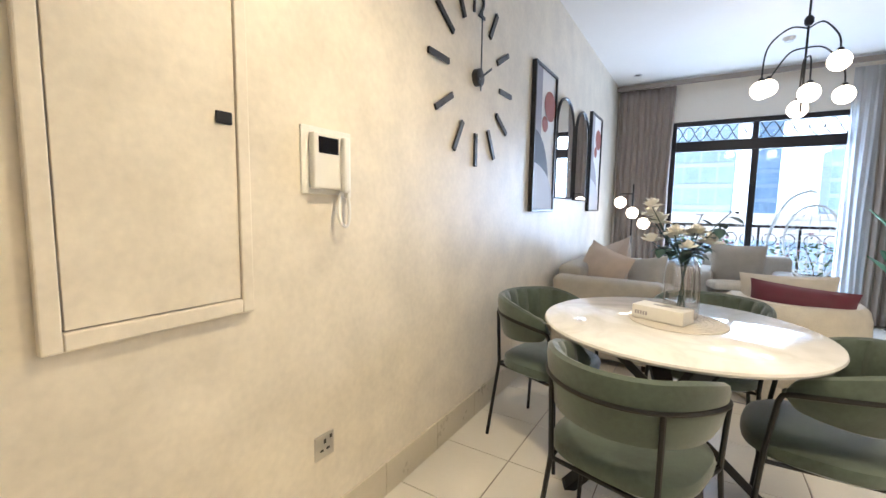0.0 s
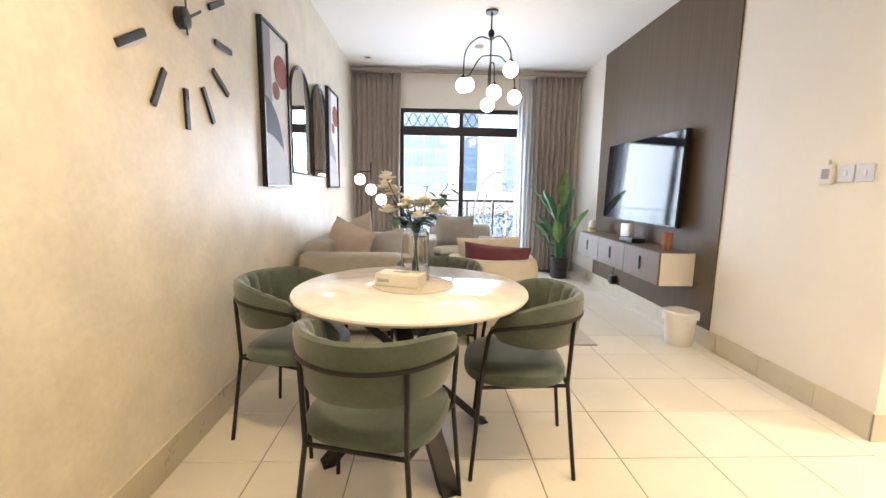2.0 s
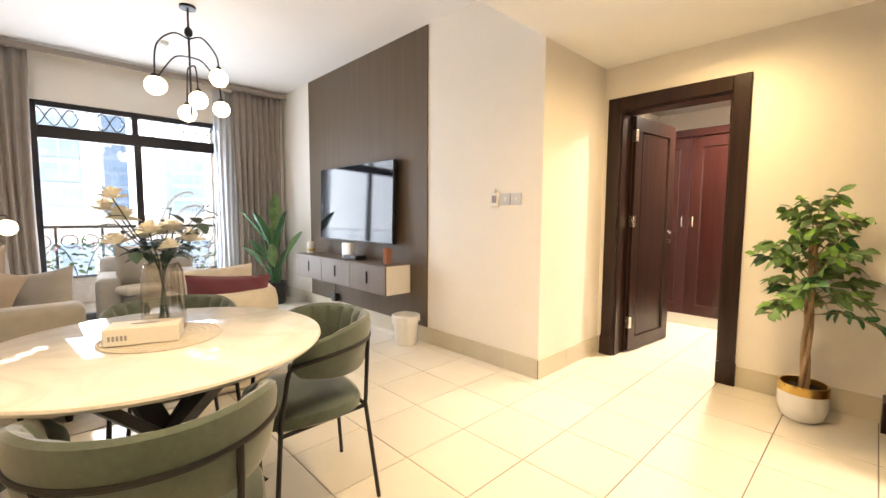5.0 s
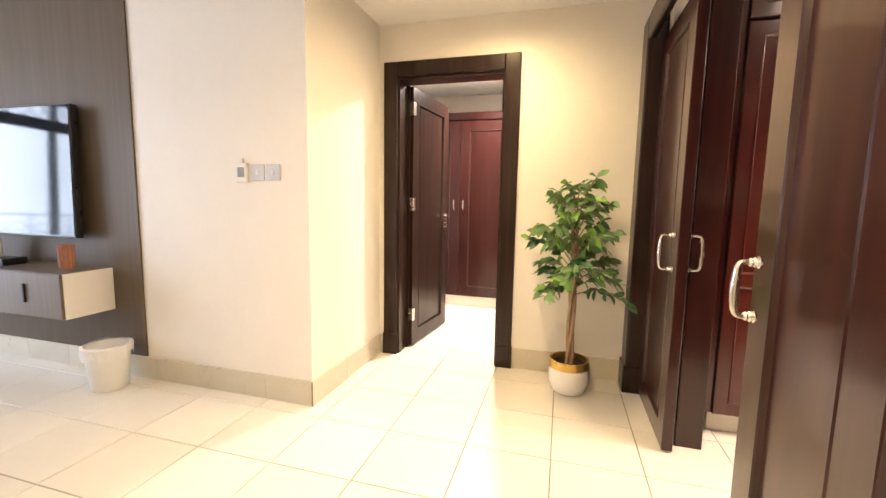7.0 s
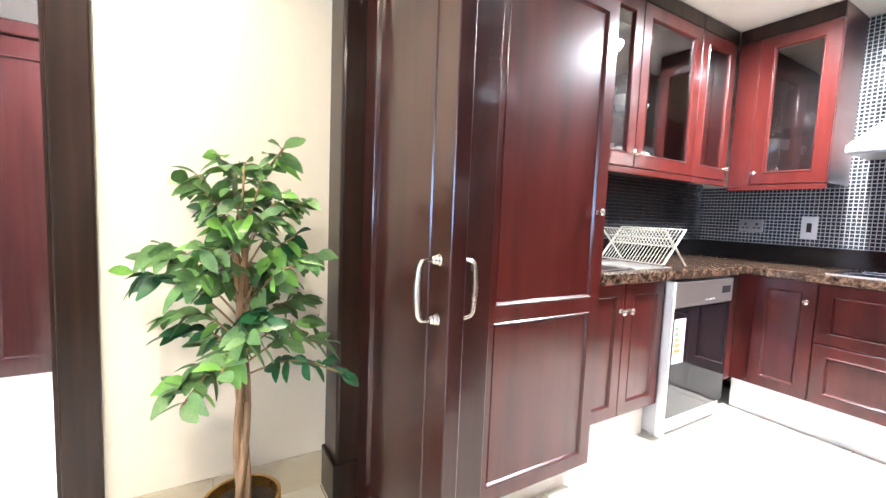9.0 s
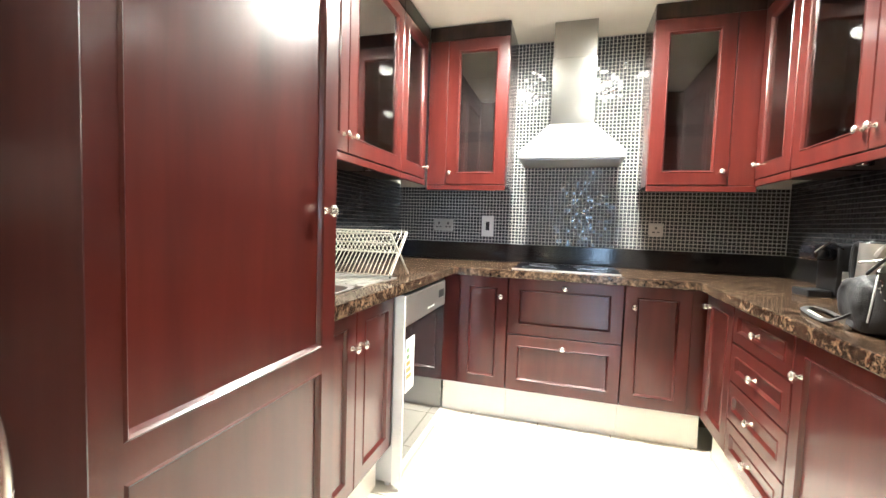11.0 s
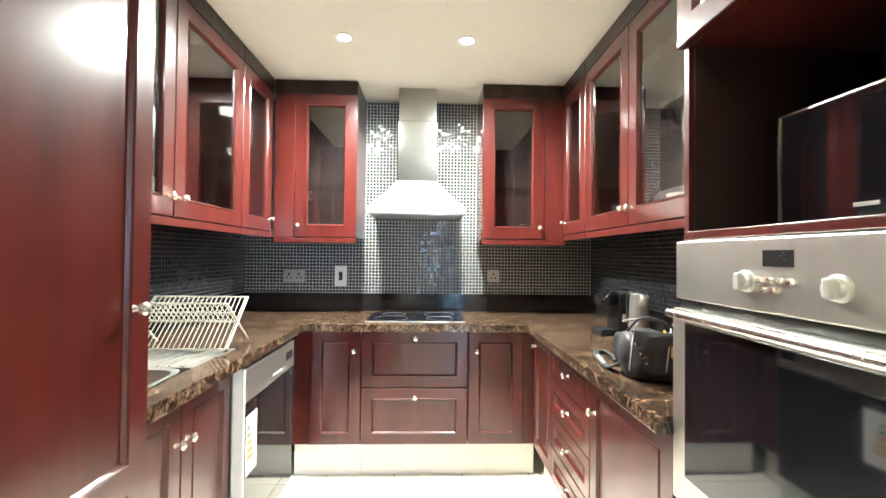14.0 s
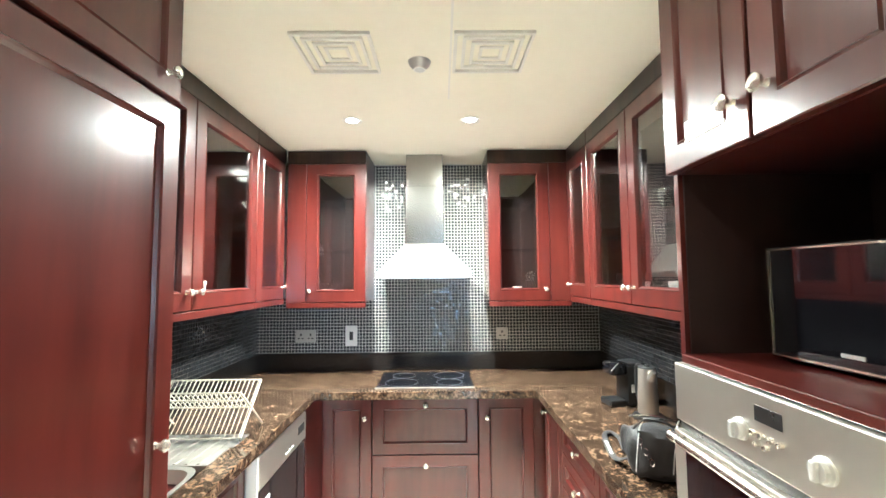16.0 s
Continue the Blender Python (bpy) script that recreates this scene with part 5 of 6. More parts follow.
# ---- hall ----
sw = thing("thermostat", "white wall thermostat with grey display", "thermostat", pose(XE, 3.43, 1.262))
part("body", box(-0.022, 0, 0, 0.075, 0, 0.11, 0.006), M_WHITE, sw)
part("display", box(-0.0235, -0.022, 0.015, 0.06, 0.03, 0.085, 0.001), M_ART2, sw, "grey display")
part("peg", box(-0.018, 0, 0.03, 0.045, 0.11, 0.135, 0.003), M_WHITE, sw)
for y in (3.325, 3.225):
    s_ = thing("light_switch", "brushed metal switch plate with rocker", "switch", pose(XE, y, 1.275), group="switch plates")
    part("plate", box(-0.008, 0, 0, 0.088, 0, 0.088, 0.002), M_SILVER, s_)
    part("rocker", box(-0.011, -0.008, 0.034, 0.054, 0.03, 0.058, 0.002), M_WHITE, s_)

ft = thing("ficus_tree", "small potted ficus tree with a twisted trunk", "plant", pose(3.70, 1.64, 0))
part("pot", lathe([(0, 0), (0.08, 0), (0.105, 0.02), (0.122, 0.08), (0.122, 0.165), (0.115, 0.17)], seg=32), M_PORC, ft, "white glazed pot", True)
part("rim", lathe([(0.1155, 0.166), (0.1225, 0.166), (0.119, 0.215), (0.108, 0.215), (0.108, 0.17), (0.09, 0.168)], seg=32), M_GOLD, ft, "gold rim", True)
part("soil", lathe([(0, 0.185), (0.1085, 0.18)], seg=20), M_SOIL, ft)
rng = random.Random(21)
for k in range(3):
    ph = 2.1 * k
    pts = [(0.016 * math.cos(ph + z * 7), 0.016 * math.sin(ph + z * 7), 0.18 + z) for z in [0.085 * q for q in range(11)]]
    part("trunk", tube(pts, [0.013 - 0.0005 * q for q in range(11)], 8), M_BARK, ft, "twisted brown stem", True)
branches = []
for k in range(36):
    a = k * 2.4
    z0 = 0.62 + 0.036 * (k % 14)
    lev = (z0 - 0.62) / 0.48
    r = (0.30 - 0.15 * lev) * rng.uniform(0.7, 1.15)
    tip = Vector((r * math.cos(a), r * math.sin(a), z0 + rng.uniform(0.04, 0.22) + 0.07 * lev))
    if k % 14 < 4:
        tip.z = z0 + rng.uniform(-0.03, 0.10)
    if k % 14 == 13:
        tip = Vector((0.07 * math.cos(a), 0.07 * math.sin(a), 1.30))
    base = Vector((0, 0, z0))
    part("branch", tube(smooth_path([base, base.lerp(tip, 0.5) + Vector((0, 0, 0.05)), tip], 4), 0.0035, 5), M_BARK, ft)
    bm = bmesh.new()
    for q in range(18):
        t = 0.25 + 0.75 * q / 17
        at = base.lerp(tip, t) + Vector((0, 0, 0.05 * math.sin(math.pi * t)))
        aa = a + (1 if q % 2 else -1) * rng.uniform(0.2, 1.5)
        fresh = rng.random() < 0.14
        single = fresh or k % 3 == 0
        own = bmesh.new() if single else bm
        leaf_shape(own, at, (math.cos(aa), math.sin(aa), rng.uniform(-0.8, 0.7)), rng.uniform(0.058, 0.085), rng.uniform(0.033, 0.046), rng.uniform(0.05, 0.5), 0.25, 4, rng.uniform(-1.2, 1.2))
        if single:
            part("leaf", own, M_LEAF3 if fresh else M_LEAF, ft, "fresh yellow-green leaf" if fresh else "", True)
    if bm.verts:
        part("leaf_spray", bm, M_LEAF if k % 4 else M_LEAF2, ft, "glossy green ficus leaves", True)

cl = thing("wardrobe", "dark mahogany wardrobe with two panelled doors", "wardrobe", facing(5.55, 3.34, 0, -90))
part("body", box(0, 1.83, 0.0, 0.48, 0.12, 2.08, 0.003), M_DARKRED, cl)
part("plinth", box(0, 1.83, 0.03, 0.48, 0.0, 0.12), M_WALL2, cl, "white plinth")
part("cornice", box(-0.02, 1.83, -0.035, 0.02, 2.04, 2.12, 0.008), M_DARKRED, cl)
for a, b, k in ((0.0, 0.52, 1), (0.525, 1.18, 0), (1.19, 1.83, 0)):
    bm = framed(b - a, 1.90, 0.02, 0.10)
    bm.transform(Matrix.Translation((a, 0, 0.13)))
    d = part("door", bm, M_DARKRED, cl, "panelled mahogany door")
    hx = b - 0.05 if k else a + 0.05
    part("handle", tube(smooth_path([(hx, -0.02, 1.08), (hx, -0.055, 1.10), (hx, -0.055, 1.18), (hx, -0.02, 1.20)], 4), 0.006, 8), M_NICKEL, d, "nickel handle", True)


def downlight(x, y, z, lit=True):
    d = thing("downlight", "round recessed ceiling downlight" + (", lit" if lit else ", off"), "downlight", pose(x, y, z), group="recessed downlights")
    part("ring", lathe([(0.032, -0.002), (0.05, -0.004), (0.052, 0.0), (0.032, 0.0)], seg=28), M_WHITE if lit else M_SILVER, d, "", True)
    part("lens", lathe([(0, -0.001), (0.032, -0.001), (0.032, 0.001), (0, 0.001)], seg=24), M_LAMPDISC if lit else M_BLACK, d)


for x, y, z in ((3.13, 2.12, ZH), (0.55, 2.15, ZH), (1.9, 2.12, ZH), (3.19, -0.79, ZH), (2.56, -0.79, ZH), (2.65, 0.45, ZH), (5.0, 2.43, ZH)):
    downlight(x, y, z + 0.003)
downlight(0.05, 6.92, ZC, False)
det = thing("smoke_detector", "small round white ceiling detector", "detector", pose(1.43, 6.37, ZC))
part("shell", lathe([(0, -0.035), (0.035, -0.032), (0.05, -0.015), (0.052, 0), (0, 0)], seg=24), M_WHITE, det, "", True)
part("grille", lathe([(0.03, -0.036), (0.034, -0.036), (0.034, -0.031), (0.03, -0.031)], seg=24), M_SILVER, det)

# ---- kitchen ----
ZT = 0.92


def knob(parent, x, z, y=-0.02, r=0.0145, label="cream metal knob"):
    bm = lathe([(0, 0.0), (0.009, 0.0), (0.006, 0.006), (0.0055, 0.014), (r, 0.020), (r * 1.03, 0.027), (r * 0.6, 0.032), (0, 0.033)], (x, y, z), 16, m=Matrix.Rotation(radians(90), 4, "X"))
    return part("knob", bm, M_KNOB, parent, label, True)


def unit(name, label, category, m, w, z0, z1, depth, fronts, plinth=True, material=None, group="kitchen cabinets"):
    """Closed cabinet: x along its width, front facing -y. fronts: (x0, x1, z0, z1, panelled, knobs)."""
    u = thing(name, label, category, m, group=group)
    part("body", box(0.001, w - 0.001, 0.0, depth, z0, z1, 0.001), material or M_RED, u)
    if plinth:
        part("plinth", box(0, w, 0.05, depth, 0, z0 - 0.001), M_WALL2, u, "pale plinth")
    for x0, x1, a, b, kind, knobs in fronts:
        g = 0.002
        if kind == "flat":
            bm = box(x0 + g, x1 - g, -0.02, -0.001, a + g, b - g, 0.003)
        else:
            bm, field = framed(x1 - x0 - 2 * g, b - a - 2 * g, 0.02, min(0.06, (b - a) * 0.28), mid=kind if isinstance(kind, float) else None, split=True)
            bm.transform(Matrix.Translation((x0 + g, 0, a + g)))
            field.transform(Matrix.Translation((x0 + g, 0, a + g)))
        d = part("drawer" if (b - a) < (x1 - x0) * 0.9 else "door", bm, material or M_RED, u, "lacquered mahogany front")
        if kind != "flat":
            part("panel", field, material or M_RED, d, "recessed mahogany panel")
        for kx, kz in knobs:
            knob(d, kx, kz)
    return u


def glass_unit(name, label, m, w, z0, z1, depth, doors, group="glazed wall cabinets", filler=None):
    u = thing(name, label, "wall cabinet", m, group=group)
    part("side_panel", box(0, 0.018, 0, depth, z0, z1), M_RED, u)
    part("side_panel", box(w - 0.018, w, 0, depth, z0, z1), M_RED, u)
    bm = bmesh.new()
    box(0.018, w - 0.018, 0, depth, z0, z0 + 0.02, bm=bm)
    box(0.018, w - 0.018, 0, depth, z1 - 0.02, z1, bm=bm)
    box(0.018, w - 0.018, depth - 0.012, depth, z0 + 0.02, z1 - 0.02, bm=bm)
    part("carcass", bm, M_INSIDE_SHADE, u)
    for k in (1, 2):
        sh = part("shelf", box(0.018, w - 0.018, 0.02, depth - 0.012, z0 + (z1 - z0) * k / 3 + 0.001, z0 + (z1 - z0) * k / 3 + 0.008), M_WINDOW, u, "clear glass shelf")
        sh.visible_shadow = False
    part("light_rail", box(0, w, -0.018, 0.0, z0 - 0.035, z0 - 0.001, 0.004), M_RED, u)
    for x0, x1, kx in doors:
        bm = framed(x1 - x0 - 0.004, z1 - z0 - 0.09, 0.022, 0.068, glazed=True)
        bm.transform(Matrix.Translation((x0 + 0.002, 0, z0 + 0.002)))
        d = part("door", bm, M_RED, u, "mahogany framed glass door")
        p = part("pane", box(x0 + 0.06, x1 - 0.06, -0.012, -0.009, z0 + 0.06, z1 - 0.15), M_GLASS, d, "clear glass pane")
        p.visible_shadow = False
        knob(d, kx, z0 + 0.075, -0.022, 0.0135)
    if filler:
        part("filler", box(filler[0], filler[1], -0.02, -0.001, z0, z1 - 0.087, 0.003), M_RED, u, "plain mahogany corner filler")
    part("frieze", box(0, w, -0.022, -0.001, z1 - 0.086, z1, 0.003), M_DARK, u, "dark-stained frieze")
    return u


E0 = 3.535
# east run
fridge = unit("fridge_cabinet", "tall mahogany cabinet door hiding the fridge", "cabinet", facing(3.42, 0.935, 0, -90), 0.615, 0.115, 2.035, 0.64,
              [(0.0, 0.615, 0.115, 2.03, 0.70, [(0.56, 1.193)])])
unit("top_cabinet", "mahogany cabinet above the fridge door", "cabinet", facing(3.42, 0.935, 0, -90), 0.615, 2.037, ZH, 0.64, [(0.0, 0.615, 2.04, ZH - 0.005, "panel", [(0.56, 2.10)])], plinth=False)
unit("filler_cabinet", "narrow mahogany filler beside the fridge", "cabinet", facing(3.42, 1.012, 0, -90), 0.076, 0.115, ZH, 0.64, [], plinth=False)
unit("sink_cabinet", "mahogany sink cabinet with two panelled doors", "cabinet", facing(E0, 0.317, 0, -90), 0.66, 0.19, 0.875, 0.52,
     [(0.0, 0.33, 0.195, 0.87, "panel", [(0.30, 0.728)]), (0.33, 0.66, 0.195, 0.87, "panel", [(0.36, 0.728)])])
unit("corner_cabinet", "plain mahogany corner filler cabinet", "cabinet", facing(E0, -0.955, 0, -90), 0.204, 0.19, 0.875, 0.52, [])

dw = thing("dishwasher", "silver dishwasher standing proud of the cabinets", "dishwasher", facing(3.50, -0.352, 0, -90))
part("body", box(0.0, 0.598, 0.0, 0.54, 0.02, 0.862, 0.004), M_SILVER, dw, "pale grey body")
part("door", box(0.004, 0.594, -0.028, -0.001, 0.12, 0.715, 0.004), M_BLACKGLASS, dw, "dark glossy steel door")
part("control_panel", box(0.004, 0.594, -0.034, -0.001, 0.72, 0.858, 0.006), M_STEEL, dw, "brushed steel control strip")
part("display", box(0.47, 0.56, -0.036, -0.034, 0.775, 0.815, 0.001), M_BLACK, dw, "black display")
for k in range(3):
    part("button", box(0.30 + k * 0.04, 0.318 + k * 0.04, -0.037, -0.034, 0.745, 0.755, 0.001), M_WHITE, dw)
part("energy_label", box(0.025, 0.13, -0.030, -0.028, 0.42, 0.66), M_LABEL, dw, "white energy label")
for k in range(5):
    part("label_bar", box(0.035, 0.06 + k * 0.008, -0.031, -0.030, 0.60 - k * 0.03, 0.618 - k * 0.03), M_ORANGE if k > 1 else M_LEAF, dw, "coloured label bars")
part("kick_plate", box(0.01, 0.59, 0.03, 0.05, 0.0, 0.118), M_SILVER, dw)
part("side_trim", box(-0.012, 0.003, -0.034, 0.01, 0.02, 0.862, 0.002), M_WHITE, dw, "white edge trim")

# back run (x runs from east to west)
unit("base_cabinet", "mahogany base cabinet with a panelled door", "cabinet", facing(3.54, -1.16, 0, 180), 0.40, 0.20, 0.875, 0.50, [(0.105, 0.40, 0.205, 0.87, "panel", [(0.36, 0.757)])])
unit("drawer_cabinet", "mahogany pan drawers under the hob", "cabinet", facing(3.138, -1.16, 0, 180), 0.628, 0.20, 0.875, 0.50,
     [(0.0, 0.628, 0.54, 0.87, "panel", [(0.318, 0.83)]), (0.0, 0.628, 0.205, 0.538, "panel", [(0.318, 0.485)])])
unit("base_cabinet", "mahogany base cabinet with a panelled door", "cabinet", facing(2.508, -1.16, 0, 180), 0.41, 0.20, 0.875, 0.50, [(0.0, 0.33, 0.205, 0.87, "panel", [(0.05, 0.757)])])
# west run (x runs from south to north)
W0 = 2.10
unit("base_cabinet", "mahogany corner base cabinet with a panelled door", "cabinet", facing(W0, -1.14, 0, 90), 0.37, 0.20, 0.875, 0.52, [(0.02, 0.37, 0.205, 0.87, "panel", [(0.07, 0.80)])])
unit("drawer_cabinet", "mahogany cabinet of four drawers", "cabinet", facing(W0, -0.768, 0, 90), 0.50, 0.20, 0.875, 0.52,
     [(0.0, 0.5, 0.20 + 0.168 * k, 0.20 + 0.168 * (k + 1), "panel", [(0.25, 0.20 + 0.168 * (k + 0.5))]) for k in range(4)])
unit("base_cabinet", "mahogany base cabinet with a wide panelled door", "cabinet", facing(W0, -0.265, 0, 90), 0.555, 0.20, 0.875, 0.52, [(0.0, 0.55, 0.205, 0.87, "panel", [(0.05, 0.74)])])

# oven tower
tw = thing("oven_tower", "tall mahogany housing for oven and microwave", "cabinet", facing(W0, 0.294, 0, 90))
part("side_panel", box(0, 0.02, 0.0, 0.52, 0.0, ZH, 0.001), M_RED, tw)
part("side_panel", box(0.60, 0.62, 0.0, 0.52, 0.0, ZH, 0.001), M_RED, tw)
part("back_panel", box(0.02, 0.60, 0.5, 0.52, 0.1, ZH), M_INSIDE_SHADE, tw)
part("niche_shelf", box(0.02, 0.60, -0.012, 0.5, 1.362, 1.384, 0.003), M_RED, tw)
part("base", box(0.02, 0.60, 0.0, 0.5, 0.1, 0.725), M_RED, tw)
# thin sheets added on the niche sides, their dark colour stands for shade
part("niche_shade_sheet", box(0.0205, 0.026, 0.012, 0.5, 1.385, 1.844), M_INSIDE_SHADE, tw, "thin added sheet coloured dark as niche shade")
part("niche_shade_sheet", box(0.594, 0.5995, 0.012, 0.5, 1.385, 1.844), M_INSIDE_SHADE, tw, "thin added sheet coloured dark as niche shade")
part("niche_top", box(0.02, 0.60, 0.0, 0.5, 1.845, 1.865), M_RED, tw)
part("plinth", box(0, 0.62, 0.05, 0.5, 0, 0.099), M_WALL2, tw, "pale plinth")
bm = framed(0.61, 0.50, 0.02, 0.06)
bm.transform(Matrix.Translation((0.005, 0, 0.205)))
d = part("drawer", bm, M_RED, tw)
knob(d, 0.31, 0.60)
for a, b, kx in ((0.0, 0.308, 0.265), (0.312, 0.62, 0.355)):
    bm = framed(b - a - 0.004, ZH - 1.85, 0.022, 0.062)
    bm.transform(Matrix.Translation((a + 0.002, 0, 1.848)))
    d = part("door", bm, M_RED, tw, "lacquered mahogany door")
    knob(d, kx, 1.935, -0.022, 0.017)
    if a == 0.0:
        part("sticker", box(0.10, 0.24, -0.0245, -0.0225, 1.905, 1.955), M_LABEL, d, "white paper sticker")

ov = thing("oven", "built-in stainless steel oven with dark glass door", "oven", facing(W0, 0.296, 0, 90))
part("control_panel", box(0.0, 0.612, -0.022, 0.3, 1.218, 1.360, 0.004), M_STEEL, ov, "brushed steel control panel")
part("door_frame", box(0.0, 0.612, -0.030, -0.001, 0.728, 1.195, 0.004), M_STEEL, ov, "brushed steel door")
part("door_glass", box(0.055, 0.557, -0.034, -0.030, 0.80, 1.165, 0.002), M_BLACKGLASS, ov, "dark oven glass")
part("vent_gap", box(0.004, 0.608, -0.012, 0.2, 1.195, 1.218), M_BLACK, ov)
part("oven_body", box(0.01, 0.60, 0.0, 0.48, 0.73, 1.194), M_BLACK, ov)
part("handle", tube([(0.025, -0.052, 1.185), (0.590, -0.052, 1.185)], 0.012, 12), M_NICKEL, ov, "thick bar handle", True)
for x in (0.05, 0.56):
    part("handle_post", tube([(x, -0.025, 1.185), (x, -0.052, 1.185)], 0.009, 8), M_NICKEL, ov)
for x in (0.235, 0.42):
    bm = lathe([(0, 0), (0.022, 0), (0.022, 0.005), (0.018, 0.008), (0.017, 0.016), (0, 0.017)], (x, -0.022, 1.275), 24, m=Matrix.Rotation(radians(90), 4, "X"))
    box(x - 0.006, x + 0.006, -0.046, -0.035, 1.259, 1.291, 0.003, bm)
    part("dial", bm, M_SILVER, ov, "round metal dial with a raised grip")
part("display", box(0.275, 0.34, -0.0235, -0.022, 1.305, 1.335), M_BLACK, ov, "black clock display")
for k in range(6):
    bm = lathe([(0, 0), (0.006, 0), (0.005, 0.008), (0, 0.009)], (0.27 + 0.022 * (k % 4) + 0.01 * (k // 4), -0.022, 1.28 - 0.018 * (k // 4)), 10, m=Matrix.Rotation(radians(90), 4, "X"))
    part("button", bm, M_NICKEL, ov)

mw = thing("microwave", "black microwave oven with chrome edge line in the niche", "microwave", facing(1.93, 0.395, 1.3845, 93))
part("case", box(0, 0.46, 0.0, 0.32, 0.008, 0.262, 0.004), M_BLACK, mw)
part("front", box(0, 0.46, -0.014, -0.001, 0.008, 0.262, 0.003), M_BLACKGLASS, mw, "black glass front")
bm = box(0.004, 0.456, -0.017, -0.014, 0.012, 0.016)
box(0.004, 0.456, -0.017, -0.014, 0.254, 0.258, bm=bm)
box(0.004, 0.008, -0.017, -0.014, 0.016, 0.254, bm=bm)
part("edge_trim", bm, M_NICKEL, mw, "thin chrome edge line")
part("door_handle", tube(smooth_path([(0.36, -0.014, 0.05), (0.36, -0.045, 0.08), (0.36, -0.05, 0.14), (0.36, -0.045, 0.21), (0.36, -0.014, 0.24)], 5), 0.011, 8), M_NICKEL, mw, "", True)
part("badge", box(0.165, 0.21, -0.0165, -0.0145, 0.035, 0.043), M_SILVER, mw, "small grey badge bar")
for x in (0.03, 0.43):
    part("foot", box(x - 0.015, x + 0.015, 0.02, 0.30, 0.0, 0.008), M_BLACK, mw)

# worktop
wt = thing("worktop", "polished brown granite worktop with thick front edge", "worktop", pose(0, 0, 0))
for a, b, c, d in ((3.458, KX1, -1.08, -0.30), (3.458, 3.56, -0.30, 0.317), (3.93, KX1, -0.30, 0.317), (3.56, 3.93, 0.26, 0.317)):
    part("east_slab", box(a, b, c, d, ZT - 0.045, ZT, 0.002), M_BROWNGRANITE, wt)
part("back_slab", box(KX0, KX1, KY0, -1.077, ZT - 0.045, ZT + 0.0004, 0.004), M_BROWNGRANITE, wt)
part("west_slab", box(KX0, 2.17, -1.08, 0.293, ZT - 0.045, ZT, 0.004), M_BROWNGRANITE, wt)
bm = box(KX0 + 0.012, KX1 - 0.012, KY0, KY0 + 0.014, ZT + 0.001, 1.045, 0.002)
part("upstand", bm, M_UPSTAND, wt, "black granite upstand")
part("upstand", box(KX1 - 0.014, KX1, KY0, 0.317, ZT + 0.001, 1.045, 0.002), M_UPSTAND, wt)
part("upstand", box(KX0, KX0 + 0.014, KY0, 0.293, ZT + 0.001, 1.045, 0.002), M_UPSTAND, wt)

sk = thing("kitchen_sink", "stainless steel inset sink with ribbed drainer", "sink", pose(0, 0, 0))
bm = bmesh.new()
ring_o, ring_i, ring_b = [], [], []
for i in range(40):
    a = 2 * math.pi * i / 40
    ca, sa = math.cos(a), math.sin(a)
    sx, sy = math.copysign(abs(ca) ** 0.4, ca), math.copysign(abs(sa) ** 0.4, sa)
    ring_o.append(bm.verts.new((3.745 + 0.185 * sx, 0.06 + 0.20 * sy, ZT + 0.003)))
    ring_i.append(bm.verts.new((3.745 + 0.165 * sx, 0.06 + 0.18 * sy, ZT + 0.001)))
    ring_b.append(bm.verts.new((3.745 + 0.14 * sx, 0.06 + 0.155 * sy, ZT - 0.15)))
for a, b in ((ring_o, ring_i), (ring_i, ring_b)):
    for k in range(40):
        bm.faces.new((a[k], a[(k + 1) % 40], b[(k + 1) % 40], b[k]))
bm.faces.new(ring_b)
part("bowl", bm, M_STEEL, sk, "", True)
bm = box(3.56, 3.93, -0.142, -0.30, ZT - 0.02, ZT + 0.003, 0.002)
part("drainer", bm, M_STEEL, sk)
part("rim", box(3.545, 3.945, -0.44, -0.30, ZT + 0.0005, ZT + 0.003, 0.001), M_STEEL, sk)
for k in range(8):
    x = 3.59 + k * 0.043
    part("rib", box(x, x + 0.012, -0.41, -0.15, ZT + 0.003, ZT + 0.0065, 0.001), M_STEEL, sk)
tap = thing("kitchen_tap", "chrome two-handle swan-neck kitchen tap", "tap", pose(3.96, 0.05, ZT + 0.0005))
part("body", lathe([(0, 0), (0.026, 0), (0.026, 0.01), (0.016, 0.02), (0.016, 0.07), (0, 0.07)], seg=20), M_CHROME, tap, "", True)
part("spout", tube(smooth_path([(0, 0, 0.06), (0, 0, 0.2), (-0.03, 0, 0.27), (-0.09, 0, 0.28), (-0.14, 0, 0.24), (-0.15, 0, 0.19)], 6), 0.010, 10), M_CHROME, tap, "", True)
for s in (-1, 1):
    part("lever", tube([(0, 0, 0.05), (0, s * 0.045, 0.055), (0, s * 0.06, 0.085)], 0.009, 8), M_CHROME, tap, "", True)

# folding wire dish rack
rk = thing("dish_rack", "white wire folding dish rack on the drainer", "dish rack", pose(3.74, -0.27, ZT + 0.0075))
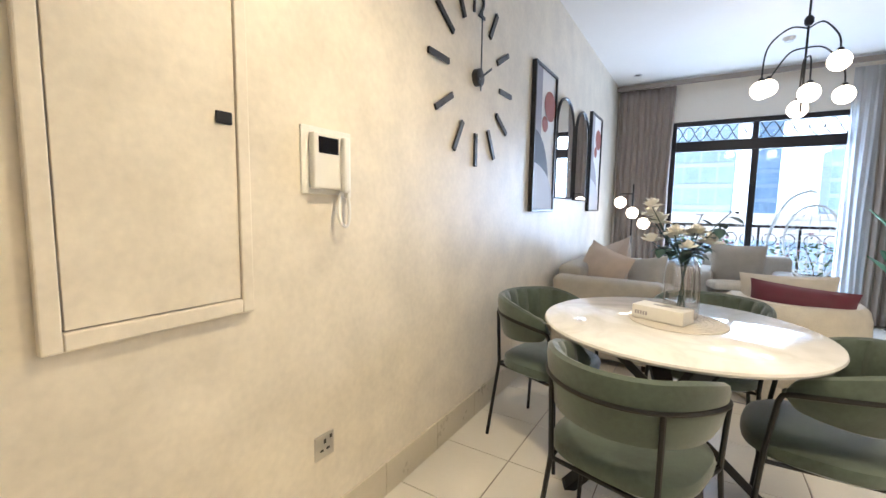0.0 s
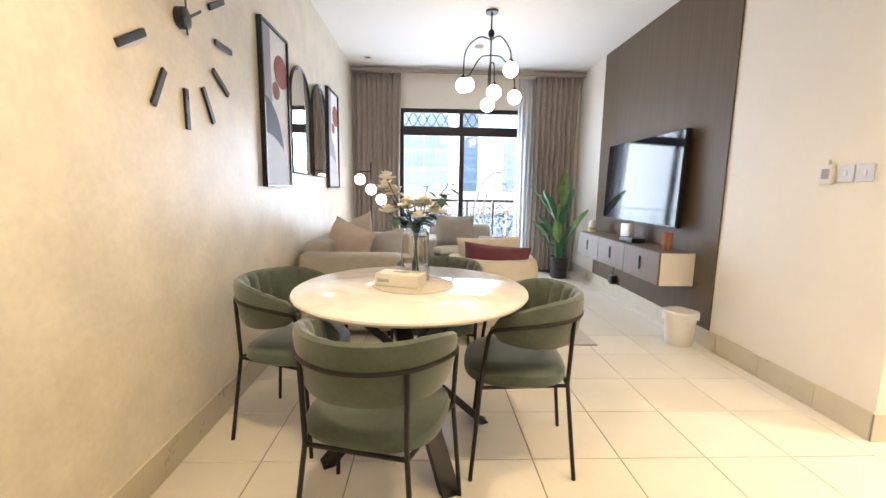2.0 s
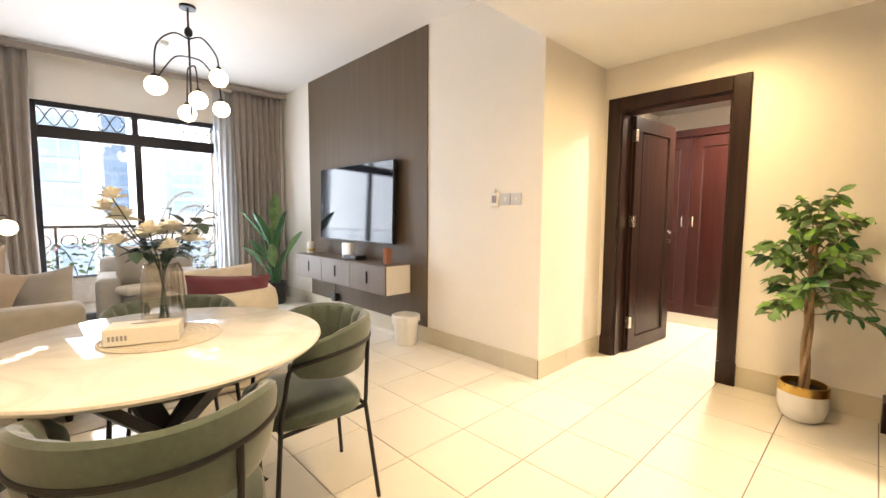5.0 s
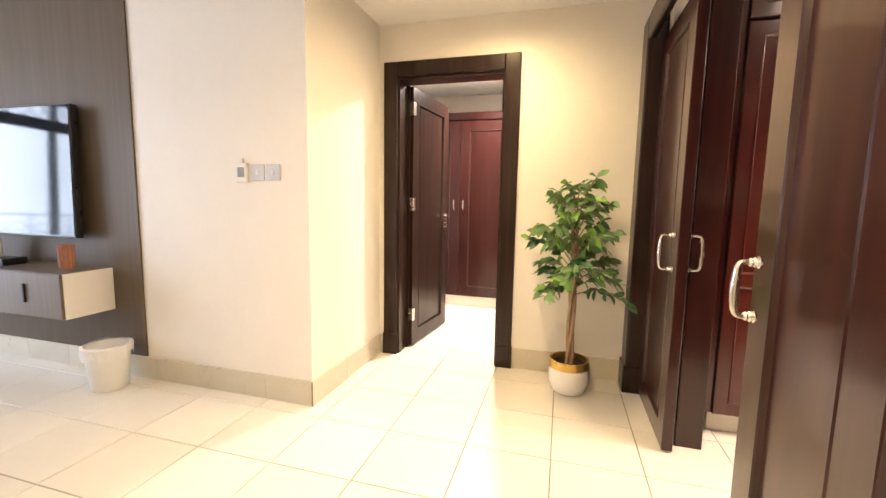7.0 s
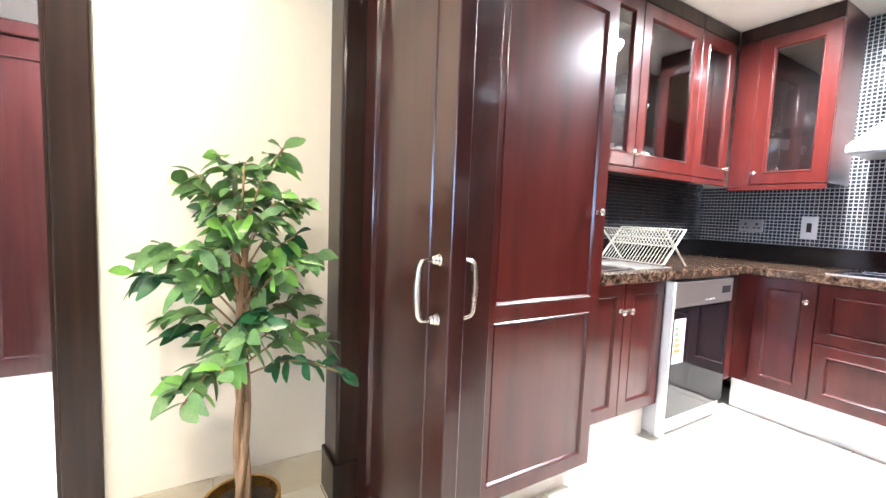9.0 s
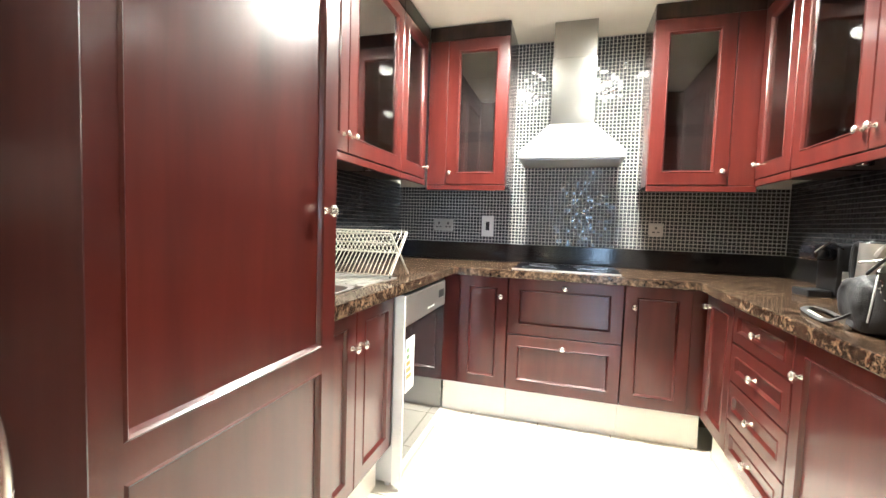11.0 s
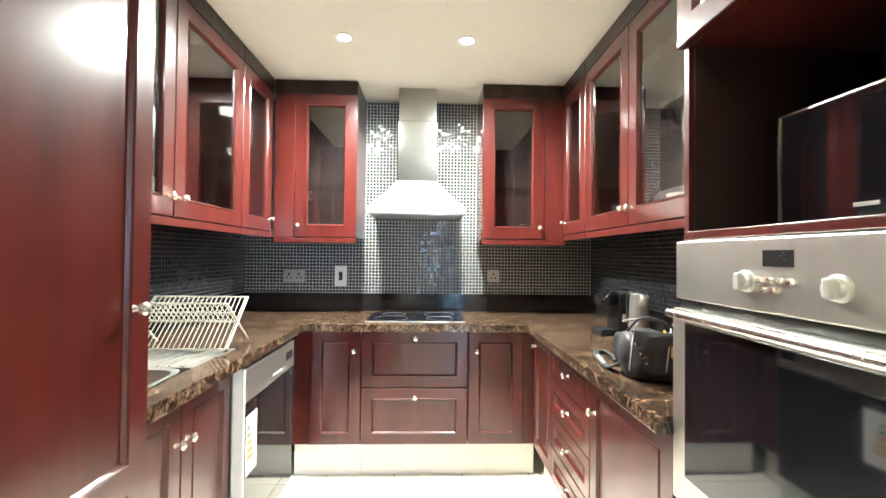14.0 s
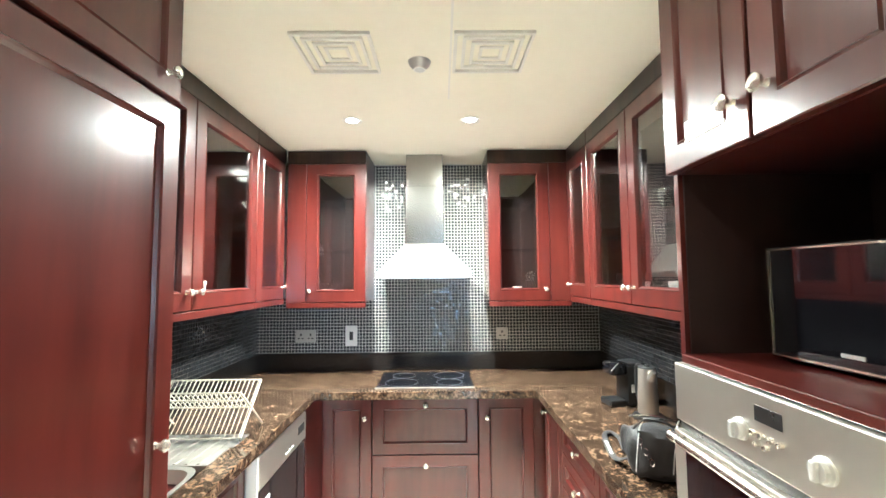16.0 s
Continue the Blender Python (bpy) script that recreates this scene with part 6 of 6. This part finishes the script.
def rack_wing(y0, z0, y1, z1, n, name):
    wire = None
    for k in range(n):
        if wire is None:
            wire = part("wire", tube([(0, y0, z0), (0, y1, z1)], 0.0019, 6), M_WIRE, rk)
        w_ = wire if k == 0 else new("wire", wire.data)
        w_.parent = rk
        w_.location = (-0.19 + 0.38 * k / (n - 1), 0, 0)
    bm = bmesh.new()
    for y, z in ((y0, z0), ((y0 + y1) / 2, (z0 + z1) / 2), (y1, z1)):
        tube([(-0.2, y, z), (0.2, y, z)], 0.0032, 8, bm)
    for x in (-0.2, 0.2):
        tube([(x, y0, z0), (x, y1, z1)], 0.0042, 8, bm)
    part(name, bm, M_WIRE, rk)


rack_wing(-0.08, 0.012, -0.265, 0.20, 20, "wing")
rack_wing(-0.172, 0.106, -0.075, 0.192, 20, "cross_wing")
for x in (-0.2, 0.2):
    part("leg", tube([(x, -0.172, 0.106), (x, -0.285, 0.003)], 0.0042, 8), M_WIRE, rk)
    part("foot", tube([(x, -0.08, 0.012), (x, -0.072, 0.004)], 0.0055, 8), M_BLACK, rk, "dark rubber foot")

hob = thing("hob", "black glass ceramic hob set in the worktop", "hob", pose(2.825, -1.36, ZT + 0.001))
part("glass_plate", box(-0.295, 0.295, -0.20, 0.20, 0, 0.006, 0.002), M_BLACKGLASS, hob)
part("trim", box(-0.299, 0.299, 0.2005, 0.204, -0.0005, 0.005, 0.001), M_STEEL, hob, "thin steel front trim")
for x, y, r in ((-0.15, 0.09, 0.08), (0.15, 0.09, 0.10), (-0.15, -0.09, 0.10), (0.15, -0.09, 0.075)):
    part("ring", tube([(x + r * math.cos(2 * math.pi * t / 32), y + r * math.sin(2 * math.pi * t / 32), 0.006) for t in range(32)], 0.0012, 4, closed=True), M_ART1, hob, "grey cooking-zone ring")

hd = thing("cooker_hood", "stainless steel chimney cooker hood", "cooker hood", pose(2.83, KY0, 0))
bm = bmesh.new()
lev = [(0.302, 0.0, 0.41, 1.578), (0.302, 0.0, 0.41, 1.612), (0.215, 0.0, 0.345, 1.705), (0.132, 0.0, 0.27, 1.805)]
loops = []
for hw, ya, yb, z in lev:
    loops.append([bm.verts.new((-hw, ya, z)), bm.verts.new((hw, ya, z)), bm.verts.new((hw, yb, z)), bm.verts.new((-hw, yb, z))])
for a, b in zip(loops, loops[1:]):
    for k in range(4):
        bm.faces.new((a[k], a[(k + 1) % 4], b[(k + 1) % 4], b[k]))
bm.faces.new(loops[0]), bm.faces.new(loops[-1])
part("canopy", bm, M_STEEL, hd, "sloped brushed steel canopy")
part("chimney", box(-0.131, 0.131, 0.0, 0.268, 1.806, 2.2, 0.004), M_CHIMNEY, hd, "brushed steel chimney")
part("chimney", box(-0.125, 0.125, 0.0, 0.262, 2.2, ZH, 0.003), M_CHIMNEY, hd)
part("filter", box(-0.27, 0.27, 0.05, 0.38, 1.572, 1.577), M_SILVER, hd, "grey grease filter")

# wall cabinets with glass doors
ZU = 1.455
glass_unit("wall_cabinet", "mahogany wall cabinet with glazed doors above the sink", facing(3.75, 0.317, 0, -90), 1.20, ZU, ZH, 0.31, [(0.0, 0.62, 0.585), (0.62, 1.20, 0.655)])
glass_unit("wall_cabinet", "narrow mahogany corner wall cabinet with glazed door", facing(3.75, -0.885, 0, -90), 0.42, ZU, ZH, 0.31, [(0.0, 0.40, 0.365)])
glass_unit("wall_cabinet", "mahogany wall cabinet with glazed door beside the hood", facing(3.725, -1.335, 0, 180), 0.515, ZU - 0.03, ZH, 0.33, [(0.125, 0.515, 0.155)], filler=(0.0, 0.124))
glass_unit("wall_cabinet", "mahogany wall cabinet with glazed door beside the hood", facing(2.41, -1.335, 0, 180), 0.535, ZU - 0.03, ZH, 0.33, [(0.0, 0.40, 0.365)], filler=(0.401, 0.535))
glass_unit("wall_cabinet", "narrow mahogany corner wall cabinet with glazed door", facing(1.87, -1.31, 0, 90), 0.37, ZU, ZH, 0.30, [(0.0, 0.37, 0.04)])
glass_unit("wall_cabinet", "mahogany wall cabinet with glazed doors full of glassware", facing(1.87, -0.935, 0, 90), 1.225, ZU, ZH, 0.30, [(0.0, 0.50, 0.47), (0.50, 1.225, 0.53)])

# crockery on the shelves
def bowl(x, y, z, r=0.05, h=0.045, label="white porcelain bowl", material=None):
    b = thing("bowl", label + " in the wall cabinet", "bowl", pose(x, y, z + 0.0005), group="crockery")
    part("shell", lathe([(0.001, 0), (r * 0.5, 0), (r * 0.8, h * 0.5), (r, h), (r * 0.93, h), (r * 0.72, h * 0.5), (r * 0.42, 0.006), (0.001, 0.006)], seg=20), material or M_PORC, b, "", True)


def tumbler(x, y, z, h=0.11):
    b = thing("wine_glass", "clear stemmed glass in the wall cabinet", "glass", pose(x, y, z + 0.0005), group="glassware")
    part("bowl", lathe([(0.005, h * 0.5), (0.026, h * 0.62), (0.03, h * 0.8), (0.026, h), (0.024, h), (0.028, h * 0.8), (0.024, h * 0.64), (0.003, h * 0.53)], seg=16), M_CRYSTAL, b, "", True)
    part("stem", lathe([(0, 0), (0.026, 0), (0.024, 0.003), (0.004, 0.008), (0.003, h * 0.5), (0, h * 0.5)], seg=16), M_CRYSTAL, b, "", True)


S1, S2 = ZU + 0.02, ZU + (ZH - ZU) / 3 + 0.008
S3 = ZU + (ZH - ZU) * 2 / 3 + 0.008
for y, z, r, h in ((0.12, S1, 0.045, 0.055), (-0.02, S1, 0.04, 0.05), (-0.46, S1, 0.045, 0.105), (-0.57, S1, 0.038, 0.10), (-0.12, S1, 0.042, 0.05), (-0.23, S1, 0.045, 0.115), (0.1, S2, 0.055, 0.08), (-0.20, S2, 0.055, 0.10), (-0.34, S2, 0.055, 0.085), (-0.49, S2, 0.06, 0.06)):
    bowl(3.86, y, z, r, h)
for y, z, r, h in ((-0.02, S1, 0.052, 0.105), (0.10, S1, 0.060, 0.155), (-0.20, S1, 0.045, 0.085), (-0.52, S1, 0.045, 0.08), (0.22, S1, 0.055, 0.12)):
    bowl(1.81, y, z, r, h, "tall white porcelain cup" if h > 0.1 else "white porcelain bowl")
for k in range(11):
    tumbler(1.72 + 0.085 * (k % 2), -0.34 + 0.055 * k, S2, 0.15)
for k in range(9):
    tumbler(1.70 + 0.085 * (k % 2), -0.30 + 0.06 * k, S3, 0.13)
for k in range(5):
    tumbler(1.70 + 0.085 * (k % 2), -0.85 + 0.07 * k, S1, 0.12)
bowl(3.5, -1.48, ZU - 0.0095, 0.04, 0.06, "small white porcelain cup")
bowl(2.2, -1.48, ZU - 0.0095, 0.035, 0.07, "small white porcelain cup")

# under-cabinet lamps
for x, y, z in ((3.86, -0.1, ZU), (3.86, -0.75, ZU), (3.40, -1.50, ZU - 0.03), (2.22, -1.50, ZU - 0.03), (1.76, -0.70, ZU), (1.76, -0.05, ZU)):
    d = thing("cabinet_light", "small round chrome light under the wall cabinet, off", "light", pose(x, y, z), group="under-cabinet lights")
    part("ring", lathe([(0.02, -0.012), (0.032, -0.012), (0.034, 0), (0.02, 0)], seg=20), M_CHROME, d, "", True)
    part("lens", lathe([(0, -0.011), (0.02, -0.011), (0.02, -0.002), (0, -0.002)], seg=20), M_PORC, d)

# sockets on the splashback (facing +y)
def plate(name, label, x, z, w, h, slots, y=KY0 + 0.009, material=None):
    s = thing(name, label, "socket", pose(x, y, z), group="splashback plates")
    part("plate", box(-w / 2, w / 2, 0, 0.008, -h / 2, h / 2, 0.002), material or M_STEEL, s)
    for a, b, c, d in slots:
        part("slot", box(a - c / 2, a + c / 2, 0.0078, 0.0098, b - d / 2, b + d / 2), M_BLACK, s)


plate("double_socket", "brushed steel double socket on the mosaic", 3.70, 1.165, 0.146, 0.086, [(-0.035, 0.012, 0.012, 0.016), (-0.048, -0.014, 0.014, 0.008), (-0.022, -0.014, 0.014, 0.008), (0.035, 0.012, 0.012, 0.016), (0.022, -0.014, 0.014, 0.008), (0.048, -0.014, 0.014, 0.008)])
plate("cooker_switch", "tall white cooker switch plate on the mosaic", 3.372, 1.166, 0.086, 0.146, [(0, 0.0, 0.026, 0.06)], material=M_WHITE)
plate("single_socket", "brushed steel single socket on the mosaic", 2.285, 1.175, 0.086, 0.086, [(0, 0.012, 0.012, 0.016), (-0.014, -0.014, 0.014, 0.008), (0.014, -0.014, 0.014, 0.008)])

# small appliances and a bag
kt = thing("kettle", "slim steel and black electric kettle on the worktop", "kettle", pose(1.758, -0.60, ZT + 0.0005))
part("base", lathe([(0, 0), (0.066, 0), (0.066, 0.014), (0.054, 0.020), (0, 0.020)], seg=28), M_BLACK, kt, "black power base", True)
part("body", lathe([(0, 0.021), (0.044, 0.021), (0.046, 0.032), (0.040, 0.20), (0.039, 0.228), (0, 0.228)], seg=32), M_STEEL, kt, "brushed steel body", True)
part("lid", lathe([(0, 0.246), (0.010, 0.243), (0.013, 0.235), (0.037, 0.233), (0.040, 0.2285), (0, 0.2285)], seg=24), M_BLACK, kt, "", True)
part("handle", tube(smooth_path([(0.0, -0.040, 0.218), (0.0, -0.092, 0.222), (0.0, -0.108, 0.17), (0.0, -0.10, 0.08), (0.0, -0.047, 0.05)], 5), 0.011, 8), M_BLACK, kt, "black loop handle", True)
part("spout", tube([(0, 0.036, 0.185), (0, 0.066, 0.222)], [0.020, 0.011], 10), M_STEEL, kt)
cm = thing("coffee_machine", "small black capsule coffee machine on the worktop", "coffee machine", pose(1.77, -0.82, ZT + 0.0005, 0, 0, 8))
part("body", box(-0.09, 0.02, -0.06, 0.06, 0, 0.22, 0.02), M_BLACK, cm, "", True)
part("head", box(-0.06, 0.10, -0.05, 0.05, 0.15, 0.215, 0.018), M_BLACKGLASS, cm, "", True)
part("drip_tray", box(0.02, 0.11, -0.05, 0.05, 0, 0.03, 0.005), M_BLACK, cm)
part("lever", tube(smooth_path([(0.0, 0.055, 0.20), (0.05, 0.055, 0.22), (0.1, 0.055, 0.18)], 4), 0.006, 8), M_CHROME, cm, "", True)
part("label", box(-0.04, 0.0, 0.0595, 0.0615, 0.07, 0.11), M_LABEL, cm, "white label")

bag = thing("bag", "black nylon bag with yellow straps slumped on the worktop", "bag", pose(1.99, -0.07, ZT + 0.0005, 0, 0, 168) @ Matrix.Diagonal((0.62, 1, 1.05, 1)))
bm = blob_box(-0.18, 0.18, -0.10, 0.10, 0.0, 0.145, 0.065, seg=5)
bmesh.ops.subdivide_edges(bm, edges=bm.edges[:], cuts=3, use_grid_fill=True)
for v in bm.verts:
    if v.co.z > 0.01:
        q = noise.noise(v.co * 9) * 0.035 + noise.noise(v.co * 24) * 0.008
        v.co += Vector((q, q * 0.6, q * 0.8 - 0.03 * max(0, v.co.x) / 0.19))
part("body", bm, M_BAG, bag, "crumpled black nylon body", True)
part("pocket", cushion(0.26, 0.15, 0.05, pose(-0.01, -0.10, 0.085, 8, 0, 0), seed=4), M_BAG, bag, "", True)
part("zip", tube(smooth_path([(-0.15, -0.02, 0.175), (-0.05, -0.04, 0.185), (0.06, -0.03, 0.172), (0.15, -0.01, 0.14)], 5), 0.004, 6), M_NICKEL, bag, "pale zip", True)
part("handle", tube(smooth_path([(-0.14, -0.06, 0.15), (-0.1, -0.13, 0.20), (0.0, -0.14, 0.19), (0.08, -0.12, 0.15), (0.1, -0.11, 0.10)], 6), 0.008, 8, flat=0.5), M_BAG, bag, "", True)
for dx in (0.035, 0.10):
    part("strap", tube(smooth_path([(dx - 0.01, -0.085, 0.158), (dx + 0.012, -0.118, 0.125), (dx + 0.006, -0.13, 0.085)], 6), 0.010, 8, flat=0.3), M_YELLOW, bag, "yellow webbing strap", True)
bm = bmesh.new()
for k in range(5):
    c = Vector((-0.13 + 0.012 * k, -0.115 - 0.004 * k, 0.13 - 0.014 * k))
    tube([(c.x + 0.010 * math.cos(t * math.pi / 5), c.y + (0.004 if k % 2 else -0.004) * math.sin(t), c.z + 0.010 * math.sin(t * math.pi / 5)) for t in range(10)], 0.002, 5, bm, closed=True)
for dx in (-0.155, 0.02):
    part("piping", tube(smooth_path([(dx, -0.118, 0.04), (dx + 0.005, -0.128, 0.10), (dx + 0.03, -0.10, 0.16), (dx + 0.07, -0.05, 0.175)], 5), 0.0035, 6), M_SILVER, bag, "grey piping", True)
part("chain", bm, M_CHROME, bag, "chrome clip chain")
part("long_strap", tube(smooth_path([(-0.15, -0.03, 0.05), (-0.20, 0.04, 0.012), (-0.215, 0.16, 0.008), (-0.20, 0.29, 0.008), (-0.15, 0.32, 0.008), (-0.12, 0.24, 0.010), (-0.13, 0.12, 0.012)], 7), 0.018, 8, flat=0.25), M_BAG, bag, "black webbing shoulder strap", True)
for k in range(7):
    part("strap_print", box(-0.224, -0.206, 0.08 + 0.018 * k, 0.089 + 0.018 * k, 0.0135, 0.0145), M_LABEL, bag, "white printed marks")

# ceiling fittings
hatch = thing("ceiling_hatch", "flush white access panel in the kitchen ceiling", "hatch", pose(2.68, 0.02, ZH + 0.004))
part("panel", box(-0.004, 0.004, -0.55, 0.55, -0.0015, 0.0, 0.0005), M_WHITE, hatch, "thin panel joint strip")
part("edge_trim", box(-0.004, 0.50, 0.55, 0.558, -0.0015, 0.0, 0.0005), M_WHITE, hatch)
for x, y in ((3.10, -0.12), (2.53, -0.12)):
    g = thing("ceiling_vent", "square white four-way ceiling air grille", "vent", pose(x, y, ZH + 0.004), group="kitchen air grilles")
    for k in range(4):
        a = 0.14 - 0.032 * k
        bm = box(-a, a, -a, -a + 0.012, -0.012 + 0.002 * k, 0.0, 0.001)
        box(-a, a, a - 0.012, a, -0.012 + 0.002 * k, 0.0, 0.001, bm)
        box(-a, -a + 0.012, -a + 0.012, a - 0.012, -0.012 + 0.002 * k, 0.0, 0.001, bm)
        box(a - 0.012, a, -a + 0.012, a - 0.012, -0.012 + 0.002 * k, 0.0, 0.001, bm)
        part("frame" if k == 0 else "louvre", bm, M_WHITE, g)
g = thing("smoke_detector", "small round kitchen ceiling detector", "detector", pose(2.80, -0.19, ZH + 0.004))
part("shell", lathe([(0, -0.03), (0.025, -0.028), (0.04, -0.012), (0.045, 0), (0, 0)], seg=24), M_SILVER, g, "", True)
part("grille", lathe([(0.02, -0.032), (0.024, -0.032), (0.024, -0.027), (0.02, -0.027)], seg=20), M_WHITE, g)
g = thing("ceiling_vent", "square white ceiling air grille in the room beyond", "vent", pose(4.75, 2.75, ZH))
for k in range(4):
    part("louvre", box(-0.15, 0.15, -0.14 + 0.075 * k, -0.10 + 0.075 * k, -0.012, 0, 0.002), M_WHITE, g)

# ---- mosaic splashback: small tiles joined per wall ----
def mosaic(name, origin, u, v, nrm, w, h, pitch=0.0232, gap=0.0021):
    nu, nv = int(w / pitch), int(h / pitch)
    verts, faces = [], []
    o, u, v, nrm = Vector(origin), Vector(u), Vector(v), Vector(nrm)
    rng = random.Random(5)
    for i in range(nu):
        for j in range(nv):
            a, b = pitch * i + gap, pitch * (i + 1) - gap
            c, d = pitch * j + gap, pitch * (j + 1) - gap
            t = 0.0045 + rng.uniform(0, 0.0012)
            tx, ty = rng.uniform(-0.0005, 0.0005), rng.uniform(-0.0005, 0.0005)
            k = len(verts)
            for (p, q) in ((a, c), (b, c), (b, d), (a, d)):
                verts.append(o + u * p + v * q)
            for n_, (p, q) in enumerate(((a + 0.0012, c + 0.0012), (b - 0.0012, c + 0.0012), (b - 0.0012, d - 0.0012), (a + 0.0012, d - 0.0012))):
                verts.append(o + u * p + v * q + nrm * (t + tx * (1 if n_ in (1, 2) else -1) + ty * (1 if n_ > 1 else -1)))
            faces += [(k + 4, k + 5, k + 6, k + 7)] + [(k + m0, k + (m0 + 1) % 4, k + 4 + (m0 + 1) % 4, k + 4 + m0) for m0 in range(4)]
    me = bpy.data.meshes.new(name)
    me.from_pydata([tuple(p) for p in verts], [], faces)
    me.materials.append(M_MOSAIC)
    return tagged(new(name, me), "small black glass mosaic tiles with pale joints", "mosaic", kind="stuff")


mosaic("mosaic_tiles", (KX1, KY0, 1.046), (-1, 0, 0), (0, 0, 1), (0, 1, 0), KX1 - KX0, 0.40)
mosaic("mosaic_tiles", (KX1 - 0.0232 * 36, KY0, 1.046 + 0.0232 * 17), (-1, 0, 0), (0, 0, 1), (0, 1, 0), 0.85, 0.985)
# side-wall grout takes the darkened copy in place of shade
structure("wall_tile_backing_east", box(KX1 - 0.003, KX1, KY0, 0.317, 1.045, 1.47), M_MGROUT_SHADE, "mosaic grout coloured darker for the unlit side wall")
structure("wall_tile_backing_west", box(KX0, KX0 + 0.003, KY0, 0.293, 1.045, 1.47), M_MGROUT_SHADE, "mosaic grout coloured darker for the unlit side wall")
mosaic("mosaic_tiles", (KX1 - 0.003, KY0 + 0.01, 1.046), (0, 1, 0), (0, 0, 1), (-1, 0, 0), 1.96, 0.42, gap=0.0013)
mosaic("mosaic_tiles", (KX0 + 0.003, KY0 + 0.01, 1.046), (0, 1, 0), (0, 0, 1), (1, 0, 0), 1.94, 0.42, gap=0.0013)

# ---- floor tiles ----
P = 0.4035
tile_bm = box(-P / 2 + 0.0024, P / 2 - 0.0024, -P / 2 + 0.0024, P / 2 - 0.0024, -0.0095, 0.0, 0.0012, seg=1)
tile_me = bpy.data.meshes.new("tile")
tile_bm.to_mesh(tile_me)
tile_bm.free()
tile_me.materials.append(M_TILE)
for i in range(-7, 10):
    for j in range(-12, 12):
        x, y = 2.132 + P * (i + 0.5), 2.932 + P * (j + 0.5)
        living_ = -0.45 < x < 3.25 and 0.2 < y < 7.6
        hall_ = 3.0 < x < 4.3 and 0.9 < y < 3.3
        kitchen_ = 1.9 < x < 3.8 and -1.4 < y < 1.3
        bed_ = 4.0 < x < 5.9 and 1.4 < y < 3.5
        if living_ or hall_ or kitchen_ or bed_:
            t_ = new("tile", tile_me)
            t_.parent = floor
            t_.location = (x, y, 0)
